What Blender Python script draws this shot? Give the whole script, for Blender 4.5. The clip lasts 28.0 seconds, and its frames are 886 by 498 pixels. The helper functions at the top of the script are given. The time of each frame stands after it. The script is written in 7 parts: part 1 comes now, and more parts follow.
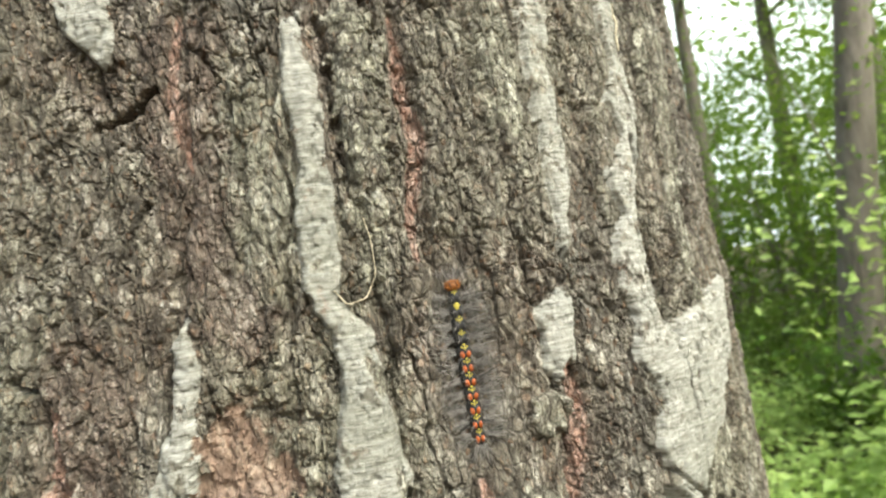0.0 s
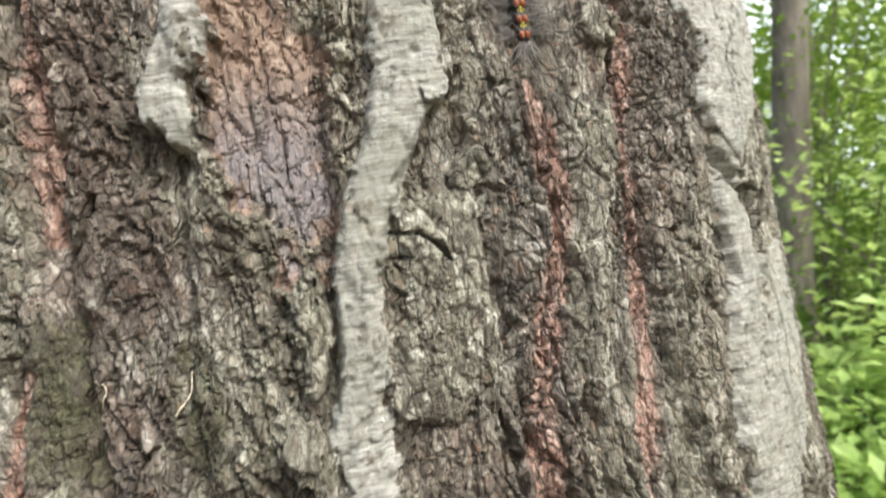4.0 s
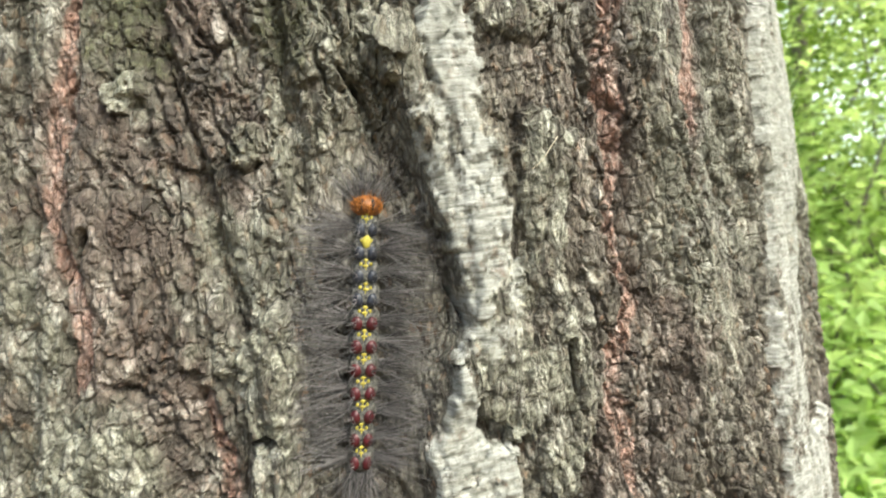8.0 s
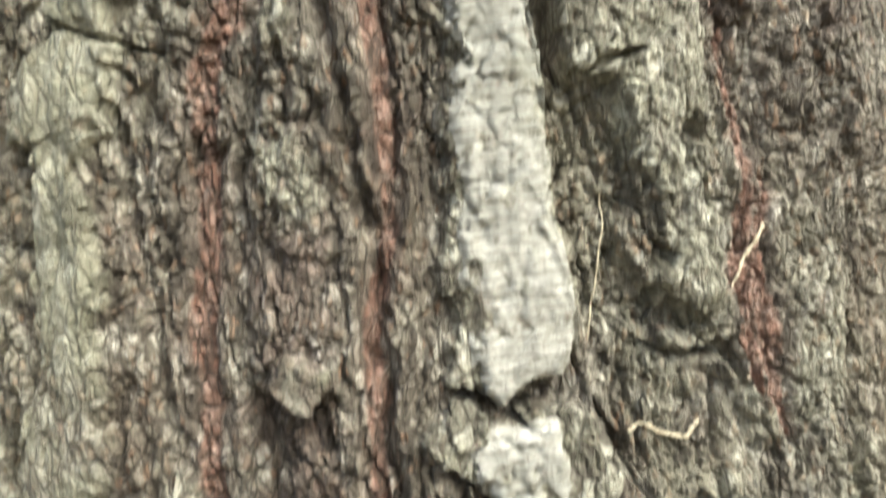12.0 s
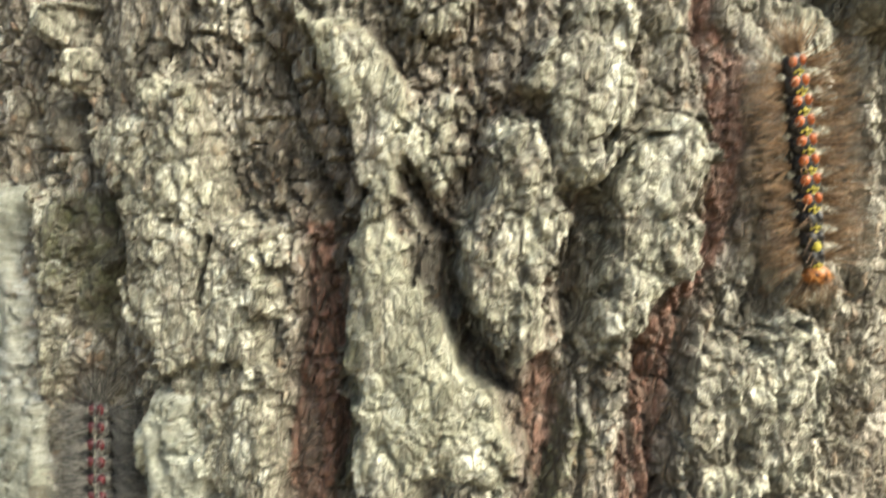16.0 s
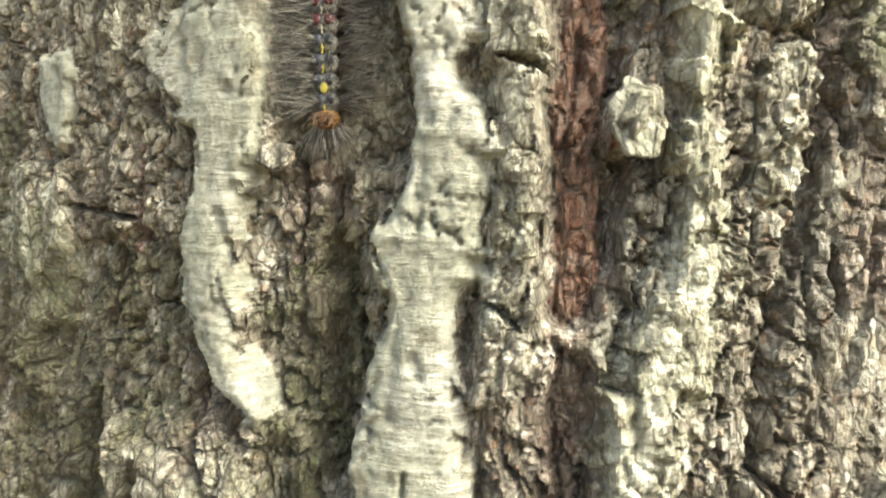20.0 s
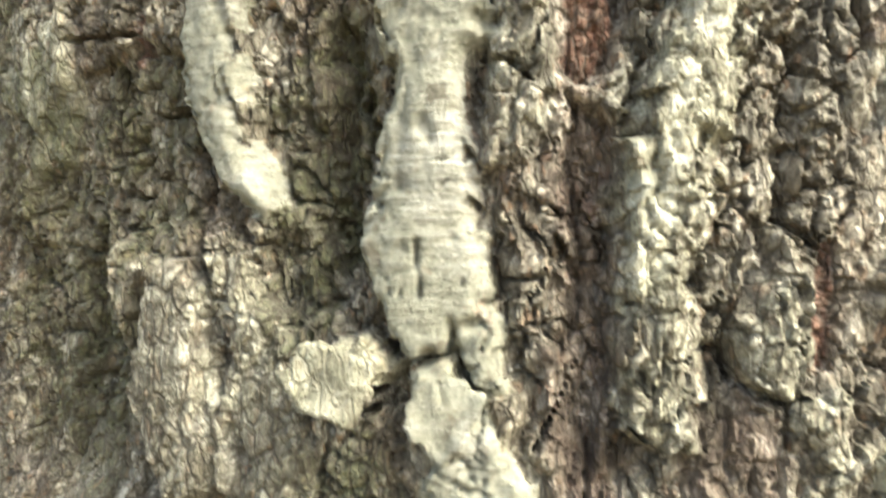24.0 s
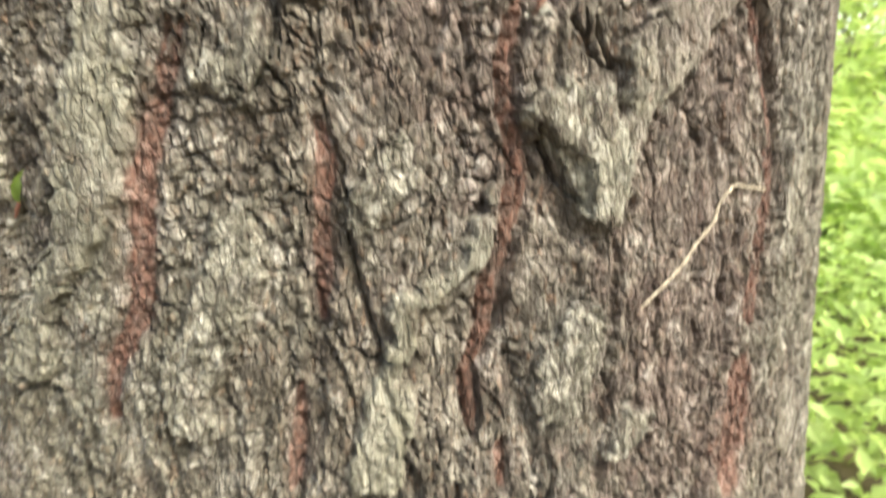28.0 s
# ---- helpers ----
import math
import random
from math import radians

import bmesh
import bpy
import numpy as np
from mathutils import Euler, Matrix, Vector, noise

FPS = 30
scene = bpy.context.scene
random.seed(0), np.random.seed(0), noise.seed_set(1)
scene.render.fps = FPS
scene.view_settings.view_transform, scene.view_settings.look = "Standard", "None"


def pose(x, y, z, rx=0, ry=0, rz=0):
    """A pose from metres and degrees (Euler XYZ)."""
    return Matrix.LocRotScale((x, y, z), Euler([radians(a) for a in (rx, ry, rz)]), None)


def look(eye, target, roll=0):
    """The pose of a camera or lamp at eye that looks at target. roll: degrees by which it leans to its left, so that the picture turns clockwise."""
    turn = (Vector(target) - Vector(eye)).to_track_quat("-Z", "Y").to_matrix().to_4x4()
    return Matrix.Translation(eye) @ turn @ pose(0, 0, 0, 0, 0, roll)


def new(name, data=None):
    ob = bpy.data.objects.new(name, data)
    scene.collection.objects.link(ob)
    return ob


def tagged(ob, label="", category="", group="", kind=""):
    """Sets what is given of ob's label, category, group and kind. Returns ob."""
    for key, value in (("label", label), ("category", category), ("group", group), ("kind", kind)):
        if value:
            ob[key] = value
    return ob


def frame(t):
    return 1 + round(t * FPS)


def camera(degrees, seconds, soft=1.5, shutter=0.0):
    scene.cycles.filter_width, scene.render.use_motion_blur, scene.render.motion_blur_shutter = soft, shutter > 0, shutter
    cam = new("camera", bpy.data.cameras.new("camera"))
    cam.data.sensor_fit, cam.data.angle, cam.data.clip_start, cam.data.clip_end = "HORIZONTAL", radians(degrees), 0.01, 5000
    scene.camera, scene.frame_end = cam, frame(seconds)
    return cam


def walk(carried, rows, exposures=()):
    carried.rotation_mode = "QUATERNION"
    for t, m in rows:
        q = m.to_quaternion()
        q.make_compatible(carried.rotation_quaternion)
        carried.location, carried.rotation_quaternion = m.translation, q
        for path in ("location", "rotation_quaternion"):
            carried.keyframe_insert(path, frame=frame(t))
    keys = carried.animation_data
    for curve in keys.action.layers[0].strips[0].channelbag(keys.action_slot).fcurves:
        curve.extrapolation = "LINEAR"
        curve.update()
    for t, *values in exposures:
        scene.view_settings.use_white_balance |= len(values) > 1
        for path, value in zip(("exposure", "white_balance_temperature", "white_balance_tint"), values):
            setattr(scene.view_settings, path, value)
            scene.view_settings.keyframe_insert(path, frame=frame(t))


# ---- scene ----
# ---------- camera ----------
cam = camera(70.83, 28.0, soft=1.8, shutter=0.015 * FPS)
cam.data.dof.use_dof, cam.data.dof.focus_distance, cam.data.dof.aperture_fstop = True, 0.104, 34.0
walk(cam, [
    (0, pose(0.1431, -0.2874, 1.4143, 92.11, 8.42, 17.09)),
    (0.5, pose(0.1441, -0.2848, 1.4095, 91.69, 8.66, 17.39)),
    (1, pose(0.1441, -0.2823, 1.4033, 91.30, 8.99, 17.41)),
    (1.5, pose(0.1405, -0.2816, 1.3959, 91.33, 9.02, 17.33)),
    (2, pose(0.1362, -0.2821, 1.3861, 91.34, 8.98, 16.89)),
    (2.5, pose(0.1317, -0.2818, 1.3732, 91.16, 9.09, 16.60)),
    (3, pose(0.1256, -0.2779, 1.3589, 90.91, 8.65, 15.53)),
    (3.5, pose(0.1151, -0.2765, 1.3454, 90.19, 8.58, 13.74)),
    (4, pose(0.1073, -0.2785, 1.3337, 89.40, 8.52, 12.17)),
    (4.5, pose(0.1036, -0.2824, 1.3228, 88.57, 8.49, 11.74)),
    (5, pose(0.0988, -0.2833, 1.3127, 87.99, 8.35, 11.07)),
    (5.5, pose(0.0935, -0.2826, 1.3036, 87.57, 8.16, 10.20)),
    (6, pose(0.0883, -0.2816, 1.2953, 87.21, 7.91, 9.16)),
    (6.5, pose(0.0836, -0.2817, 1.2880, 86.85, 7.62, 7.96)),
    (7, pose(0.0799, -0.2842, 1.2816, 86.40, 7.22, 6.61)),
    (7.5, pose(0.0742, -0.2848, 1.2751, 86.19, 6.95, 5.36)),
    (8, pose(0.0683, -0.2881, 1.2693, 86.07, 6.89, 4.37)),
    (8.5, pose(0.0630, -0.2901, 1.2628, 86.11, 6.81, 3.69)),
    (9, pose(0.0626, -0.2934, 1.2543, 86.02, 6.74, 3.73)),
    (9.5, pose(0.0614, -0.2941, 1.2413, 85.79, 6.74, 3.84)),
    (10, pose(0.0571, -0.2963, 1.2230, 84.94, 6.85, 3.99)),
    (10.5, pose(0.0491, -0.2950, 1.1979, 83.89, 6.85, 3.73)),
    (11, pose(0.0399, -0.2914, 1.1671, 82.79, 7.45, 3.16)),
    (11.5, pose(0.0302, -0.2899, 1.1348, 82.15, 7.72, 2.54)),
    (12, pose(0.0231, -0.2932, 1.1029, 82.09, 7.86, 1.57)),
    (12.5, pose(0.0152, -0.2988, 1.0690, 81.88, 7.19, 0.78)),
    (13, pose(0.0077, -0.3032, 1.0381, 82.78, 6.63, -0.22)),
    (13.5, pose(-0.0029, -0.3088, 1.0101, 83.61, 6.54, -1.55)),
    (14, pose(-0.0147, -0.3078, 0.9815, 83.79, 4.94, -3.51)),
    (14.5, pose(-0.0271, -0.3028, 0.9537, 83.62, 2.55, -5.76)),
    (15, pose(-0.0396, -0.2961, 0.9282, 83.34, 0.14, -7.93)),
    (15.5, pose(-0.0516, -0.2902, 0.9065, 83.11, -1.57, -9.71)),
    (16, pose(-0.0626, -0.2876, 0.8899, 83.07, -1.80, -10.75)),
    (16.5, pose(-0.0728, -0.2836, 0.8745, 82.87, -2.10, -11.79)),
    (17, pose(-0.0798, -0.2810, 0.8596, 83.15, -1.95, -12.02)),
    (17.5, pose(-0.0845, -0.2756, 0.8449, 84.03, -2.03, -11.89)),
    (18, pose(-0.0886, -0.2725, 0.8325, 84.58, -1.90, -11.59)),
    (18.5, pose(-0.0963, -0.2720, 0.8222, 85.18, -1.72, -12.17)),
    (19, pose(-0.1007, -0.2738, 0.8152, 85.53, -1.70, -12.45)),
    (19.5, pose(-0.1006, -0.2746, 0.8096, 85.77, -1.71, -12.34)),
    (20, pose(-0.1007, -0.2773, 0.8046, 85.63, -1.63, -11.81)),
    (20.5, pose(-0.1056, -0.2713, 0.8021, 85.54, -1.33, -11.24)),
    (21, pose(-0.1098, -0.2695, 0.8004, 85.69, -1.37, -11.06)),
    (21.5, pose(-0.1127, -0.2706, 0.7990, 85.97, -1.49, -11.13)),
    (22, pose(-0.1138, -0.2731, 0.7972, 86.24, -1.43, -11.33)),
    (22.5, pose(-0.1126, -0.2757, 0.7945, 86.39, -0.91, -11.53)),
    (23, pose(-0.1086, -0.2769, 0.7903, 86.30, 0.32, -11.55)),
    (23.5, pose(-0.1054, -0.2759, 0.7822, 86.26, 0.98, -11.48)),
    (24, pose(-0.1006, -0.2769, 0.7703, 86.23, 0.57, -11.16)),
    (24.5, pose(-0.0905, -0.2829, 0.7558, 86.58, 0.23, -10.62)),
    (25, pose(-0.0753, -0.2884, 0.7402, 86.66, -0.54, -10.11)),
    (25.5, pose(-0.0572, -0.2982, 0.7265, 86.39, -0.38, -9.95)),
    (26, pose(-0.0414, -0.3102, 0.7137, 86.08, -0.04, -9.37)),
    (26.5, pose(-0.0293, -0.3211, 0.7001, 85.06, 0.10, -8.85)),
    (27, pose(-0.0159, -0.3239, 0.6848, 82.97, 0.06, -8.97)),
    (27.5, pose(-0.0012, -0.3371, 0.6711, 79.31, -0.18, -8.15)),
    (28, pose(0.0110, -0.3447, 0.6543, 72.16, 3.18, -6.17)),
], exposures=[(0, 0.83, 6450, -1), (4, 0.75, 6150, 6), (8, 1.02, 6250, -1), (10, 1.06, 6250, -1), (11, 1.29, 6350, 1), (12, 1.22, 6350, 1), (13, 1.12, 6250, 1), (16, 1.72, 6800, -1), (18, 2.0, 7000, -1), (20, 2.18, 7000, -1), (24, 2.16, 6950, 0), (26, 1.7, 6800, 1), (27, 1.62, 6800, 1), (28, 1.23, 6650, 6)])

# ---------- daylight under the trees ----------
SUN_AZ, SUN_EL = 128.0, 48.0     # degrees clockwise from +y, and above the horizon
world = bpy.data.worlds.new("daylight")
scene.world = world
world.use_nodes = True
wn = world.node_tree
sky = wn.nodes.new("ShaderNodeTexSky")
sky.sky_type, sky.sun_disc = "NISHITA", False
sky.sun_elevation, sky.sun_rotation = radians(SUN_EL), radians(SUN_AZ)
sky.air_density, sky.dust_density, sky.ozone_density = 1.0, 7.0, 1.0
wn.nodes["Background"].inputs["Strength"].default_value = 0.13
wn.links.new(sky.outputs[0], wn.nodes["Background"].inputs["Color"])
sun = new("sun", bpy.data.lights.new("sun", "SUN"))
sun.data.energy, sun.data.angle, sun.data.color = 2.4, radians(28), (1.0, 0.97, 0.92)
sd = Vector((math.sin(radians(SUN_AZ)) * math.cos(radians(SUN_EL)), math.cos(radians(SUN_AZ)) * math.cos(radians(SUN_EL)), math.sin(radians(SUN_EL))))
sun.matrix_world = look(sd * 30, (0, 0, 0))


# ---------- materials ----------
class Nodes:
    """Short hand for one node material."""

    def __init__(self, name):
        self.mat = bpy.data.materials.new(name)
        self.mat.use_nodes = True
        self.t = self.mat.node_tree
        self.bsdf = self.t.nodes["Principled BSDF"]

    def n(self, kind, values=(), **props):
        node = self.t.nodes.new("ShaderNode" + kind)
        for k, v in props.items():
            setattr(node, k, v)
        for k, v in dict(values).items():
            self.put(node.inputs[k], v)
        return node

    def put(self, socket, v):
        if hasattr(v, "is_output"):
            self.t.links.new(v, socket)
        else:
            socket.default_value = v

    def scaled(self, sx, sy, sz):
        co = self.n("TexCoord").outputs["Object"]
        return self.n("Mapping", {"Vector": co, "Scale": (sx, sy, sz)}).outputs[0]

    def noise(self, vec, scale, detail=4, rough=0.6):
        return self.n("TexNoise", {"Vector": vec, "Scale": scale, "Detail": detail, "Roughness": rough}).outputs["Fac"]

    def ramp(self, fac, *stops):
        node = self.n("ValToRGB", {"Fac": fac})
        el = node.color_ramp.elements
        while len(el) < len(stops):
            el.new(0.5)
        for e, (p, c) in zip(el, stops):
            e.position, e.color = p, (*c, 1) if len(c) == 3 else c
        return node.outputs["Color"]

    def mix(self, fac, a, b, blend="MIX"):
        node = self.n("Mix", data_type="RGBA", blend_type=blend)
        self.put(node.inputs[0], fac), self.put(node.inputs[6], a), self.put(node.inputs[7], b)
        return node.outputs[2]

    def math(self, op, a, b=0.0, clamp=False):
        node = self.n("Math", operation=op, use_clamp=clamp)
        self.put(node.inputs[0], a), self.put(node.inputs[1], b)
        return node.outputs[0]

    def attr(self, name):
        return self.n("Attribute", attribute_name=name).outputs["Fac"]

    def bump(self, height, distance, strength=1.0, after=None):
        node = self.n("Bump", {"Height": height, "Distance": distance, "Strength": strength})
        if after is not None:
            self.put(node.inputs["Normal"], after)
        return node.outputs[0]

    def done(self, colour, rough, normal=None, spec=0.3):
        self.put(self.bsdf.inputs["Base Color"], colour)
        self.put(self.bsdf.inputs["Roughness"], rough)
        self.put(self.bsdf.inputs["Specular IOR Level"], spec)
        if normal is not None:
            self.put(self.bsdf.inputs["Normal"], normal)
        return self.mat


def bark_material():
    m = Nodes("oak_bark")
    co = m.scaled(1, 1, 1)
    tall = m.scaled(1, 1, 0.54)
    flat = m.scaled(0.14, 0.14, 1.0)
    big = m.noise(tall, 20, 3)
    mid = m.noise(tall, 170, 8, 0.72)
    fine = m.noise(co, 900, 4, 0.7)
    bent = m.mix(1.0, tall, m.mix(1.0, m.n("TexNoise", {"Vector": co, "Scale": 260.0, "Detail": 6.0}).outputs["Color"], (0.0020, 0.0020, 0.0020, 1), "MULTIPLY"), "ADD")

    def crackle(scale, width):
        d = m.n("TexVoronoi", {"Vector": bent, "Scale": scale, "Randomness": 1.0}, feature="DISTANCE_TO_EDGE").outputs["Distance"]
        c = m.n("TexVoronoi", {"Vector": bent, "Scale": scale, "Randomness": 1.0}, feature="F1").outputs["Color"]
        sep = m.n("SeparateColor", {"Color": c})
        return m.math("MINIMUM", m.math("DIVIDE", d, width), 1.0), sep.outputs[0], sep.outputs[1]

    crack1, lot1, lot1b = crackle(360.0, 0.13)
    crack2, lot2, lot2b = crackle(950.0, 0.18)
    crack0, lot0, lot0b = crackle(190.0, 0.062)
    some = m.ramp(m.noise(co, 150, 4, 0.7), (0.38, (0, 0, 0)), (0.60, (1, 1, 1)))
    crack1 = m.math("MAXIMUM", crack1, m.math("MULTIPLY", some, 0.5))
    crack0 = m.math("MAXIMUM", crack0, m.math("MULTIPLY", m.ramp(m.noise(co, 90, 4, 0.7), (0.44, (0, 0, 0)), (0.58, (1, 1, 1))), 0.85))
    # grey-brown corky bark, every chip a little different
    tone = m.math("ADD", m.math("ADD", mid, m.math("MULTIPLY", m.math("SUBTRACT", lot1, 0.5), 0.13)), m.math("ADD", m.math("MULTIPLY", m.math("SUBTRACT", lot2, 0.5), 0.10), m.math("MULTIPLY", m.math("SUBTRACT", m.noise(tall, 75, 3), 0.5), 0.22)))
    brown = m.ramp(tone, (0.33, (0.055, 0.043, 0.033)), (0.45, (0.132, 0.108, 0.083)), (0.55, (0.222, 0.189, 0.149)), (0.68, (0.48, 0.44, 0.375)))
    grey = m.ramp(tone, (0.33, (0.064, 0.059, 0.049)), (0.46, (0.164, 0.152, 0.128)), (0.56, (0.265, 0.252, 0.215)), (0.69, (0.54, 0.52, 0.465)))
    col = m.mix(m.ramp(big, (0.40, (0, 0, 0)), (0.62, (1, 1, 1))), brown, grey)
    col = m.mix(m.ramp(m.noise(tall, 42, 5, 0.7), (0.50, (0, 0, 0)), (0.66, (0.55, 0.55, 0.55))), col, m.ramp(tone, (0.34, (0.065, 0.042, 0.034)), (0.5, (0.215, 0.150, 0.120)), (0.66, (0.46, 0.37, 0.32))))
    col = m.mix(m.math("MULTIPLY", m.ramp(lot2b, (0.90, (0, 0, 0)), (0.93, (1, 1, 1))), 0.55), col, (0.27, 0.15, 0.085, 1))
    col = m.mix(m.math("MULTIPLY", m.attr("chip"), 0.36), col, m.ramp(tone, (0.36, (0.13, 0.115, 0.085)), (0.46, (0.34, 0.315, 0.24)), (0.56, (0.48, 0.455, 0.36)), (0.66, (0.72, 0.69, 0.59))))
    col = m.mix(m.math("MULTIPLY", m.attr("rust"), m.ramp(m.noise(co, 110, 5, 0.7), (0.34, (0.25, 0.25, 0.25)), (0.6, (0.85, 0.85, 0.85)))), col, m.ramp(tone, (0.34, (0.060, 0.040, 0.033)), (0.48, (0.170, 0.122, 0.100)), (0.58, (0.27, 0.205, 0.17)), (0.68, (0.48, 0.41, 0.36))))
    # thin grey-green film of algae, lightened to paint the relief shading against the base
    film = m.math("MULTIPLY", m.attr("moss"), m.ramp(m.noise(co, 60, 4), (0.30, (0, 0, 0)), (0.52, (1, 1, 1))))
    col = m.mix(m.math("MULTIPLY", m.math("MULTIPLY", film, 0.74), m.math("SUBTRACT", 1.0, m.attr("rust"))), col, m.ramp(tone, (0.34, (0.20, 0.201, 0.138)), (0.48, (0.355, 0.355, 0.255)), (0.64, (0.57, 0.57, 0.45))))
    # lichen-grey crests, also lightened so the bark between reads as shaded
    lich = m.ramp(m.math("ADD", m.noise(co, 420, 8, 0.84), m.math("MULTIPLY", m.math("SUBTRACT", lot1b, 0.5), 0.22)), (0.37, (0.09, 0.086, 0.062)), (0.47, (0.26, 0.252, 0.19)), (0.56, (0.43, 0.42, 0.33)), (0.66, (0.72, 0.705, 0.60)))
    col = m.mix(m.math("MULTIPLY", m.attr("crest"), m.ramp(m.noise(co, 150, 5, 0.7), (0.36, (0.25, 0.25, 0.25)), (0.54, (0.95, 0.95, 0.95)))), col, lich)
    # dark olive moss, with the shade of the furrows painted in
    col = m.mix(m.math("MULTIPLY", m.attr("moss_shade"), m.ramp(m.noise(co, 130, 6, 0.75), (0.36, (0.25, 0.25, 0.25)), (0.56, (0.9, 0.9, 0.9)))), col, m.ramp(m.noise(co, 520, 5, 0.8), (0.36, (0.035, 0.038, 0.018)), (0.52, (0.095, 0.10, 0.050)), (0.68, (0.24, 0.24, 0.14))))
    # smooth pale cork with fine level lines
    lines = m.noise(flat, 1150, 8, 0.7)
    broad = m.noise(co, 60, 4)
    pale = m.ramp(lines, (0.34, (0.17, 0.165, 0.135)), (0.44, (0.33, 0.325, 0.285)), (0.55, (0.46, 0.455, 0.415)), (0.68, (0.66, 0.655, 0.615)))
    pale = m.mix(m.math("MULTIPLY", m.ramp(broad, (0.28, (0.15, 0.15, 0.15)), (0.52, (0.95, 0.95, 0.95))), m.math("ADD", 0.03, m.math("MULTIPLY", m.attr("moss"), 0.85))), pale, m.ramp(fine, (0.35, (0.150, 0.152, 0.115)), (0.65, (0.285, 0.287, 0.228))))
    pale = m.mix(m.ramp(m.noise(co, 230, 3), (0.60, (0, 0, 0)), (0.68, (0.75, 0.75, 0.75))), pale, (0.13, 0.115, 0.085, 1))
    gone = m.math("ADD", m.noise(co, 140, 7, 0.76), m.math("MULTIPLY", m.attr("pale"), 0.30))
    pf = m.ramp(gone, (0.62, (0, 0, 0)), (0.70, (1, 1, 1)))
    col = m.mix(pf, col, pale)
    # rust-red inner bark laid open in the furrows
    red = m.ramp(m.noise(tall, 380, 6, 0.75), (0.32, (0.17, 0.088, 0.064)), (0.44, (0.35, 0.205, 0.155)), (0.55, (0.49, 0.335, 0.275)), (0.68, (0.66, 0.545, 0.48)))
    red = m.mix(m.attr("strip"), red, m.mix(1.0, red, (0.50, 0.42, 0.38, 1), "MULTIPLY"))
    rf = m.ramp(m.math("ADD", m.noise(tall, 210, 6, 0.75), m.math("MULTIPLY", m.attr("red"), 0.42)), (0.62, (0, 0, 0)), (0.86, (1, 1, 1)))
    col = m.mix(rf, col, red)
    # old wound, orange-brown, with a grey-blue web at its foot
    wound = m.ramp(m.noise(tall, 200, 7, 0.75), (0.34, (0.12, 0.080, 0.060)), (0.5, (0.285, 0.195, 0.145)), (0.64, (0.50, 0.395, 0.31)))
    wf = m.ramp(m.math("ADD", m.noise(co, 170, 5, 0.7), m.math("MULTIPLY", m.attr("wound"), 0.55)), (0.62, (0, 0, 0)), (0.80, (1, 1, 1)))
    col = m.mix(wf, col, wound)
    col = m.mix(m.math("MULTIPLY", m.attr("web"), m.ramp(m.noise(co, 420, 5, 0.8), (0.32, (0.4, 0.4, 0.4)), (0.52, (1, 1, 1)))), col, (0.27, 0.245, 0.25, 1))
    # dirt in the hair cracks
    keep = m.math("MULTIPLY", m.math("SUBTRACT", 1.0, m.math("MULTIPLY", pf, 0.85)), m.math("SUBTRACT", 1.0, m.math("MULTIPLY", wf, 0.45)))
    dirt = m.math("MULTIPLY", m.math("SUBTRACT", 1.0, m.math("MULTIPLY", crack0, m.math("MULTIPLY", crack1, m.math("ADD", 0.5, m.math("MULTIPLY", crack2, 0.5))))), m.math("MULTIPLY", m.math("MULTIPLY", keep, m.math("SUBTRACT", 1.0, m.math("MULTIPLY", m.attr("crest"), 0.05))), 0.9))
    dirt = m.math("MULTIPLY", dirt, m.math("SUBTRACT", 1.0, m.math("MULTIPLY", film, 0.5)))
    col = m.mix(dirt, col, (0.052, 0.043, 0.033, 1))
    # relief: cracked chips, grain, level lines
    lift = m.math("ADD", m.math("MULTIPLY", m.math("ADD", crack1, m.math("MULTIPLY", lot1, 0.9)), 0.9), m.math("MULTIPLY", m.math("ADD", crack2, m.math("MULTIPLY", lot2, 0.8)), 0.35))
    lift = m.math("ADD", lift, m.math("MULTIPLY", m.math("ADD", crack0, lot0), 0.8))
    h = m.math("MULTIPLY", m.math("ADD", lift, m.math("MULTIPLY", m.noise(tall, 420, 8, 0.8), 1.5)), keep)
    nrm = m.bump(h, 0.0007, 0.85)
    nrm = m.bump(m.math("MULTIPLY", m.math("ADD", lines, m.math("MULTIPLY", fine, 0.5)), pf), 0.0008, 1.0, nrm)
    return m.done(col, m.math("ADD", 0.52, m.math("MULTIPLY", mid, 0.4)), nrm, 0.35)


BARK = bark_material()


def plain(name, c0, c1, scale, rough=0.6, bump=0.0, stretch=1.0, spec=0.4, detail=4):
    m = Nodes(name)
    v = m.noise(m.scaled(1, 1, stretch), scale, detail, 0.65)
    nrm = m.bump(v, bump, 0.8) if bump else None
    return m.done(m.ramp(v, (0.3, c0), (0.7, c1)), rough, nrm, spec)


def leaf_material(name, c0, c1, through_light=(0.45, 0.62, 0.08, 1)):
    """Thin leaf: sheds light from its face and lets some through."""
    m = Nodes(name)
    isl = m.n("NewGeometry").outputs["Random Per Island"]
    v = m.noise(m.scaled(1, 1, 1), 1.3, 2)
    col = m.ramp(m.math("ADD", m.math("MULTIPLY", isl, 0.6), m.math("MULTIPLY", v, 0.4)), (0.2, c0), (0.8, c1))
    m.done(col, 0.45, None, 0.4)
    tr = m.n("BsdfTranslucent", {"Color": m.mix(0.5, col, through_light)})
    mixer = m.n("MixShader", {"Fac": 0.5})
    m.t.links.new(m.bsdf.outputs[0], mixer.inputs[1])
    m.t.links.new(tr.outputs[0], mixer.inputs[2])
    m.t.links.new(mixer.outputs[0], m.t.nodes["Material Output"].inputs["Surface"])
    return m.mat


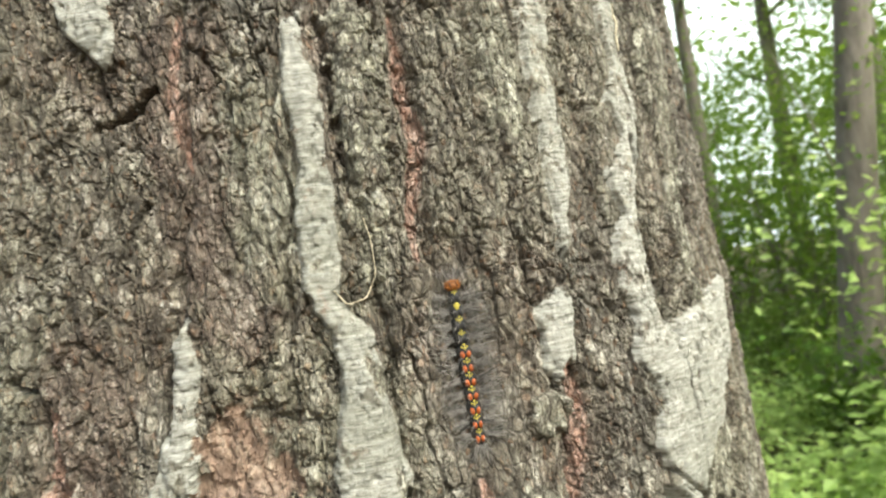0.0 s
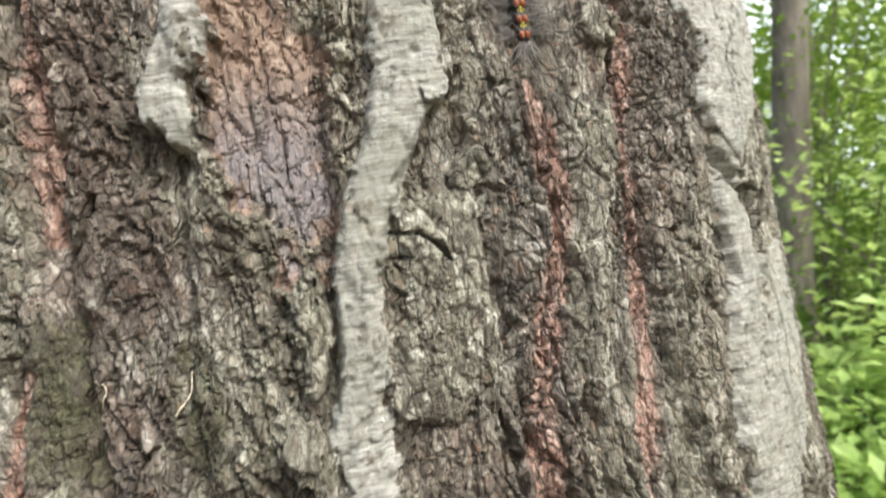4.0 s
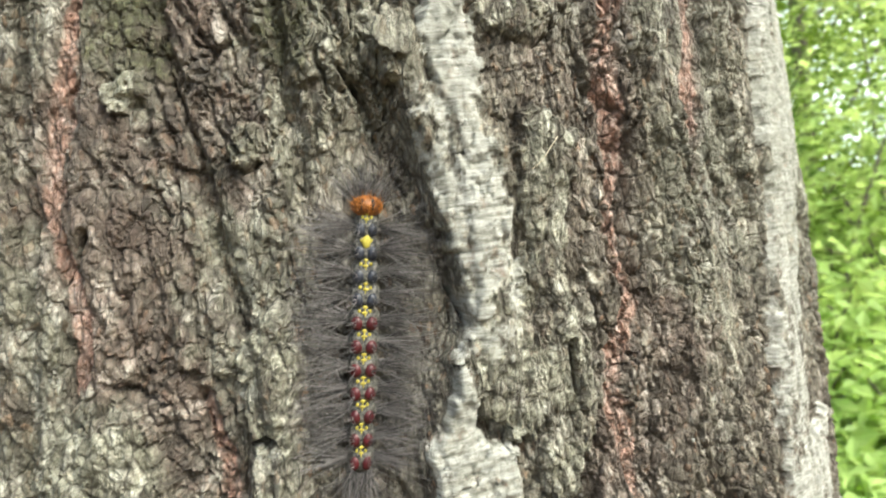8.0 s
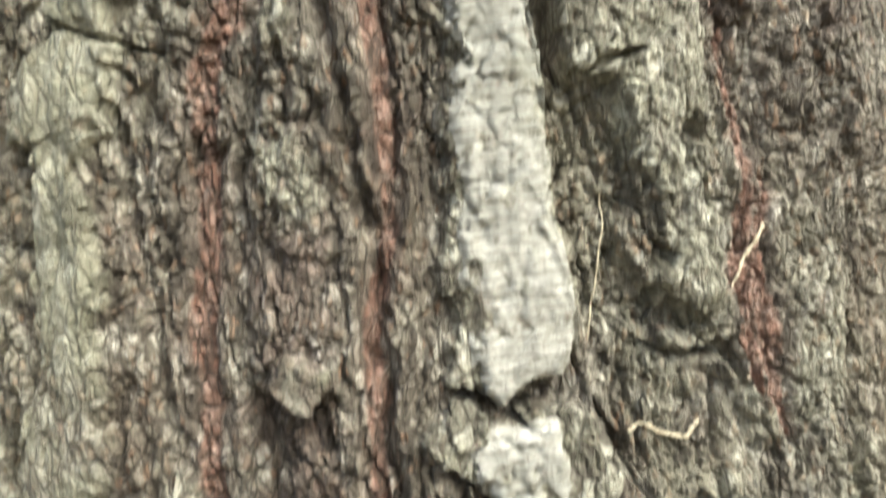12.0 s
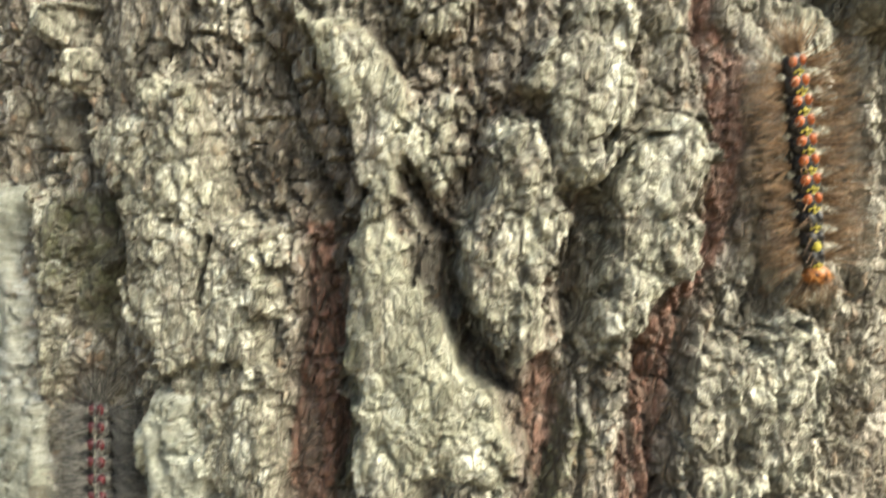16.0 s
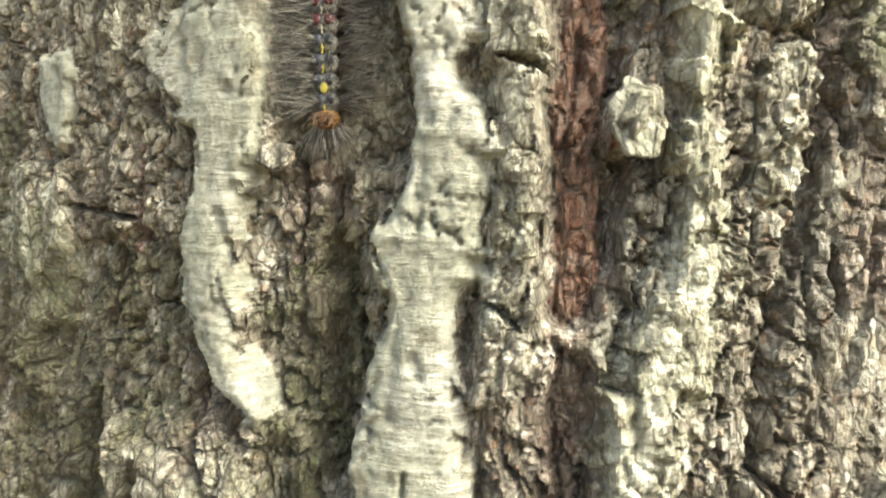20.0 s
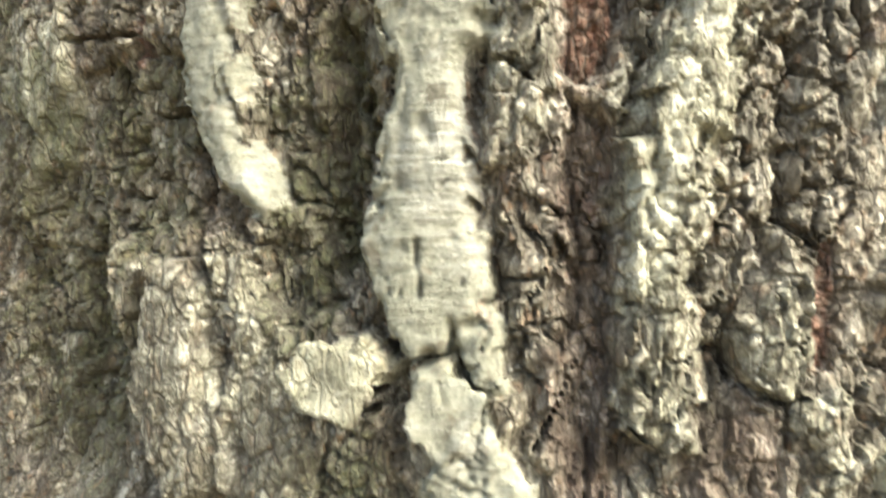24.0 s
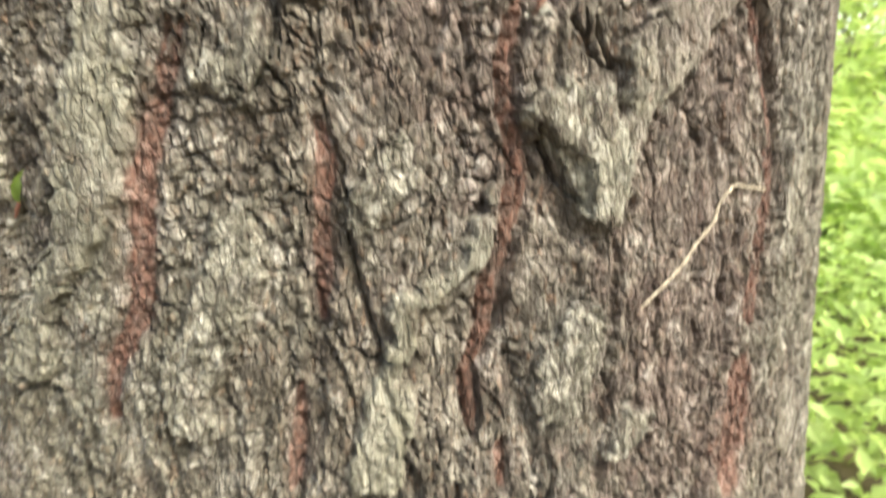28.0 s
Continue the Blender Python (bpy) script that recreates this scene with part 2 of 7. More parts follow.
# light is put into the leaf colour: dim for shaded wood, overbright for sunlit
LEAF_SHADED = leaf_material("shaded_leaf", (0.022, 0.055, 0.010), (0.095, 0.190, 0.026))
LEAF_SUNLIT = leaf_material("sunlit_leaf", (0.26, 0.38, 0.11), (0.54, 0.68, 0.26), (0.80, 0.94, 0.28, 1))
WOOD_FAR = plain("far_bark", (0.10, 0.085, 0.07), (0.25, 0.22, 0.19), 14, 0.9, 0.02, 0.25)
LITTER = plain("leaf_litter", (0.055, 0.045, 0.025), (0.19, 0.15, 0.09), 7, 0.95, 0.03, 1.0, 0.2, 10)
TWIG = plain("dry_twig", (0.34, 0.29, 0.20), (0.66, 0.59, 0.44), 700, 0.6, 0.0002)


# ---------- helpers for meshes ----------
def mesh_from(name, verts, faces, mat, smooth=True):
    """Arrays of points and of equal-sided faces to one mesh."""
    me = bpy.data.meshes.new(name)
    verts, faces = np.asarray(verts, np.float32), np.asarray(faces, np.int32)
    k = faces.shape[1]
    me.vertices.add(len(verts)), me.loops.add(faces.size), me.polygons.add(len(faces))
    me.vertices.foreach_set("co", verts.ravel())
    me.loops.foreach_set("vertex_index", faces.ravel())
    me.polygons.foreach_set("loop_start", np.arange(0, faces.size, k, dtype=np.int32))
    me.polygons.foreach_set("use_smooth", np.full(len(faces), smooth))
    me.update(calc_edges=True)
    me.materials.append(mat)
    return me


def child(name, me, parent, label=""):
    ob = new(name, me)
    ob.parent = parent
    return tagged(ob, label)


def part(name, bm, mat, parent, label=""):
    """One bmesh as one mesh object under a thing or a part."""
    me = bpy.data.meshes.new(name)
    bm.to_mesh(me)
    bm.free()
    me.polygons.foreach_set("use_smooth", np.ones(len(me.polygons), bool))
    me.materials.append(mat)
    return child(name, me, parent, label)


def tube(points, radii, sides=8, squash=1.0):
    """Points and faces of a bent, tapered tube with closed ends."""
    pts = np.asarray(points, float)
    tan = np.gradient(pts, axis=0)
    tan /= np.linalg.norm(tan, axis=1, keepdims=True) + 1e-12
    ref = np.array([0.0, 1.0, 0.0]) if abs(tan[0][1]) < 0.8 else np.array([1.0, 0.0, 0.0])
    a = np.cross(tan, ref)
    a /= np.linalg.norm(a, axis=1, keepdims=True) + 1e-12
    b = np.cross(tan, a)
    ang = np.linspace(0, 2 * math.pi, sides, endpoint=False)
    r = np.asarray(radii, float)[:, None, None]
    ring = pts[:, None] + r * (np.cos(ang)[None, :, None] * a[:, None] + squash * np.sin(ang)[None, :, None] * b[:, None])
    n = len(pts)
    i, j = np.meshgrid(np.arange(n - 1), np.arange(sides), indexing="ij")
    jj = (j + 1) % sides
    f = np.stack([i * sides + j, i * sides + jj, (i + 1) * sides + jj, (i + 1) * sides + j], -1).reshape(-1, 4)
    v = np.concatenate([ring.reshape(-1, 3), pts[:1], pts[-1:]])
    return v, f, n, sides


def tube_mesh(name, points, radii, mat, sides=8, squash=1.0):
    v, f, n, s = tube(points, radii, sides, squash)
    return mesh_from(name, v, f, mat)


# ---------- lattice noise on arrays ----------
def table(seed):
    return np.random.RandomState(seed).rand(256, 256).astype(np.float32)


def field(x, y, seed):
    """Smooth noise from 0 to 1 over lattice points one unit apart."""
    t = table(seed)
    x, y = 0.83 * x + 0.56 * y, 0.83 * y - 0.56 * x
    xi, yi = np.floor(x), np.floor(y)
    fx, fy = (x - xi).astype(np.float32), (y - yi).astype(np.float32)
    xi, yi = xi.astype(np.int32), yi.astype(np.int32)
    fx, fy = fx * fx * (3 - 2 * fx), fy * fy * (3 - 2 * fy)
    x0, x1, y0, y1 = xi & 255, (xi + 1) & 255, yi & 255, (yi + 1) & 255
    a = t[x0, y0] * (1 - fx) + t[x1, y0] * fx
    b = t[x0, y1] * (1 - fx) + t[x1, y1] * fx
    return a * (1 - fy) + b * fy


def cells(x, y, seed):
    """Cell noise: the way to the nearest border, a random number for each cell, and a slope on it."""
    tx, ty, tr = table(seed), table(seed + 1), table(seed + 2)
    xi, yi = np.floor(x).astype(np.int32), np.floor(y).astype(np.int32)
    f1 = np.full(x.shape, 9.0, np.float32)
    f2 = f1.copy()
    num, ox, oy = (np.zeros(x.shape, np.float32) for _ in range(3))
    for dx in (-1, 0, 1):
        for dy in (-1, 0, 1):
            cx, cy = xi + dx, yi + dy
            k = cx & 255, cy & 255
            ax, ay = (x - cx - tx[k]).astype(np.float32), (y - cy - ty[k]).astype(np.float32)
            d = np.hypot(ax, ay)
            nearer = d < f1
            f2 = np.where(nearer, f1, np.minimum(f2, d))
            num, ox, oy = np.where(nearer, tr[k], num), np.where(nearer, ax, ox), np.where(nearer, ay, oy)
            f1 = np.where(nearer, d, f1)
    tilt = ox * (4 * (num * 7.3 % 1) - 2) + oy * (3 * (num * 13.7 % 1) - 2.2)
    return f2 - f1, num, tilt


def step(lo, hi, v):
    s = np.clip((v - lo) / (hi - lo), 0, 1)
    return s * s * (3 - 2 * s)


# ---------- the great trunk ----------
# u runs round the bark in mm (200 mm a radian, 0 facing -y), z up in mm
U0, U1, Z0, Z1, CELL = -292.0, 318.0, 430.0, 1640.0, 0.5


def girth(z):
    """The trunk's radius in metres at a height in metres."""
    z = np.asarray(z, float)
    d = np.maximum(z, 0.45) - 1.5
    return 0.1705 + (-0.05198) * d + (0.00135) * d * d + 0.25 * np.maximum(0.45 - z, 0) ** 1.6


def swell(u, z):
    """The bole's low side swelling, in metres, from places in mm."""
    return 0.016 * np.exp(-((u + 275) / 60) ** 2) * np.clip((1000 - z) / 150, 0, 1) * np.clip((z - 470) / 150, 0, 1)


us, zs = np.arange(U0, U1, CELL), np.arange(Z0, Z1, CELL)
NU, NZ = len(us), len(zs)
U, Z = np.meshgrid(us.astype(np.float32), zs.astype(np.float32))
up, down = np.zeros_like(U), np.zeros_like(U)
pale, crest, red, wound, web, calm, film, strip, rust, moss_shade = (np.zeros_like(U) for _ in range(10))
piece = np.full(U.shape, -1, np.int16)
names_of_pieces = []
ragged = 0.55 * (field(U / 6, Z / 9, 31) - 0.5) + 0.5 * (field(U / 2.2, Z / 2.6, 32) - 0.5) + 0.3 * (field(U / 1.1, Z / 1.1, 33) - 0.5)
blocky = cells((U + 3 * field(U / 4, Z / 4, 93)) / 3.4, (Z + 3 * field(U / 4, Z / 4, 94)) / 4.2, 95)[1] - 0.5
wander = field(U / 13, Z / 17, 96) - 0.5
fibre = field((U + 3 * field(U / 9, Z / 14, 36)) / 1.5, Z / 11, 35)


def stroke(points, margin=2.0):
    """A window of the bark round a bent line, and there the way from the line in line half-widths."""
    p = np.array(points, np.float32)
    m = p[:, 2].max() * margin + 2
    i0, i1 = int(max(0, (p[:, 0].min() - m - U0) / CELL)), int(min(NU, (p[:, 0].max() + m - U0) / CELL + 1))
    j0, j1 = int(max(0, (p[:, 1].min() - m - Z0) / CELL)), int(min(NZ, (p[:, 1].max() + m - Z0) / CELL + 1))
    win = slice(j0, j1), slice(i0, i1)
    u, z = U[win], Z[win]
    q = np.full(u.shape, 99, np.float32)
    for a, b in zip(p[:-1], p[1:]):
        ab = b[:2] - a[:2]
        t = np.clip(((u - a[0]) * ab[0] + (z - a[1]) * ab[1]) / (ab @ ab + 1e-6), 0, 1)
        d = np.hypot(u - a[0] - t * ab[0], z - a[1] - t * ab[1])
        q = np.minimum(q, d / (a[2] + t * (b[2] - a[2])))
    return win, q


def top(layer, win, v):
    layer[win] = np.maximum(layer[win], v)


def own(win, inside, name):
    names_of_pieces.append(name)
    piece[win] = np.where(inside, len(names_of_pieces) - 1, piece[win])


def rough_ridge(*points, lift=4.4):
    """A corky crest, grey with lichen, cracked into small blocks."""
    win, q = stroke(points)
    q = q + 0.9 * ragged[win]
    lift = min(lift, 1.0 + 0.55 * max(v[2] for v in points)) * (0.42 + 0.48 * float(step(880, 1120, points[0][1])))
    top(up, win, lift * (0.65 * step(1.06, 0.92, q) + 0.35 * step(1.0, 0.2, q)))
    top(down, win, 0.6 * step(1.3, 1.08, q) * step(0.9, 1.08, q))
    top(crest, win, step(1.12, 0.75, q))
    own(win, q < 1.0, "bark_ridge")


def red_furrow(*points, deep=2.0):
    """A narrow crack with rust-red inner bark in it."""
    p = [list(v) for v in points]
    for v in p:
        v[2] *= 1.3
    p[0][2], p[-1][2] = 0.5 * p[0][2], 0.5 * p[-1][2]
    win, q = stroke(p, 4.0)
    q = q + 0.9 * ragged[win]
    top(down, win, deep * step(2.4, 0.5, q))
    top(red, win, step(1.6, 0.6, q))
    top(rust, win, 0.75 * step(3.2, 1.0, q))
    top(strip, win, step(1.9, 1.3, q) * (0.6 * float(step(1240, 1160, points[0][1])) + 0.2 * float(step(1060, 960, points[0][1]))))
    own(win, q < 1.2, "furrow")


def red_strip(*points, deep=3.4):
    """A broad furrow with a rounded strip of red inner bark on its floor."""
    a, b = points[0], points[-1]
    c, d = points[1], points[-2]
    p = [(a[0] + 0.45 * (a[0] - c[0]), a[1] + 0.45 * (a[1] - c[1]), 0.25 * a[2]), *points, (b[0] + 0.45 * (b[0] - d[0]), b[1] + 0.45 * (b[1] - d[1]), 0.25 * b[2])]
    win, q = stroke(p, 2.6)
    deep = min(deep, 0.8 + 0.8 * max(v[2] for v in points))
    q = q + 0.6 * ragged[win]
    top(down, win, deep * step(1.75, 1.0, q) - 1.2 * step(1.0, 0.1, q) + 0.9 * step(1.1, 0.9, q) * step(0.6, 0.75, fibre[win]))
    top(red, win, step(1.2, 0.75, q) * (1 - 0.45 * step(0.62, 0.8, fibre[win])))
    top(strip, win, step(1.2, 0.9, q))
    top(rust, win, 0.8 * step(2.0, 1.0, q))
    top(calm, win, 0.35 * step(1.1, 0.7, q))
    own(win, q < 1.05, "furrow")


def inside_of(points, ragged_by=1.0):
    """A window of the bark round an outline, the way in from its rim in mm, and how softly the rim rises there."""
    p = np.array([(*v, 1.0)[:3] for v in points], np.float32)
    i0, i1 = int(max(0, (p[:, 0].min() - 3 - U0) / CELL)), int(min(NU, (p[:, 0].max() + 3 - U0) / CELL + 1))
    j0, j1 = int(max(0, (p[:, 1].min() - 3 - Z0) / CELL)), int(min(NZ, (p[:, 1].max() + 3 - Z0) / CELL + 1))
    win = slice(j0, j1), slice(i0, i1)
    u, z = U[win], Z[win]
    near, soft, odd = np.full(u.shape, 1e6, np.float32), np.ones(u.shape, np.float32), np.zeros(u.shape, bool)
    for a, b in zip(p, np.roll(p, -1, 0)):
        ab = b[:2] - a[:2]
        t = np.clip(((u - a[0]) * ab[0] + (z - a[1]) * ab[1]) / (ab @ ab + 1e-6), 0, 1)
        d = np.hypot(u - a[0] - t * ab[0], z - a[1] - t * ab[1])
        closer = d < near
        near, soft = np.where(closer, d, near), np.where(closer, a[2] + t * (b[2] - a[2]), soft)
        if a[1] != b[1]:
            odd ^= ((a[1] > z) != (b[1] > z)) & (u < a[0] + (z - a[1]) * ab[0] / ab[1])
    return win, np.where(odd, near, -near) + ragged_by * (1.9 * ragged[win] + 2.2 * blocky[win] + 2.4 * wander[win]), soft


def raised(points, lift, ragged_by=1.0):
    """Lifts the bark inside an outline; hard rims break off sharply, soft ones run out."""
    win, d, soft = inside_of(points, ragged_by)
    top(up, win, 0.9 * lift * step(-0.5, 0.3 + soft, d) * (0.88 + 0.12 * step(0.5, 6.0, d)))
    return win, d, soft


def pale_patch(*points, lift=3.5, strength=1.0):
    """A smooth pale plate of cork that stands proud."""
    win, d, soft = raised(points, lift * (0.55 + 0.45 * float(step(880, 1080, points[0][1]))), 0.75)
    d = d + 0.6
    face = step(-0.3, 0.6 + 0.45 * soft, d)
    worn = step(0.24, 0.38, field(U[win] / 4.5 + 70, Z[win] / 9 + 70, 92) + 0.05 * d)
    top(pale, win, strength * face * (0.45 + 0.55 * worn))
    top(crest, win, 0.6 * face * (1 - worn))
    top(film, win, 0.95 * face * float(step(1080, 930, points[0][1])))
    top(calm, win, (0.35 + 0.6 * strength) * face * (0.75 + 0.25 * worn))
    own(win, d > 0.2, "bark_plate")


def crest_patch(*points, lift=3.5, strength=1.0, smooth=0.38):
    """A corky block, grey with lichen, cracked into small pieces."""
    win, d, soft = raised(points, lift, 1.2)
    face = step(-0.4, 0.6 + 0.6 * soft, d)
    top(crest, win, strength * face)
    top(calm, win, smooth * face)
    own(win, d > 0.2, "bark_ridge")


def green_patch(*points, lift=3.5, smooth=0.72):
    """A fairly smooth crest under a grey-green film of algae."""
    win, d, soft = raised(points, lift, 1.0)
    face = step(-0.4, 0.6 + 0.6 * soft, d)
    top(crest, win, 0.5 * face)
    top(film, win, face)
    top(calm, win, smooth * face)
    own(win, d > 0.2, "bark_ridge")


def hollow(*points, lift=3.5):
    """Bark that lies deeper than the bark round it."""
    win, d, soft = inside_of(points, 0.9)
    top(down, win, 0.8 * lift * step(-0.6, 0.6 + 1.15 * soft, d))


def groove_patch(*points, lift=3.0, strength=1.0):
    """A wide furrow with a rounded, fibrous floor of red-brown inner bark."""
    win, d, soft = inside_of(points, 0.8)
    k = step(-0.6, 0.4 + soft, d)
    top(down, win, lift * k - 1.2 * step(0.6, 4.5, d) + 1.0 * k * step(0.6, 0.78, fibre[win]))
    top(red, win, strength * step(0.2, 1.4 + 0.4 * soft, d) * (1 - 0.4 * step(0.62, 0.8, fibre[win])))
    top(strip, win, k)
    top(rust, win, 0.9 * step(-2.0, 1.0, d))
    top(calm, win, 0.3 * k)
    own(win, d > 0.4, "furrow")


def wound_patch(*points, lift=2.2, webbed=1.0, strength=1.0):
    """An old wound without bark, with a grey web over its lower end."""
    win, d, soft = inside_of(points, 2.4)
    k = step(-0.4, 0.8 + soft, d)
    low = min(v[1] for v in points)
    top(down, win, lift * k)
    top(wound, win, strength * k * (0.3 + 0.55 * step(0.35, 0.6, field(U[win] / 5 + 40, Z[win] / 14 + 40, 101))))
    top(web, win, webbed * step(1.0, 4.5, d) * step(low + 46, low + 18, Z[win]))
    top(calm, win, 0.35 * k)
    own(win, d > 0.2, "wound")


def brown_stain(*points):
    """A patch where the outer grey has worn off and purple-brown cork shows."""
    win, q = stroke(points)
    top(rust, win, step(1.2, 0.4, q + 1.2 * ragged[win]))


def crevice(*points, deep=7.5):
    """A deep, dark crack."""
    p = [list(v) for v in points]
    p[0][2], p[-1][2] = 0.45 * p[0][2], 0.45 * p[-1][2]
    win, q = stroke(p, 3.0)
    q = q + 1.3 * ragged[win]
    deep = min(deep, 1.8 + 2.2 * max(v[2] for v in points))
    top(down, win, deep * (0.6 * step(1.5, 0.2, q) + 0.4 * step(0.7, 0.0, q)))


def dark_olive_patch(*points):
    """A patch of dark olive on the bark: moss plus painted furrow shade."""
    win, q = stroke(points)
    top(moss_shade, win, step(1.2, 0.5, q + 1.1 * ragged[win]))


pale_patch((84.8, 1476), (84.5, 1463), (84.4, 1452), (85.2, 1443), (82.9, 1432), (83.0, 1423), (83.6, 1413), (86.9, 1406), (88.4, 1397), (88.4, 1388), (86.2, 1378), (83.3, 1369), (105.5, 1365, 2), (102.3, 1375, 2), (101.5, 1388, 2), (100.7, 1396, 2), (98.3, 1404, 2), (91.4, 1412, 2), (93.1, 1422, 3), (93.1, 1431, 3), (92.5, 1442, 3), (94.0, 1451, 3), (93.5, 1463, 2), (92.7, 1472, 2), (91.7, 1481), (87.9, 1481), lift=3.5)
pale_patch((85.2, 1373), (83.1, 1364), (80.0, 1353), (74.8, 1347), (72.6, 1338), (70.7, 1329), (69.5, 1319), (67.7, 1311), (65.4, 1304), (66.1, 1297), (67.1, 1290), (77.2, 1288, 3), (77.5, 1296, 3), (77.4, 1303, 3), (76.0, 1308, 3), (79.9, 1317, 3), (80.5, 1328, 3), (83.5, 1338, 2), (87.0, 1348), (93.6, 1356), (100.4, 1361), (103.5, 1370), lift=3.5)
pale_patch((158.0, 1484), (157.2, 1468, 2), (158.5, 1453, 2), (158.6, 1437), (158.7, 1422), (158.8, 1410), (162.5, 1419), (165.8, 1434), (166.5, 1448), (168.5, 1465), (171.3, 1485), lift=2.6, strength=0.75)
pale_patch((146.0, 1400), (144.5, 1386), (151.3, 1382), (156.6, 1387), (158.5, 1401), (156.0, 1407), lift=3.5)
crest_patch((136.6, 1383), (149.4, 1382), (154.3, 1379), (150.7, 1372), (141.0, 1372), (136.9, 1376), lift=4.5)
pale_patch((190.7, 1480), (195.0, 1467), (187.8, 1456), (193.2, 1446), (182.6, 1433), (187.7, 1423), (179.0, 1414), (177.4, 1402), (183.3, 1395), (178.8, 1383), (189.0, 1372), (188.8, 1356), (184.5, 1345), (202.0, 1340, 2), (207.2, 1358, 2), (205.9, 1375, 2), (201.7, 1382), (203.2, 1388), (194.5, 1393), (193.4, 1406), (190.1, 1420), (199.0, 1436), (206.1, 1454), (203.3, 1471), (205.6, 1490), (193.4, 1488), lift=3.5, strength=0.7)
crevice((203.6, 1378, 0.7), (204.5, 1362, 0.7), (201.4, 1340, 0.7), deep=7.5)
crest_patch((216.0, 1491), (242.0, 1497), (239.3, 1456), (235.0, 1433), (229.4, 1399), (232.6, 1380), (218.1, 1390), (216.1, 1415), (218.8, 1445), (215.6, 1473), lift=3)
crest_patch((206.7, 1384, 2), (223.1, 1385), (227.8, 1374), (226.0, 1353), (221.1, 1334), (203.7, 1339), (209.0, 1357), (207.7, 1371), lift=3.2)
crest_patch((102.3, 1469, 3), (114.3, 1474, 3), (112.4, 1454, 3), (110.1, 1432, 4), (105.2, 1414, 3), (97.9, 1415, 3), (96.0, 1431, 3), (97.3, 1448, 3), lift=2.5)
crest_patch((140.2, 1481, 4), (155.5, 1479, 3), (154.6, 1459, 3), (151.5, 1437, 3), (144.6, 1433, 3), (138.9, 1450, 4), lift=2.5)
pale_patch((22.6, 1493), (23.9, 1490), (25.0, 1484), (30.0, 1480), (37.8, 1474), (40.2, 1477), (39.3, 1486), (38.1, 1490), lift=3)
pale_patch((53.0, 1412), (54.6, 1401), (52.1, 1388), (51.0, 1373), (37.2, 1374), (44.4, 1385), (46.5, 1396), (46.9, 1406), lift=4, strength=0.85)
pale_patch((43.0, 1387), (52.5, 1385), (49.4, 1377), (46.0, 1370), (46.7, 1362), (44.1, 1358), (40.7, 1359), (35.4, 1364), (34.8, 1368), (38.4, 1374), lift=4.5, strength=0.9)
hollow((34.5, 1366), (40.6, 1358), (45.2, 1357), (46.6, 1351), (38.8, 1346), (30.4, 1354), (29.2, 1364), lift=3)
wound_patch((54.8, 1385, 2), (57.7, 1393, 6), (67.9, 1404, 9), (75.7, 1392, 7), (77.2, 1383, 4), (76.5, 1361, 3), (72.2, 1342), (68.1, 1335), (61.1, 1332), (59.2, 1342), (55.0, 1344), (50.8, 1355), (47.0, 1364), (51.4, 1375), lift=2.4)
crest_patch((59.9, 1328), (66.4, 1328), (69.1, 1323), (67.6, 1314), (62.7, 1316), (61.0, 1323), lift=2.4)
pale_patch((186.4, 1386), (186.5, 1371), (181.3, 1359), (187.2, 1351), (180.1, 1328), (183.4, 1313), (174.9, 1295), (171.2, 1279), (170.5, 1263), (190.8, 1256), (196.4, 1272), (197.2, 1290), (201.1, 1310), (197.6, 1326), (198.4, 1342), (207.3, 1348), (240.5, 1374), (258.0, 1400), lift=4)
crest_patch((213.3, 1336), (224.1, 1311), (219.9, 1275), (221.9, 1248), (197.9, 1256), (203.6, 1279), (207.2, 1313), lift=3.2)
crevice((186.4, 1352, 0.84), (194.0, 1345, 0.84), (202.1, 1340, 0.84), (207.0, 1332, 0.84), (205.3, 1318, 0.84), (208.5, 1298, 0.84), (207.2, 1281, 0.84), (204.0, 1270, 0.84), deep=7.5)
crest_patch((87.9, 1342, 2), (97.1, 1344, 2), (107.9, 1351, 4), (106.1, 1336, 5), (106.6, 1317, 5), (100.5, 1301, 5), (89.8, 1298, 4), (80.8, 1302), (78.1, 1307), (80.7, 1315, 3), (83.2, 1330, 3), lift=2.8)
hollow((92.7, 1355), (101.3, 1359, 3), (108.9, 1356, 4), (100.4, 1348, 4), (88.1, 1343, 2), (86.0, 1346), lift=2)
crevice((83.2, 1337, 0.7), (89.3, 1336, 0.7), (93.6, 1333, 0.7), (95.6, 1330, 0.7), deep=7.5)
crest_patch((131.4, 1362, 4), (145.1, 1359, 4), (141.9, 1338, 4), (135.4, 1317, 4), (128.7, 1297, 5), (117.7, 1297, 4), (122.7, 1322, 3), (127.5, 1345, 3), lift=2.4)
hollow((8.5, 1376, 4), (18.5, 1377, 4), (19.5, 1358, 4), (14.3, 1339, 3), (7.4, 1338, 3), (7.1, 1357, 4), lift=2.2)
hollow((23.9, 1344, 5), (42.0, 1344, 5), (57.3, 1329, 4), (55.1, 1315, 5), (42.7, 1308, 6), (24.9, 1317, 6), lift=2)
crest_patch((56.9, 1302), (55.7, 1298), (59.3, 1289), (62.0, 1277), (63.4, 1268), (66.6, 1259), (68.0, 1252), (68.3, 1247), (65.9, 1242), (63.7, 1240), (61.8, 1231), (80.0, 1227, 9), (86.8, 1245, 14), (87.7, 1266, 14), (85.1, 1288, 13), (77.9, 1305, 10), (70.9, 1305, 3), (63.8, 1304, 2), lift=4.5, strength=0.55)
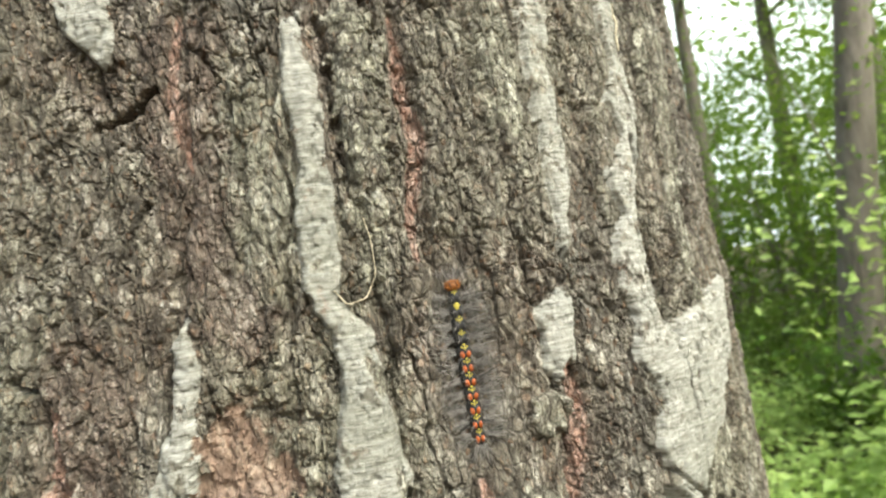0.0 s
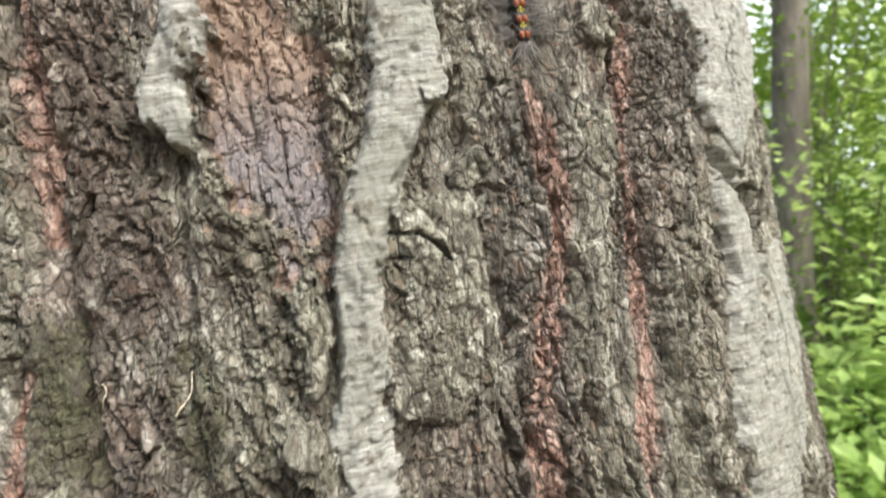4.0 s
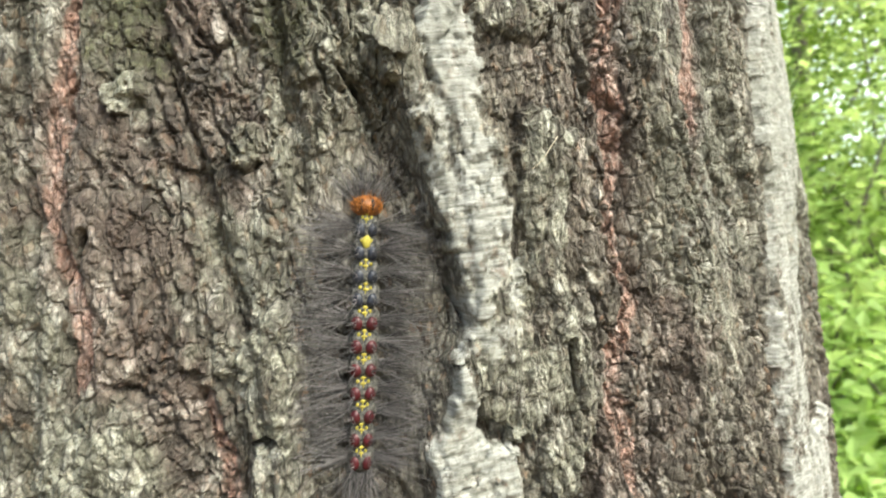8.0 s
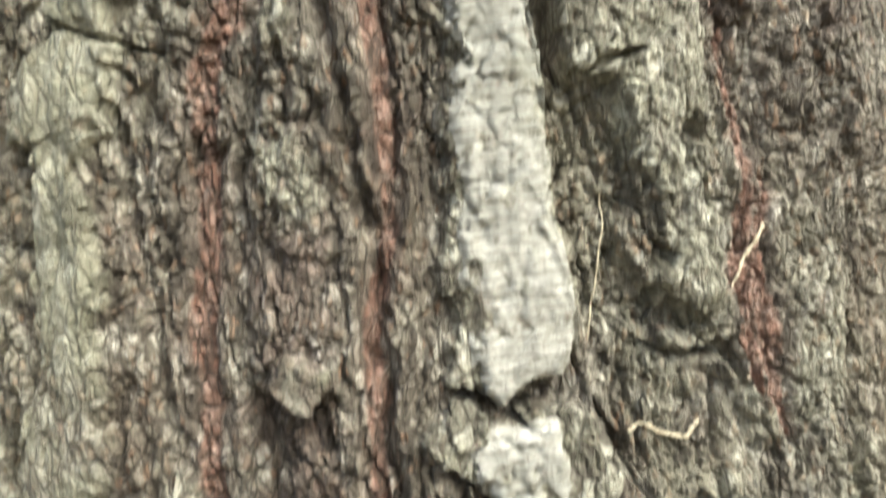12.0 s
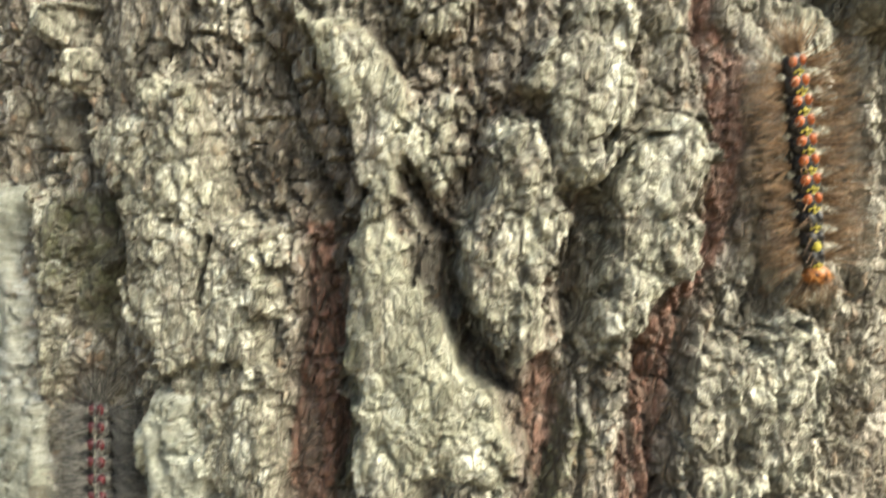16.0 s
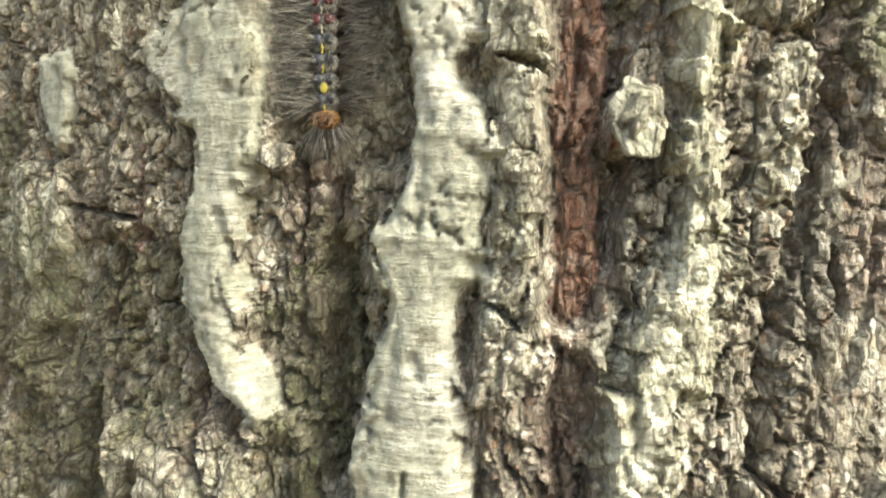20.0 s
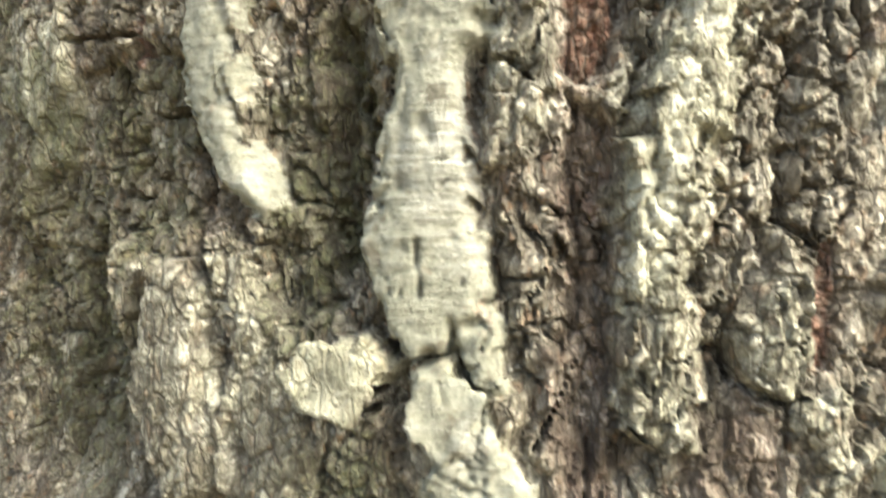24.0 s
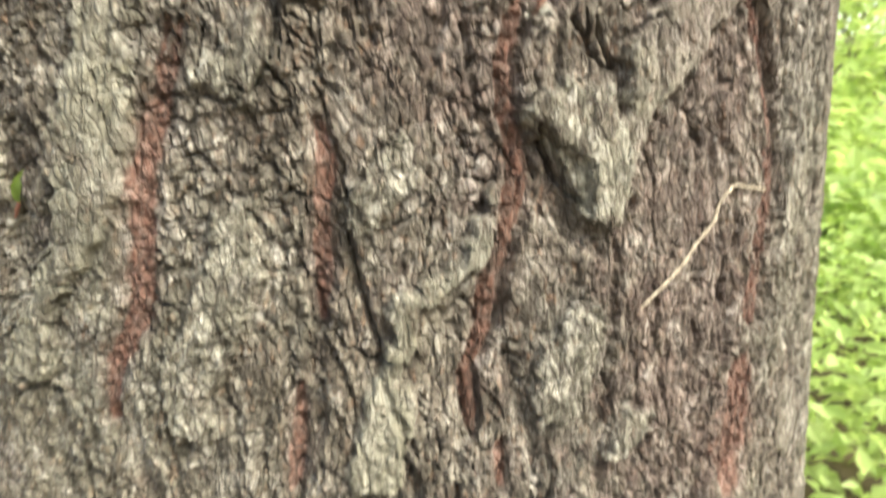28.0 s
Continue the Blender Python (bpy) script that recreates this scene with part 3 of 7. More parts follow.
pale_patch((69.9, 1321), (68.2, 1311), (65.0, 1302), (66.1, 1296), (67.6, 1288), (69.3, 1280), (71.3, 1271), (69.5, 1258), (70.1, 1248), (74.8, 1247, 3), (74.6, 1258, 3), (79.6, 1263, 3), (78.9, 1273, 3), (76.2, 1279, 3), (74.6, 1290, 3), (74.3, 1300, 3), (73.7, 1307, 2), (76.5, 1314, 2), (75.7, 1320), lift=5)
hollow((58.0, 1293), (61.6, 1283), (64.0, 1271), (66.6, 1260), (67.2, 1248), (63.9, 1243), (58.4, 1229), (56.2, 1224), (56.8, 1219), (56.5, 1208), (54.2, 1200), (36.8, 1203, 14), (32.0, 1233, 16), (36.2, 1264, 16), (45.7, 1283, 14), (51.7, 1294, 10), lift=4.5)
hollow((55.2, 1298), (58.2, 1289), (61.1, 1277), (62.6, 1268), (52.0, 1269, 8), (45.5, 1284, 10), (49.4, 1296, 8), lift=3.5)
pale_patch((65.6, 1241), (67.8, 1238), (68.0, 1227), (71.3, 1224), (76.2, 1221), (76.5, 1211), (73.8, 1206), (64.8, 1206), (58.7, 1205), (56.0, 1208), (56.7, 1217), (56.1, 1225), (60.7, 1228), (63.4, 1237), lift=2.6, strength=0.9)
pale_patch((54.5, 1206), (64.6, 1205), (64.2, 1194, 2), (61.5, 1183, 2), (61.8, 1172, 2), (60.5, 1163, 2), (49.4, 1166), (49.5, 1174), (51.5, 1185), (51.9, 1191), (57.1, 1195), (53.1, 1200), lift=3, strength=0.7)
crest_patch((67.7, 1259), (80.5, 1258, 4), (84.1, 1245, 4), (82.0, 1225, 3), (78.9, 1222), (68.0, 1227), (67.3, 1239), (68.5, 1248), lift=3.4)
crest_patch((-12.2, 1232), (0.9, 1240), (8.4, 1227, 3), (9.7, 1220, 3), (7.4, 1212, 3), (7.0, 1201, 3), (-1.3, 1192, 3), (-5.9, 1185, 2), (-8.9, 1173, 2), (-18.3, 1175), (-23.1, 1187), (-25.7, 1195), (-22.0, 1208), (-23.8, 1216), (-19.2, 1227), lift=3.6)
hollow((-23.9, 1215), (-23.6, 1204), (-25.7, 1194), (-23.0, 1186), (-19.6, 1174), (-34.9, 1173, 6), (-37.3, 1194, 8), (-36.6, 1214, 8), (-26.9, 1222, 5), lift=3)
hollow((-40.9, 1223, 5), (-28.7, 1217, 2), (-28.0, 1213, 3), (-37.1, 1211, 4), (-42.8, 1214, 4), lift=2.5)
green_patch((85.4, 1202), (92.0, 1206), (94.6, 1203), (94.8, 1195), (99.4, 1192), (105.8, 1187), (102.6, 1184), (96.7, 1188), (91.0, 1191), lift=6)
hollow((85.3, 1199), (91.3, 1190), (102.7, 1183), (104.1, 1177, 2), (91.4, 1175, 3), (86.4, 1185, 3), lift=3.5)
pale_patch((178.4, 1314, 2), (169.7, 1284, 2), (170.1, 1265, 2), (164.5, 1240, 2), (160.6, 1221), (165.1, 1211), (167.7, 1219), (191.5, 1252), (215.6, 1276), (225.5, 1303), (224.8, 1321), lift=3.2, strength=0.8)
pale_patch((182.6, 1255), (172.1, 1239), (160.2, 1219), (158.0, 1201), (158.3, 1181), (155.1, 1161), (144.8, 1150), (144.7, 1138), (171.7, 1127), (173.6, 1155), (172.4, 1178), (175.0, 1202), (185.4, 1233), (197.4, 1257), lift=3.2, strength=0.7)
crest_patch((22.2, 1247), (30.9, 1250), (34.8, 1253, 3), (34.4, 1246, 3), (29.3, 1237), (25.9, 1237), lift=2.6)
crest_patch((25.8, 1255, 3), (34.9, 1256, 4), (34.0, 1242, 3), (30.2, 1231), (23.6, 1232), (24.1, 1243), lift=2.8)
crest_patch((23.5, 1231, 2), (32.4, 1231, 4), (31.3, 1215, 5), (29.1, 1199, 2), (20.4, 1201), (20.7, 1215), lift=3)
crest_patch((24.5, 1198), (38.8, 1196, 4), (40.8, 1186, 3), (37.4, 1179), (29.4, 1169, 3), (20.7, 1170), (21.0, 1185), lift=2.6)
hollow((37.4, 1179), (43.8, 1175), (43.8, 1167), (34.9, 1168, 3), (30.0, 1173, 3), lift=2.5)
crest_patch((83.1, 1239, 3), (95.7, 1244, 4), (97.3, 1228, 4), (91.0, 1208, 3), (79.3, 1207, 3), (80.5, 1223, 2), lift=2.4)
crevice((18.1, 1201, 0.56), (24.6, 1199, 0.56), (32.3, 1198, 0.56), deep=7.5)
crevice((22.9, 1231, 0.63), (27.4, 1231, 0.63), deep=7.5)
crevice((-2.4, 1245, 0.56), (3.1, 1242, 0.56), (8.5, 1240, 0.56), deep=7.5)
crest_patch((-22.4, 1203), (-25.4, 1195), (-20.8, 1188), (-25.9, 1179), (-27.6, 1165), (-30.0, 1156), (-34.5, 1150), (-27.9, 1151, 3), (-16.2, 1152, 4), (-14.1, 1164, 3), (-10.6, 1178, 3), (-6.0, 1185, 3), (0.4, 1192, 2), (2.6, 1199), lift=4)
green_patch((-34.5, 1150), (-40.3, 1144), (-43.4, 1136), (-37.9, 1132), (-32.6, 1131), (-29.1, 1141), (-27.1, 1152, 2), lift=4.5, smooth=0.85)
green_patch((-44.3, 1134), (-53.4, 1126), (-57.5, 1116), (-35.8, 1116, 2), (-32.5, 1130), lift=4.5)
hollow((-25.2, 1194), (-21.5, 1187), (-26.7, 1179), (-28.5, 1165), (-31.4, 1156), (-41.6, 1146), (-44.7, 1136), (-60.2, 1131, 6), (-45.5, 1167, 10), (-36.1, 1196, 8), lift=3)
crevice((-44.7, 1136, 0.7), (-37.9, 1132, 0.7), (-33.3, 1130, 0.7), (-28.6, 1128, 0.7), (-24.6, 1127, 0.7), deep=7.5)
crest_patch((23.2, 1197), (21.6, 1186), (21.6, 1177), (21.9, 1168), (26.0, 1162), (28.6, 1156), (27.3, 1149), (30.3, 1143, 3), (39.4, 1142, 3), (38.6, 1149), (36.6, 1158), (35.5, 1164, 2), (34.4, 1171, 2), (32.6, 1179, 3), (29.4, 1185, 3), (29.1, 1196, 3), lift=4.5)
pale_patch((27.2, 1151), (28.3, 1143), (28.4, 1135), (25.8, 1128), (27.1, 1119), (26.0, 1112), (39.8, 1109), (39.9, 1118), (39.5, 1128), (40.1, 1135), (43.0, 1140), (41.1, 1144), (38.4, 1149), (36.5, 1154), lift=5, strength=0.85)
hollow((36.3, 1177), (40.0, 1181, 3), (45.5, 1176, 3), (46.1, 1166), (45.1, 1154), (45.0, 1141), (44.2, 1127), (43.5, 1113), (40.7, 1113), (40.0, 1119), (39.7, 1128), (40.4, 1135), (43.1, 1139), (41.2, 1145), (38.5, 1149), (36.6, 1158), (36.0, 1164), (34.9, 1171), lift=5)
hollow((3.6, 1174, 5), (16.2, 1171, 3), (21.8, 1164), (26.0, 1159), (28.0, 1155), (26.3, 1149), (27.8, 1143), (27.7, 1135), (24.8, 1126), (17.4, 1139, 5), (14.5, 1153, 5), (10.0, 1163, 5), lift=3.2)
crest_patch((52.9, 1194), (51.1, 1185), (51.8, 1175), (50.6, 1163), (47.0, 1157), (47.7, 1151), (47.8, 1140), (47.1, 1131), (44.5, 1125), (44.8, 1114), (53.6, 1119, 3), (63.5, 1123, 8), (66.5, 1143, 10), (68.4, 1163, 10), (67.0, 1178, 8), (65.8, 1193, 6), lift=3.6, strength=0.85)
pale_patch((53.5, 1194), (51.6, 1185), (52.6, 1177), (54.1, 1169, 2), (59.9, 1169, 3), (62.4, 1179, 3), (63.5, 1193), lift=3.8, strength=0.7)
hollow((87.5, 1191), (102.7, 1187), (108.2, 1182), (96.9, 1171, 2), (89.5, 1173, 2), (87.6, 1182, 2), lift=3.5)
crevice((44.1, 1114, 0.84), (47.4, 1114, 0.84), (52.1, 1116, 0.84), (58.0, 1117, 0.84), deep=7.5)
crevice((67.1, 1139, 0.63), (71.5, 1135, 0.63), (74.5, 1133, 0.63), deep=7.5)
crevice((115.9, 1137, 0.7), (115.0, 1131, 0.7), (112.4, 1124, 0.7), deep=7.5)
crest_patch((66.0, 1132, 2), (73.6, 1131, 2), (74.4, 1121, 3), (73.0, 1101, 3), (63.2, 1104, 4), (57.5, 1114, 3), (52.7, 1112), (59.0, 1115), lift=2.6)
crest_patch((-4.0, 1133), (-0.7, 1134), (-1.2, 1124), (-6.6, 1125), (-7.4, 1130), lift=2.2)
pale_patch((162.2, 1195, 2), (200.2, 1198), (142.6, 1077), (131.4, 1081), (143.4, 1115, 2), (147.7, 1141, 2), lift=3, strength=0.8)
green_patch((-46.2, 1139), (-45.0, 1133), (-50.7, 1130), (-53.6, 1125), (-49.9, 1118), (-56.6, 1102), (-59.1, 1092), (-59.1, 1081), (-63.5, 1069), (-69.0, 1060), (-71.8, 1050), (-49.3, 1051, 3), (-46.3, 1064, 3), (-44.3, 1081, 3), (-40.8, 1090, 3), (-40.1, 1100, 3), (-43.0, 1110, 2), (-36.0, 1119), (-31.9, 1133), (-39.0, 1138), lift=3.6)
crest_patch((24.6, 1128, 2), (19.7, 1102, 3), (18.6, 1082, 3), (17.5, 1067), (24.6, 1061), (37.1, 1064), (41.7, 1074, 3), (41.9, 1090, 2), (40.2, 1104), (40.3, 1118), (40.1, 1127), lift=3.2)
pale_patch((27.4, 1128), (28.6, 1123), (30.9, 1119), (24.8, 1117), (24.0, 1108), (25.0, 1098), (22.8, 1090), (22.7, 1083), (22.3, 1073), (22.2, 1066), (25.6, 1061), (28.0, 1064), (33.2, 1065), (36.3, 1065), (37.8, 1069), (40.5, 1080), (39.3, 1087), (38.1, 1092), (38.8, 1101), (39.7, 1110), (40.3, 1118), (40.1, 1127), lift=4.3, strength=0.9)
hollow((40.4, 1127), (44.3, 1121), (44.3, 1115), (52.4, 1112), (53.6, 1104), (54.9, 1097), (52.5, 1085, 2), (55.4, 1078), (64.8, 1070), (69.8, 1060), (65.3, 1063, 2), (51.8, 1069, 3), (42.8, 1066, 3), (40.9, 1080), (39.9, 1087), (38.5, 1092), (39.3, 1101), (40.1, 1110), (40.7, 1118), lift=4.5)
crest_patch((51.9, 1115), (59.1, 1119), (68.2, 1120), (66.6, 1111), (65.2, 1101, 2), (68.0, 1091), (68.5, 1083), (62.8, 1088), (57.8, 1094), (55.6, 1102), (52.0, 1109), lift=4.5)
crest_patch((57.0, 1080), (66.7, 1082, 3), (67.7, 1071, 3), (74.2, 1061, 3), (80.1, 1045, 3), (75.1, 1048), (71.2, 1059), (64.9, 1069), (55.2, 1077), lift=3)
hollow((48.6, 1070), (59.6, 1066), (69.8, 1060), (76.4, 1048), (80.5, 1038, 3), (67.6, 1035, 6), (47.1, 1043), (42.4, 1056), (41.2, 1063), lift=3)
green_patch((-13.1, 1074), (-10.9, 1076), (-5.2, 1073), (-2.0, 1068), (-5.7, 1067), (-10.1, 1068), (-12.6, 1071), lift=3.6)
hollow((-20.7, 1067, 4), (-12.1, 1068, 2), (-2.2, 1067, 3), (-2.7, 1057, 4), (-12.6, 1052, 5), (-21.2, 1057, 5), lift=2.5)
crest_patch((-12.0, 1111, 3), (-2.7, 1112, 3), (1.3, 1102, 3), (-1.6, 1096, 3), (-9.8, 1100, 3), lift=2.2)
green_patch((-59.7, 1077), (-63.3, 1067), (-69.0, 1060), (-71.1, 1049), (-70.2, 1038), (-75.4, 1023), (-72.3, 1014), (-74.4, 1003), (-70.2, 994), (-64.6, 992), (-55.6, 996, 3), (-60.0, 1010, 4), (-57.4, 1025, 4), (-52.2, 1045, 4), (-49.9, 1060, 4), (-49.5, 1075, 4), lift=3.4)
hollow((-78.7, 1067, 3), (-70.1, 1063), (-72.9, 1049), (-72.2, 1036), (-76.8, 1023), (-74.5, 1012), (-76.8, 1000), (-96.8, 997, 5), lift=3)
crest_patch((11.2, 1057), (17.6, 1060), (20.8, 1062), (22.8, 1057), (30.7, 1059), (39.4, 1059), (43.1, 1053), (46.6, 1046), (41.9, 1034, 2), (36.0, 1031, 2), (33.0, 1015), (41.3, 1009), (47.1, 998), (46.1, 982, 2), (44.0, 973, 2), (23.4, 977), (17.2, 997), (11.9, 1012), (10.8, 1020), (14.5, 1026, 2), (20.1, 1039, 2), (17.2, 1049), lift=3.2)
pale_patch((23.7, 1057), (35.1, 1057), (35.1, 1047), (32.8, 1035), (30.0, 1026), (27.6, 1014), (26.1, 1002), (30.7, 995, 2), (30.9, 987, 2), (23.4, 977), (22.3, 986), (22.5, 1007), (22.4, 1019), (22.9, 1037), (21.5, 1046), (19.8, 1053), lift=4.2)
crest_patch((13.4, 1008), (16.7, 1005), (12.5, 999), (10.8, 994), (12.3, 986), (9.3, 980), (1.7, 982), (4.2, 991), (4.0, 997), (7.9, 1005), lift=4.5)
hollow((12.3, 994), (14.1, 994), (16.0, 984), (20.7, 986), (20.1, 981), (16.2, 979), (11.8, 980), (12.9, 985), (11.1, 990), lift=6)
crevice((32.9, 1015, 0.63), (36.9, 1010, 0.63), (41.2, 1008, 0.63), (44.5, 1009, 0.63), deep=7.5)
crevice((44.2, 1053, 0.7), (46.6, 1046, 0.7), (50.5, 1039, 0.7), deep=7.5)
crevice((-44.4, 1027, 0.63), (-39.5, 1027, 0.63), (-35.2, 1026, 0.63), deep=7.5)
crest_patch((64.9, 999, 3), (76.6, 1011, 3), (78.1, 997, 3), (75.8, 979, 3), (66.9, 981, 2), (65.1, 988, 2), lift=2.4)
crest_patch((-35.3, 1055, 2), (-31.6, 1053, 2), (-32.9, 1044), (-31.4, 1040), (-33.7, 1028), (-41.9, 1027), (-41.2, 1039, 3), (-38.3, 1049, 3), lift=2.6)
crevice((65.0, 1021, 0.63), (69.9, 1015, 0.63), (75.4, 1012, 0.63), deep=7.5)
crest_patch((14.3, 934), (34.9, 937), (37.9, 926), (38.4, 909), (30.4, 911), (23.3, 914), (18.4, 919), (15.8, 926), lift=5.5, smooth=0.5)
hollow((3.9, 932, 3), (8.7, 931, 2), (14.3, 929), (15.6, 923), (18.6, 917), (23.4, 913), (18.8, 912, 3), (11.3, 917, 3), (5.1, 924, 3), lift=5)
crest_patch((-117.6, 915), (-105.9, 916), (-105.9, 908), (-100.2, 907), (-102.1, 902), (-104.5, 899), (-107.6, 900), (-110.1, 907), lift=5)
crest_patch((-103.5, 895), (-92.5, 899), (-89.4, 906, 3), (-79.8, 904, 4), (-80.6, 898, 3), (-77.6, 887, 4), (-78.5, 879, 3), (-77.4, 872, 3), (-79.0, 860, 3), (-86.7, 859), (-94.1, 866), (-93.3, 877), (-95.4, 885), (-100.9, 890), lift=4.6)
hollow((-110.9, 902), (-107.1, 899), (-103.3, 892), (-96.0, 884), (-94.0, 877), (-97.4, 871), (-96.7, 862), (-92.8, 859, 2), (-94.4, 847, 3), (-97.0, 835, 3), (-106.2, 834, 3), (-105.2, 856, 3), (-103.1, 868, 2), (-99.3, 874, 2), (-102.1, 884, 3), (-108.2, 895, 3), lift=5)
hollow((-73.7, 914, 4), (-68.0, 912), (-63.5, 902), (-59.4, 897), (-58.6, 882, 2), (-59.6, 865, 2), (-58.5, 856), (-62.4, 840, 3), (-67.7, 840, 4), (-65.6, 861, 4), (-68.6, 881, 5), (-75.0, 898, 5), lift=3.8)
green_patch((-67.7, 912), (-59.2, 912, 2), (-52.6, 908), (-50.7, 900), (-52.1, 892), (-51.9, 884), (-48.3, 874), (-43.2, 866), (-35.6, 858), (-31.9, 849, 3), (-34.1, 842, 3), (-57.3, 841), (-55.9, 851), (-59.2, 861), (-58.2, 875), (-56.9, 886), (-58.8, 897), (-63.1, 903), lift=3.8)
crevice((-51.6, 890, 1.12), (-47.0, 883, 1.12), (-43.7, 881, 1.12), (-43.3, 874, 1.12), (-41.1, 866, 1.12), (-35.6, 859, 1.12), (-33.9, 857, 1.12), deep=7.5)
crest_patch((-40.0, 892), (-36.2, 897), (-31.5, 898), (-29.5, 892), (-28.4, 887), (-27.6, 883), (-29.6, 874), (-28.0, 863, 3), (-35.6, 860), (-36.7, 868), (-40.8, 869), (-43.5, 875), (-43.7, 881), (-41.3, 883), (-39.9, 888), lift=6)
crest_patch((-34.0, 903), (-31.9, 908, 2), (-27.1, 912, 3), (-21.5, 912, 3), (-18.5, 903), (-19.2, 900), (-23.1, 895), (-19.6, 890), (-24.5, 889), (-27.8, 887), (-30.4, 891), (-31.0, 899), lift=5)
crest_patch((-23.0, 890), (-18.2, 895), (-11.6, 900, 2), (-7.3, 900, 3), (-5.1, 893, 3), (-7.5, 889, 2), (-9.7, 883, 2), (-8.5, 877, 2), (-14.5, 871), (-17.5, 863), (-21.6, 860), (-23.7, 870), (-22.2, 875), (-20.0, 879), (-20.1, 885), lift=5)
hollow((-27.5, 888), (-23.2, 889), (-20.4, 881), (-22.9, 875), (-23.9, 866), (-26.6, 859, 2), (-27.6, 870), (-29.0, 875), (-27.2, 881), lift=4.2)
crest_patch((-0.6, 864), (8.8, 870), (14.4, 868), (18.1, 860), (15.1, 853), (14.0, 840), (0.7, 841), (1.1, 850), (-1.3, 857), lift=4)
crest_patch((-52.7, 913, 3), (-46.3, 914, 3), (-45.4, 910, 2), (-50.2, 909, 2), lift=2.8)
crest_patch((-50.7, 899, 2), (-45.1, 899, 2), (-42.4, 891, 2), (-45.5, 886, 2), (-49.7, 890, 2), lift=2.5)
hollow((6.5, 873, 3), (17.2, 871, 3), (27.7, 869, 5), (30.4, 838, 6), (18.6, 839, 3), (17.6, 853, 2), (19.3, 860, 2), (14.6, 868, 2), lift=2.5)
pale_patch((-139.5, 887), (-134.7, 877), (-131.4, 873), (-127.4, 868), (-134.5, 867), (-135.4, 861), (-131.5, 858), (-130.3, 850), (-126.7, 843), (-123.8, 836), (-135.5, 830), (-134.0, 825), (-129.3, 820), (-123.5, 815), (-120.8, 803), (-111.0, 806), (-109.7, 814), (-108.9, 823), (-110.3, 836), (-112.8, 841), (-112.4, 848), (-114.5, 856, 2), (-115.5, 865, 3), (-117.0, 872, 3), (-117.1, 885, 3), lift=4)
crest_patch((-116.2, 885, 3), (-107.3, 884, 3), (-107.0, 874, 3), (-108.9, 863, 2), (-106.6, 856, 2), (-110.8, 846, 2), (-113.3, 856, 2), lift=2.8)
hollow((-105.8, 866, 4), (-99.7, 872, 2), (-96.8, 863, 2), (-93.2, 853), (-92.9, 841), (-89.1, 830), (-86.8, 822), (-86.9, 810), (-109.2, 806), (-108.4, 823), (-109.7, 836), (-107.0, 850, 3), lift=4.5)
crest_patch((-97.3, 884), (-93.4, 877), (-93.2, 869), (-90.1, 864), (-90.8, 856), (-83.8, 857, 2), (-72.3, 858, 4), (-68.7, 868, 4), (-68.1, 876, 3), (-69.2, 883, 3), lift=4.4)
pale_patch((-92.4, 844), (-89.4, 834), (-86.0, 826), (-86.6, 817), (-85.6, 810), (-74.9, 812), (-77.6, 819), (-81.2, 823, 2), (-74.6, 828, 2), (-78.0, 834, 3), (-81.5, 838, 3), (-83.6, 846, 3), (-83.7, 853, 2), (-89.0, 854), lift=4.6)
crest_patch((-83.1, 860, 3), (-68.4, 861, 3), (-67.8, 846, 3), (-67.4, 833, 3), (-66.3, 825, 3), (-74.4, 824, 2), (-78.0, 832, 3), (-81.6, 842, 3), lift=3.8, strength=0.75)
groove_patch((-67.2, 883, 2), (-61.1, 883, 2), (-60.1, 868), (-59.2, 845), (-60.4, 833), (-59.2, 813), (-64.3, 813, 2), (-66.6, 833, 2), (-66.8, 848, 2), (-66.2, 864, 2), lift=3)
hollow((-61.5, 870), (-59.9, 867), (-59.3, 858), (-58.8, 845), (-59.6, 836), (-61.2, 840), (-61.0, 851), (-61.0, 860), lift=6.5)
green_patch((-54.7, 883), (-51.2, 872), (-44.9, 865), (-40.8, 860), (-36.0, 856), (-31.9, 850), (-32.3, 844, 2), (-43.1, 844, 5), (-42.4, 829, 4), (-50.3, 814, 4), (-53.2, 829, 3), (-55.4, 845, 2), (-53.6, 857, 2), (-57.8, 868, 3), (-59.8, 879, 2), lift=4.2, smooth=0.75)
groove_patch((-33.6, 869, 3), (-29.1, 873, 2), (-28.3, 858, 2), (-28.8, 838, 3), (-29.2, 815, 3), (-32.3, 815, 3), (-32.0, 838, 3), (-34.5, 855, 2), lift=2.8, strength=0.35)
crevice((-44.6, 875, 1.4), (-43.1, 867, 1.4), (-40.2, 862, 1.4), (-36.1, 858, 1.4), deep=7.5)
crest_patch((-14.2, 826), (-8.9, 827), (-5.6, 826), (-2.8, 819), (-2.4, 814), (-9.9, 814), (-13.4, 821), lift=5)
crest_patch((-22.3, 876, 2), (-14.9, 877, 2), (-12.7, 871, 2), (-15.9, 867, 2), (-20.9, 866, 2), (-23.2, 871, 2), lift=3)
crevice((-74.8, 825, 0.7), (-70.3, 824, 0.7), (-67.0, 822, 0.7), deep=7.5)
pale_patch((-130.9, 835), (-126.7, 825), (-122.9, 819), (-120.4, 812), (-119.0, 807), (-122.2, 804), (-122.0, 798), (-125.0, 792), (-123.7, 788), (-118.8, 780), (-116.6, 775), (-112.3, 770), (-109.3, 770), (-107.5, 771), (-108.8, 775), (-113.3, 781), (-113.5, 793), (-114.0, 804), (-110.4, 811), (-109.6, 819), (-108.4, 825), (-112.7, 832), (-113.4, 839), lift=4.2)
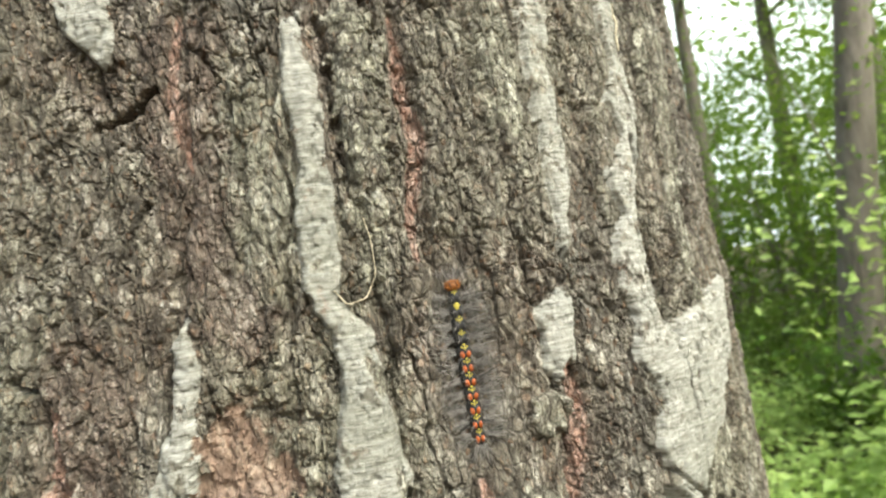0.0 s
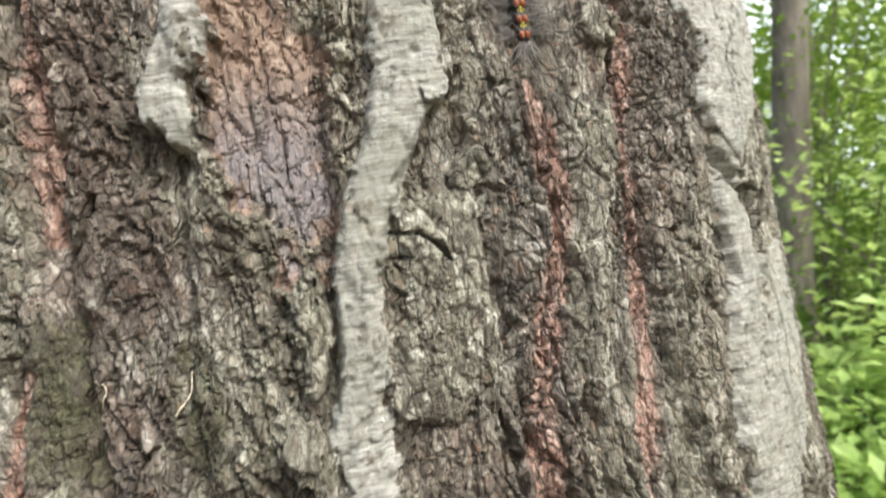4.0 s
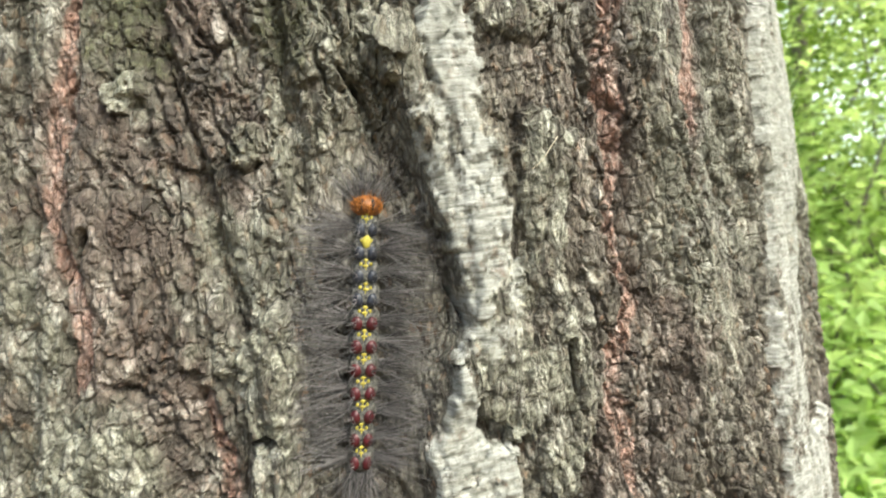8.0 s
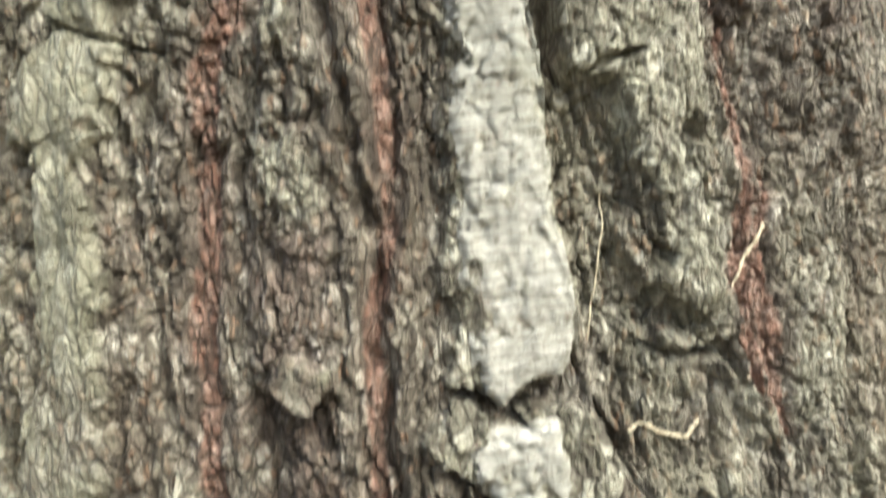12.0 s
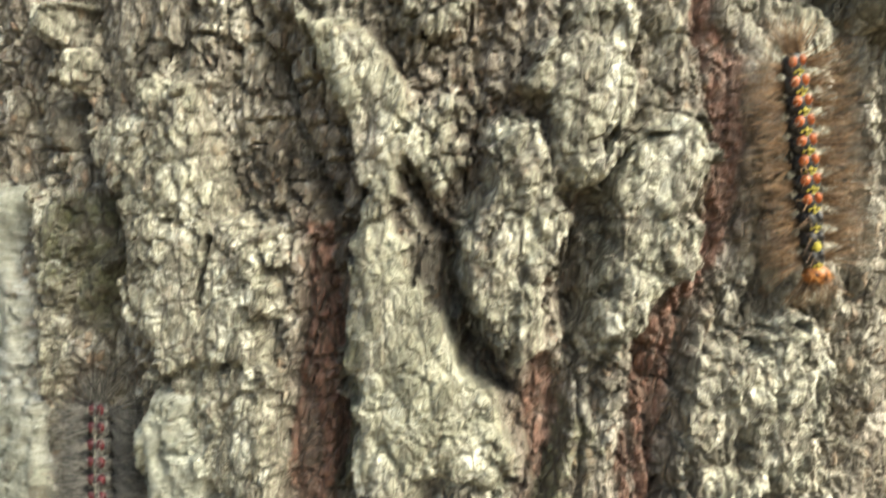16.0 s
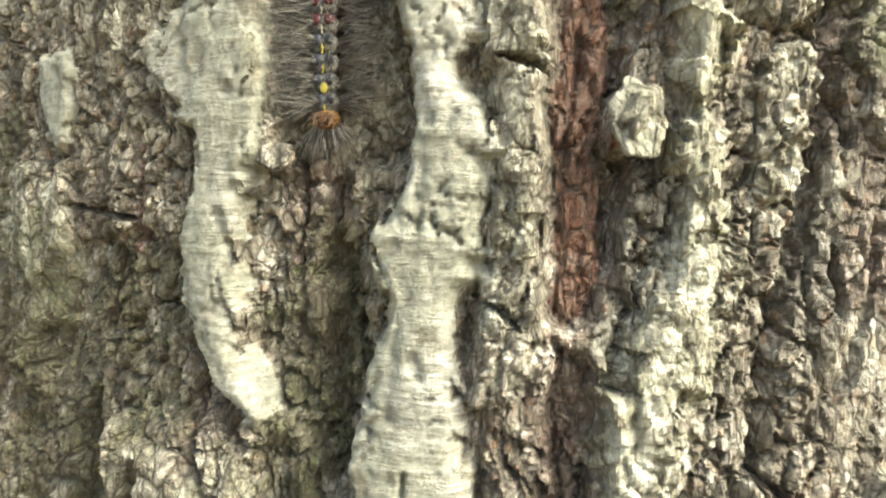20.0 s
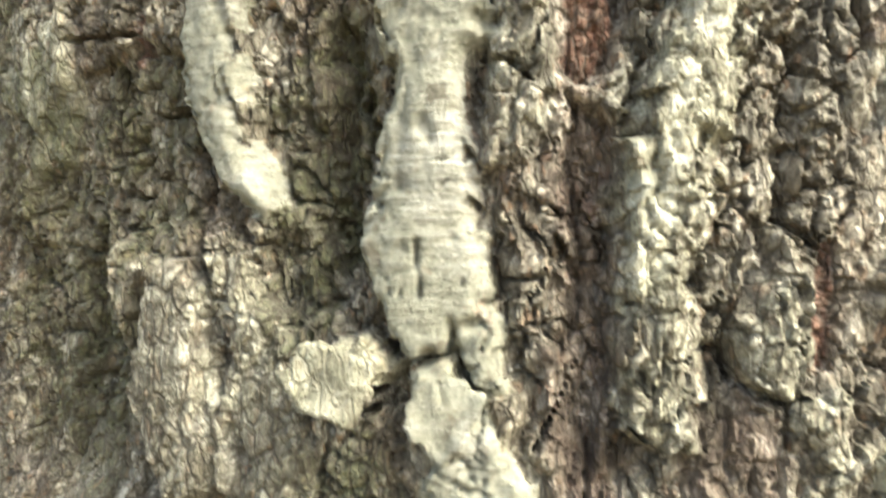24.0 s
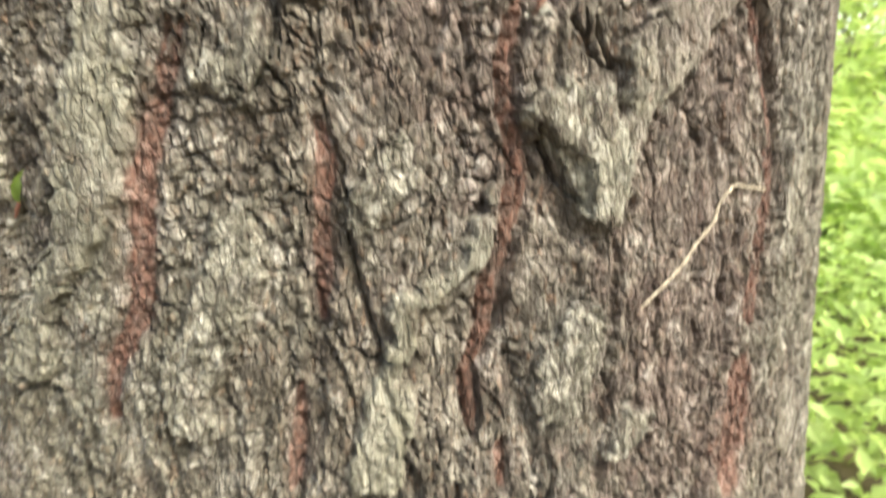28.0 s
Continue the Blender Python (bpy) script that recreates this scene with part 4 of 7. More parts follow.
hollow((-113.1, 810), (-96.1, 812), (-93.6, 803, 2), (-94.0, 787, 2), (-94.1, 772, 3), (-107.0, 770), (-112.6, 781), (-112.7, 793), lift=4.6)
pale_patch((-93.1, 843), (-89.7, 836), (-88.6, 829), (-86.0, 823), (-87.0, 817), (-86.7, 810), (-88.0, 804), (-91.5, 799), (-90.3, 792), (-89.2, 786), (-90.6, 780), (-91.1, 773), (-78.8, 775, 2), (-79.3, 789, 2), (-75.9, 797, 3), (-75.5, 806, 3), (-78.0, 813, 2), (-80.6, 821, 2), (-81.6, 829, 2), (-82.0, 838, 2), (-84.5, 842, 2), lift=4.8)
crest_patch((-80.6, 841, 3), (-69.6, 841, 3), (-67.7, 827, 3), (-67.8, 812, 3), (-66.5, 797, 3), (-67.4, 782, 3), (-77.3, 775, 3), (-78.5, 787, 2), (-74.4, 795, 3), (-74.7, 812, 3), (-79.1, 823, 3), lift=3.2, strength=0.6)
green_patch((-51.7, 817), (-50.5, 805), (-51.0, 796), (-54.2, 790), (-56.8, 783), (-57.3, 777), (-43.2, 777, 5), (-43.7, 791, 6), (-43.5, 806, 6), (-44.5, 813, 5), (-48.3, 818, 3), lift=4)
green_patch((-52.1, 842, 2), (-45.6, 842, 2), (-45.2, 833, 2), (-43.0, 829), (-45.2, 827), (-48.5, 827), (-51.4, 829), lift=3.6, smooth=0.8)
green_patch((-60.9, 818), (-58.9, 821), (-53.9, 821), (-54.5, 816), (-57.6, 812), (-61.1, 813), lift=6)
hollow((-59.2, 812), (-56.8, 812), (-54.2, 816), (-53.2, 819), (-53.6, 813), (-55.7, 810), (-58.1, 807), (-58.7, 801), (-59.4, 795), (-60.8, 801), (-59.4, 808), lift=6)
groove_patch((-67.9, 842), (-62.5, 842), (-62.1, 827), (-62.1, 812), (-60.5, 807), (-60.8, 796), (-62.7, 791), (-65.9, 790), (-67.0, 800, 2), (-66.7, 812), (-66.9, 827), lift=3.4)
hollow((-151.8, 796), (-136.7, 799), (-125.3, 795), (-123.1, 786), (-117.1, 775), (-109.9, 770), (-169.1, 754, 8), (-171.3, 786, 8), lift=3.2)
pale_patch((-166.7, 832), (-154.9, 830), (-153.4, 813), (-158.3, 811), (-164.5, 820), lift=3.6)
green_patch((-158.3, 811), (-153.7, 812, 2), (-153.2, 795, 3), (-155.5, 779, 3), (-167.6, 776, 3), (-170.1, 790, 3), (-163.8, 804, 2), lift=2.8)
pale_patch((-120.4, 807), (-122.7, 799), (-124.2, 795), (-121.2, 786), (-115.9, 776), (-114.0, 773), (-108.9, 769), (-107.2, 771), (-110.9, 777), (-114.0, 786), (-113.2, 794), (-114.2, 799), (-113.4, 805), lift=4.4)
pale_patch((-89.7, 800), (-89.7, 792), (-89.3, 784), (-89.6, 773), (-92.9, 768), (-94.1, 765), (-92.8, 760), (-90.3, 755), (-87.1, 750), (-85.6, 749), (-81.4, 751), (-81.1, 755), (-79.9, 752), (-78.8, 746), (-74.7, 746), (-74.4, 752, 2), (-76.6, 760), (-76.6, 766, 2), (-78.1, 772, 2), (-78.8, 783, 2), (-78.8, 791, 2), (-75.1, 794, 2), (-79.6, 799), lift=4.8)
pale_patch((-87.1, 745), (-85.7, 748), (-81.8, 749), (-78.7, 745), (-77.9, 740), (-81.0, 737), (-84.0, 737), (-86.4, 741), lift=5, strength=0.85)
pale_patch((-83.3, 735), (-76.6, 737, 2), (-74.4, 731, 2), (-84.0, 730), lift=4)
crevice((-85.5, 766, 0.28), (-85.4, 763, 0.28), (-84.9, 758, 0.28), deep=1.5)
crevice((-87.0, 749, 0.63), (-84.8, 749, 0.63), (-81.8, 750, 0.63), (-80.7, 754, 0.63), deep=7.5)
crevice((-80.7, 751, 0.7), (-79.5, 747, 0.7), (-78.4, 745, 0.7), deep=7.5)
green_patch((-102.2, 748), (-97.0, 753), (-92.0, 752), (-89.1, 749), (-91.9, 744), (-97.7, 742), (-102.2, 743), lift=6)
hollow((-100.4, 755, 2), (-96.1, 754), (-91.5, 753), (-88.3, 750), (-87.0, 746), (-87.6, 741), (-92.8, 740, 2), (-96.9, 741), (-91.5, 744), (-88.6, 748), (-92.0, 753), (-97.0, 754), lift=5.5)
hollow((-109.7, 768, 3), (-95.2, 769), (-94.3, 765), (-92.9, 759), (-96.2, 755), (-105.7, 749, 3), (-113.1, 759, 3), lift=4.2)
hollow((-181.1, 770, 8), (-143.1, 768, 3), (-139.2, 756), (-135.2, 740), (-126.5, 724), (-179.9, 710, 10), lift=4)
crest_patch((-140.3, 766), (-127.0, 764, 3), (-115.5, 759, 4), (-117.8, 748, 3), (-112.4, 740, 4), (-115.4, 726, 4), (-126.5, 724), (-130.3, 732), (-134.2, 741), (-137.2, 754), lift=3.6, strength=0.7)
crest_patch((-179.1, 814, 3), (-155.8, 809, 3), (-155.5, 797, 3), (-165.6, 784, 3), (-178.6, 791, 3), lift=2.8)
crest_patch((-60.2, 783), (-58.8, 778), (-58.9, 766), (-58.2, 759), (-59.5, 753), (-60.2, 745), (-58.9, 741), (-56.2, 739), (-52.7, 745, 3), (-48.5, 753, 4), (-48.6, 762, 4), (-45.8, 775, 6), (-45.6, 790, 6), (-43.7, 797, 6), (-52.5, 793, 2), (-57.4, 784), lift=4.4)
pale_patch((-59.5, 782), (-57.4, 778), (-52.6, 781, 3), (-52.7, 766, 4), (-53.3, 759, 4), (-58.2, 759), (-58.9, 766), lift=4.2, strength=0.55)
groove_patch((-66.5, 786), (-60.5, 782), (-59.5, 768), (-60.6, 753), (-61.3, 741), (-66.5, 731, 2), (-67.9, 745, 3), (-66.5, 768, 2), lift=3.2, strength=0.2)
hollow((-36.2, 757, 3), (-33.2, 767, 3), (-31.2, 766, 3), (-33.2, 756, 3), (-36.1, 745, 3), (-37.5, 746, 3), lift=3)
crest_patch((-45.8, 753, 2), (-38.8, 765, 3), (-36.0, 762, 2), (-37.5, 747), (-40.2, 745), (-44.4, 746), lift=3)
crevice((-46.4, 753, 0.7), (-45.1, 747, 0.7), (-39.6, 744, 0.7), (-36.9, 745, 0.7), deep=7.5)
crevice((-38.8, 768, 0.63), (-35.9, 766, 0.63), (-34.2, 764, 0.63), deep=7.5)
crest_patch((-36.9, 745), (-32.6, 745), (-30.5, 738), (-29.2, 732, 3), (-36.2, 732, 3), lift=3)
pale_patch((-85.2, 738), (-82.4, 734), (-86.5, 726), (-87.3, 721), (-85.5, 715), (-79.5, 714), (-77.8, 713), (-72.8, 714), (-71.4, 722), (-70.8, 732), (-74.9, 735), lift=3.6)
crest_patch((-27.2, 765), (-27.1, 757), (-22.5, 754), (-25.4, 746), (-28.4, 737), (-27.5, 726), (-29.4, 716), (-26.6, 708), (-22.1, 707), (-16.8, 701, 3), (-8.2, 701, 2), (-5.2, 715), (-3.1, 729), (-3.4, 747), (-6.9, 759, 2), (-6.7, 771, 3), (-23.5, 770, 3), lift=3.8)
pale_patch((-19.6, 767, 3), (-11.6, 769, 4), (-9.9, 755, 4), (-11.6, 737, 3), (-17.7, 726, 3), (-19.2, 715, 2), (-26.7, 709), (-28.2, 715), (-26.9, 726, 2), (-26.9, 736, 2), (-20.1, 747, 3), lift=4, strength=0.6)
crevice((0.0, 768, 1.82), (-1.4, 751, 1.82), (-2.0, 737, 1.82), (-4.0, 723, 1.82), (-6.4, 709, 1.82), deep=7.5)
crest_patch((-58.7, 768), (-49.3, 768, 3), (-49.5, 756, 3), (-48.7, 746, 3), (-51.2, 738, 2), (-56.3, 738), (-59.2, 741), (-58.7, 750), (-56.6, 756), (-57.8, 762), lift=3.4)
hollow((-59.3, 740), (-55.6, 738), (-56.2, 732, 2), (-60.7, 726, 3), (-63.1, 732, 3), (-61.6, 738), lift=3)
pale_patch((-86.9, 747), (-86.3, 739), (-81.3, 735), (-86.2, 722), (-85.5, 717), (-76.9, 712), (-79.0, 705), (-77.0, 695), (-74.7, 684), (-69.9, 675), (-67.8, 670), (-66.7, 673), (-69.1, 682), (-69.0, 692), (-71.3, 701), (-72.6, 709), (-71.8, 720), (-70.9, 731), (-76.0, 739), (-77.2, 744), lift=3.8)
pale_patch((-87.7, 709), (-83.5, 714), (-76.9, 711), (-78.1, 708), (-82.3, 705), (-86.2, 707), lift=5)
hollow((-85.6, 706), (-82.3, 704), (-78.9, 704), (-77.3, 695), (-75.9, 684), (-70.7, 674), (-77.7, 672, 3), (-85.5, 681, 3), (-87.6, 693, 3), (-85.4, 700), lift=4)
green_patch((-95.0, 710), (-86.8, 706), (-85.4, 701), (-89.0, 695), (-90.0, 681), (-91.2, 663), (-96.0, 662), (-95.0, 686), (-96.1, 696), lift=3.2)
hollow((-66.9, 709, 3), (-61.4, 709), (-60.9, 696), (-63.5, 687), (-66.3, 677), (-67.8, 682), (-67.9, 696), (-69.9, 705), lift=4)
pale_patch((-60.3, 696), (-63.2, 687), (-66.0, 677), (-65.9, 666), (-58.5, 666, 2), (-57.6, 677, 3), (-56.8, 692, 3), (-56.7, 711, 3), (-58.5, 707), lift=3.8, strength=0.6)
crest_patch((-30.7, 741, 4), (-13.6, 743, 4), (-13.7, 731, 4), (-8.4, 727, 2), (-7.1, 716), (-11.0, 708, 2), (-13.7, 692), (-14.6, 688), (-19.8, 685), (-23.2, 682), (-29.1, 684), (-30.8, 693, 3), (-24.9, 700, 2), (-23.1, 707), (-25.7, 707), (-27.8, 714), (-27.4, 725, 3), lift=3.6)
pale_patch((-29.0, 739, 3), (-14.4, 741, 4), (-15.4, 729, 4), (-19.7, 724, 3), (-19.7, 711, 2), (-23.1, 707), (-26.1, 707), (-27.5, 715), (-25.7, 725, 3), (-29.1, 731, 3), lift=4, strength=0.6)
hollow((-39.3, 716, 4), (-29.1, 716), (-26.1, 707), (-24.0, 705), (-31.6, 702, 3), (-39.2, 709, 4), lift=3)
crest_patch((12.0, 712), (18.2, 716), (28.2, 717), (39.1, 719, 2), (36.4, 712), (28.0, 706, 2), (24.6, 695, 2), (23.4, 691), (13.9, 686), (9.0, 685), (3.4, 692), (9.0, 695), (14.1, 703, 3), lift=4.6)
crevice((-4.9, 689, 0.7), (0.5, 686, 0.7), (5.2, 688, 0.7), (9.0, 684, 0.7), (12.9, 685, 0.7), deep=7.5)
green_patch((-5.9, 684), (4.2, 684), (14.0, 682, 2), (17.0, 672, 4), (13.8, 664, 4), (-6.0, 666), (-8.0, 675), lift=3.2, smooth=0.5)
crest_patch((-2.1, 729, 4), (12.3, 731, 4), (11.2, 716, 3), (2.6, 714, 3), (-2.0, 720, 2), lift=3.2, strength=0.5)
crest_patch((52.5, 746), (62.5, 751), (61.9, 728), (57.0, 732), lift=4)
pale_patch((44.1, 691), (50.5, 710), (52.5, 701), (50.0, 689), (47.1, 678), (45.5, 659), (42.2, 660), (43.6, 679), lift=3, strength=0.6)
crest_patch((-57.8, 747), (-53.3, 747, 3), (-49.7, 741, 3), (-53.2, 738, 2), (-56.4, 738), lift=3.4)
crest_patch((-55.1, 729, 3), (-47.8, 720, 4), (-48.8, 709, 4), (-47.8, 683, 5), (-55.0, 681, 3), (-55.9, 711, 3), lift=2.6, strength=0.6)
hollow((-56.1, 714, 2), (-59.2, 700), (-61.9, 685), (-64.9, 675), (-66.9, 671), (-68.4, 680), (-67.2, 695), (-63.4, 714, 2), lift=4)
green_patch((-70.7, 665), (-63.0, 667), (-62.2, 659, 2), (-64.4, 626, 2), (-70.7, 638), (-67.1, 647), (-72.4, 654), lift=3.2)
green_patch((-43.5, 663), (-35.8, 672), (-29.3, 677), (-22.1, 676), (-27.6, 668, 2), (-31.4, 661, 2), (-34.5, 648, 2), (-34.9, 627, 3), (-50.7, 627), (-49.8, 637), (-42.9, 648), lift=3, smooth=0.4)
green_patch((78.8, 668), (88.0, 672), (101.9, 670), (96.1, 661), (86.0, 654), (79.3, 645, 2), (69.7, 636, 3), (66.3, 624, 3), (63.1, 615, 3), (52.2, 617), (52.2, 628), (61.3, 640), (62.8, 654), lift=4.2)
hollow((38.8, 641), (42.5, 636), (51.6, 627), (52.2, 617), (40.2, 620, 2), (36.4, 632, 2), lift=4)
crevice((53.5, 660, 0.63), (54.4, 652, 0.63), (57.2, 648, 0.63), (61.8, 647, 0.63), deep=7.5)
crest_patch((-21.6, 651, 2), (-16.0, 660, 3), (-7.7, 668), (-7.4, 655, 2), (-11.6, 645, 3), (-16.2, 647), lift=2.4)
green_patch((-6.5, 683), (12.5, 683, 5), (12.4, 673, 6), (2.6, 667, 5), (-5.7, 673), lift=2.6, smooth=0.5)
crevice((-16.2, 650, 0.56), (-12.5, 648, 0.56), (-8.8, 653, 0.56), (-6.0, 649, 0.56), deep=7.5)
crest_patch((37.8, 641), (47.9, 647, 2), (59.7, 646, 3), (62.7, 632, 4), (60.5, 612), (52.6, 615), (48.8, 627), (41.3, 635), lift=4.2)
hollow((35.4, 640), (40.7, 634), (48.0, 626), (51.8, 614), (58.1, 611, 2), (58.0, 602, 3), (41.9, 615, 2), (40.4, 626), lift=4.2)
green_patch((10.5, 604), (19.8, 608, 2), (26.0, 613, 2), (31.4, 628, 2), (31.9, 613), (21.8, 603), (14.6, 599), (11.6, 588), (8.3, 590), (9.0, 600), lift=3.8)
hollow((15.1, 598), (22.4, 602), (30.3, 607), (25.9, 589, 3), (15.5, 576, 4), (12.1, 588), lift=2.4)
green_patch((-1.7, 568), (1.8, 581), (8.1, 588), (12.2, 581), (12.7, 571, 2), (6.7, 554, 2), (-2.7, 556), lift=3, smooth=0.5)
green_patch((-40.6, 667, 2), (-34.2, 666), (-39.5, 635), (-43.8, 621), (-58.6, 603), (-63.5, 586), (-71.0, 584), (-73.2, 591), (-62.0, 611), (-54.7, 621), (-52.2, 637), (-46.9, 652), lift=3.8)
crest_patch((-35.2, 595), (-22.0, 625, 2), (-11.4, 633, 3), (-12.0, 619, 3), (-19.1, 597, 3), (-26.3, 584, 2), (-27.1, 570, 2), (-39.1, 570), (-41.0, 581), lift=3)
crest_patch((43.6, 582), (50.6, 591), (55.0, 588), (52.0, 577), (46.1, 572), (42.9, 564), lift=3)
crest_patch((54.6, 551), (62.6, 564), (72.9, 563), (71.0, 555), (57.6, 548), lift=2.8)
hollow((46.0, 566), (60.9, 568), (54.5, 554, 2), (45.4, 544, 4), (41.4, 558, 2), lift=2.4)
crest_patch((-15.7, 655, 3), (-5.9, 663, 3), (-7.1, 653), (-12.8, 647), (-15.8, 648), lift=2.4)
crevice((11.6, 588, 0.49), (4.7, 589, 0.49), (-0.6, 593, 0.49), (-2.4, 597, 0.49), deep=7.5)
crevice((-15.5, 646, 0.49), (-13.6, 649, 0.49), (-14.9, 651, 0.49), deep=7.5)
pale_patch((-94.1, 848), (-92.9, 843), (-90.9, 838), (-89.0, 832), (-86.9, 820), (-87.1, 812), (-78.1, 812, 2), (-79.3, 824, 2), (-79.0, 836, 3), (-81.9, 848, 3), lift=4.8)
crest_patch((103.0, 1483, 8), (181.1, 1486, 8), (162.1, 1414, 7), (140.9, 1418, 7), (117.5, 1420, 7), (105.4, 1406, 6), (94.9, 1415, 6), lift=0.9, strength=0.5, smooth=0.1)
crest_patch((181.1, 1486, 5), (231.9, 1495, 5), (236.9, 1413, 5), (230.6, 1362, 5), (207.2, 1358, 5), (185.4, 1401, 5), (175.8, 1436, 5), lift=0.9, strength=0.5, smooth=0.1)
crest_patch((-23.3, 880, 2), (-14.6, 885, 2), (-6.0, 886, 2), (-5.3, 877), (-10.4, 874), (-13.5, 870), (-15.7, 865), (-21.4, 862), (-23.0, 869), lift=4)
crest_patch((-9.6, 862), (1.9, 867, 3), (5.0, 829, 3), (-1.9, 830), (-7.8, 838), (-8.3, 854), lift=2.6, strength=0.7)
hollow((16.8, 911), (23.9, 914, 2), (27.7, 869, 3), (21.4, 869, 3), (17.4, 892, 3), lift=5.5)
pale_patch((60.4, 1293), (62.4, 1282), (65.0, 1271), (67.0, 1260), (67.8, 1247), (64.9, 1241), (77.7, 1237, 6), (83.0, 1254, 6), (81.6, 1270, 6), (77.4, 1286, 5), (75.8, 1293, 4), lift=4.4, strength=0.62)
rough_ridge((59.5, 1188, 6.6), (60, 1180, 6), (53.9, 1169, 4.7), (51.4, 1160, 5.2), (52.5, 1148, 5.9), (53.7, 1137, 6.7), (53.6, 1125, 7), (50.7, 1116, 4.7))
rough_ridge((16.9, 1022, 4.2), (11.9, 1007, 4.7), (8.2, 994, 4.2), (6.9, 982, 4.3))
rough_ridge((-1.9, 1236, 7), (-10.7, 1228, 7))
rough_ridge((-84.7, 991, 12.5), (-88.1, 974, 13.7), (-78.7, 960, 22.5))
rough_ridge((27.3, 1203, 5.9), (27.3, 1190, 6.1), (28.8, 1177, 6.3))
rough_ridge((27.9, 1246, 5.3), (27.6, 1236, 3.8))
rough_ridge((26.6, 1246, 4.8), (27.5, 1237, 3.7))
rough_ridge((-35.8, 895, 4.2), (-33.9, 887, 6.1), (-37, 877, 6.7), (-36.7, 868, 4.2))
rough_ridge((-23.8, 912, 5.1), (-24.3, 902, 5.1), (-25.7, 893, 3.5))
rough_ridge((-13.8, 895, 4.5), (-14.3, 886, 4.6), (-18.3, 875, 5.2), (-20.6, 867, 3.9))
rough_ridge((-49.9, 925, 7), (-47.1, 915, 5.1))
rough_ridge((-39.1, 844, 5), (-38.6, 834, 5.2))
rough_ridge((-39.3, 880, 4.1), (-38.2, 872, 4.5))
rough_ridge((-19.7, 880, 4.7), (-20.9, 873, 3.7), (-20.5, 867, 2.8))
rough_ridge((-88.4, 877, 5.8), (-86.3, 868, 5.6), (-84.4, 861, 4.6), (-84.1, 851, 5.6))
rough_ridge((-9.7, 821, 5.3), (-7.5, 815, 6.1))
rough_ridge((-55.1, 710, 5.7), (-57.3, 697, 5.9))
rough_ridge((-46, 796, 5), (-51.4, 784, 5), (-53.3, 777, 5.1), (-54.5, 770, 6.5))
rough_ridge((-47, 800, 4.6), (-52.1, 787, 5.2), (-54.3, 778, 5.2), (-54.7, 767, 5.2), (-56.2, 757, 4.9), (-55.9, 747, 4.7))
rough_ridge((-54.4, 756, 3.4), (-56.2, 746, 3.6), (-56.8, 741, 2.4))
rough_ridge((-22.8, 732, 5.7), (-25, 721, 5.7), (-21.9, 713, 5.1), (-24.1, 709, 2.8))
rough_ridge((-2.7, 679, 5.3), (5.2, 678, 6.6))
rough_ridge((51.1, 589, 5.7), (47.3, 578, 6.9), (44.3, 568, 5.2))
rough_ridge((16.2, 635, 4.8), (6.5, 622, 4.3))
rough_ridge((63.6, 1331, 3), (62.3, 1327, 2.6))
rough_ridge((63.2, 1326, 2.8), (64.7, 1317, 2.4), (63.1, 1310, 2))
rough_ridge((105, 1349, 3.1), (101.5, 1346, 2.5))
rough_ridge((-4.2, 1328, 6.6), (-6.5, 1324, 5.1))
rough_ridge((8.6, 1297, 2.9), (6.6, 1295, 2.9))
rough_ridge((30, 1285, 3.1), (27.6, 1283, 3.1))
rough_ridge((90.7, 1280, 6.5), (86.5, 1263, 5.6), (85.7, 1250, 5.7), (85.1, 1230, 6.6))
rough_ridge((27.7, 949, 6.6), (27.3, 936, 10.5))
rough_ridge((-78.7, 960, 20.5), (-53.5, 936, 7.2))
rough_ridge((-21.6, 956, 7.3), (-23.6, 932, 4.3))
rough_ridge((54.4, 1113, 5), (60.1, 1096, 5), (65.8, 1076, 4.2))
rough_ridge((-114.8, 761, 5.7), (-111.8, 752, 5.6))
rough_ridge((-110.1, 744, 5.6), (-106, 723, 5.4))
rough_ridge((-34.1, 733, 3.3), (-36.9, 723, 3.7), (-34.6, 710, 4.3))
rough_ridge((-51.7, 726, 3.6), (-53.8, 715, 4.1), (-53, 705, 4.3))
rough_ridge((-73.9, 850, 4.3), (-75.2, 839, 4.5), (-73.1, 827, 4.6))
rough_ridge((-43.2, 848, 3.3), (-37.9, 851, 2.9))
rough_ridge((-22.3, 829, 4.9), (-20.8, 819, 6.3))
rough_ridge((1.1, 841, 5), (2.9, 830, 5.3))
rough_ridge((-71.5, 809, 3.2), (-72.7, 801, 3.6), (-73.8, 789, 3.2))
rough_ridge((-37.4, 824, 4), (-37.6, 810, 4))
rough_ridge((71.8, 1190, 5.1), (78.6, 1173, 5.6), (79.5, 1161, 5.9))
rough_ridge((-19.9, 987, 5.4), (-20.8, 971, 5.7))
rough_ridge((62.4, 1161, 5.6), (60.8, 1142, 5.8), (59.6, 1126, 5.4))
rough_ridge((103.8, 1478, 6.8), (102.5, 1461, 6.4), (103.9, 1441, 5.5))
rough_ridge((-83.2, 853, 4.9), (-82, 842, 4.8))
red_furrow((117, 1479, 1.4), (116.8, 1464, 1.7), (117.2, 1457, 1.3), (119.4, 1447, 1.6), (116.5, 1436, 1.6), (113.1, 1426, 1.5), (114, 1418, 1.2))
red_furrow((59.2, 1482, 1.4), (55.4, 1464, 1.4), (56.5, 1455, 1.3), (57.7, 1446, 1.3))
red_furrow((10.6, 1394, 3.9), (9.9, 1379, 3.9))
red_furrow((12, 1390, 3.4), (10.9, 1376, 2.7), (11.2, 1360, 2.7), (9.3, 1345, 2))
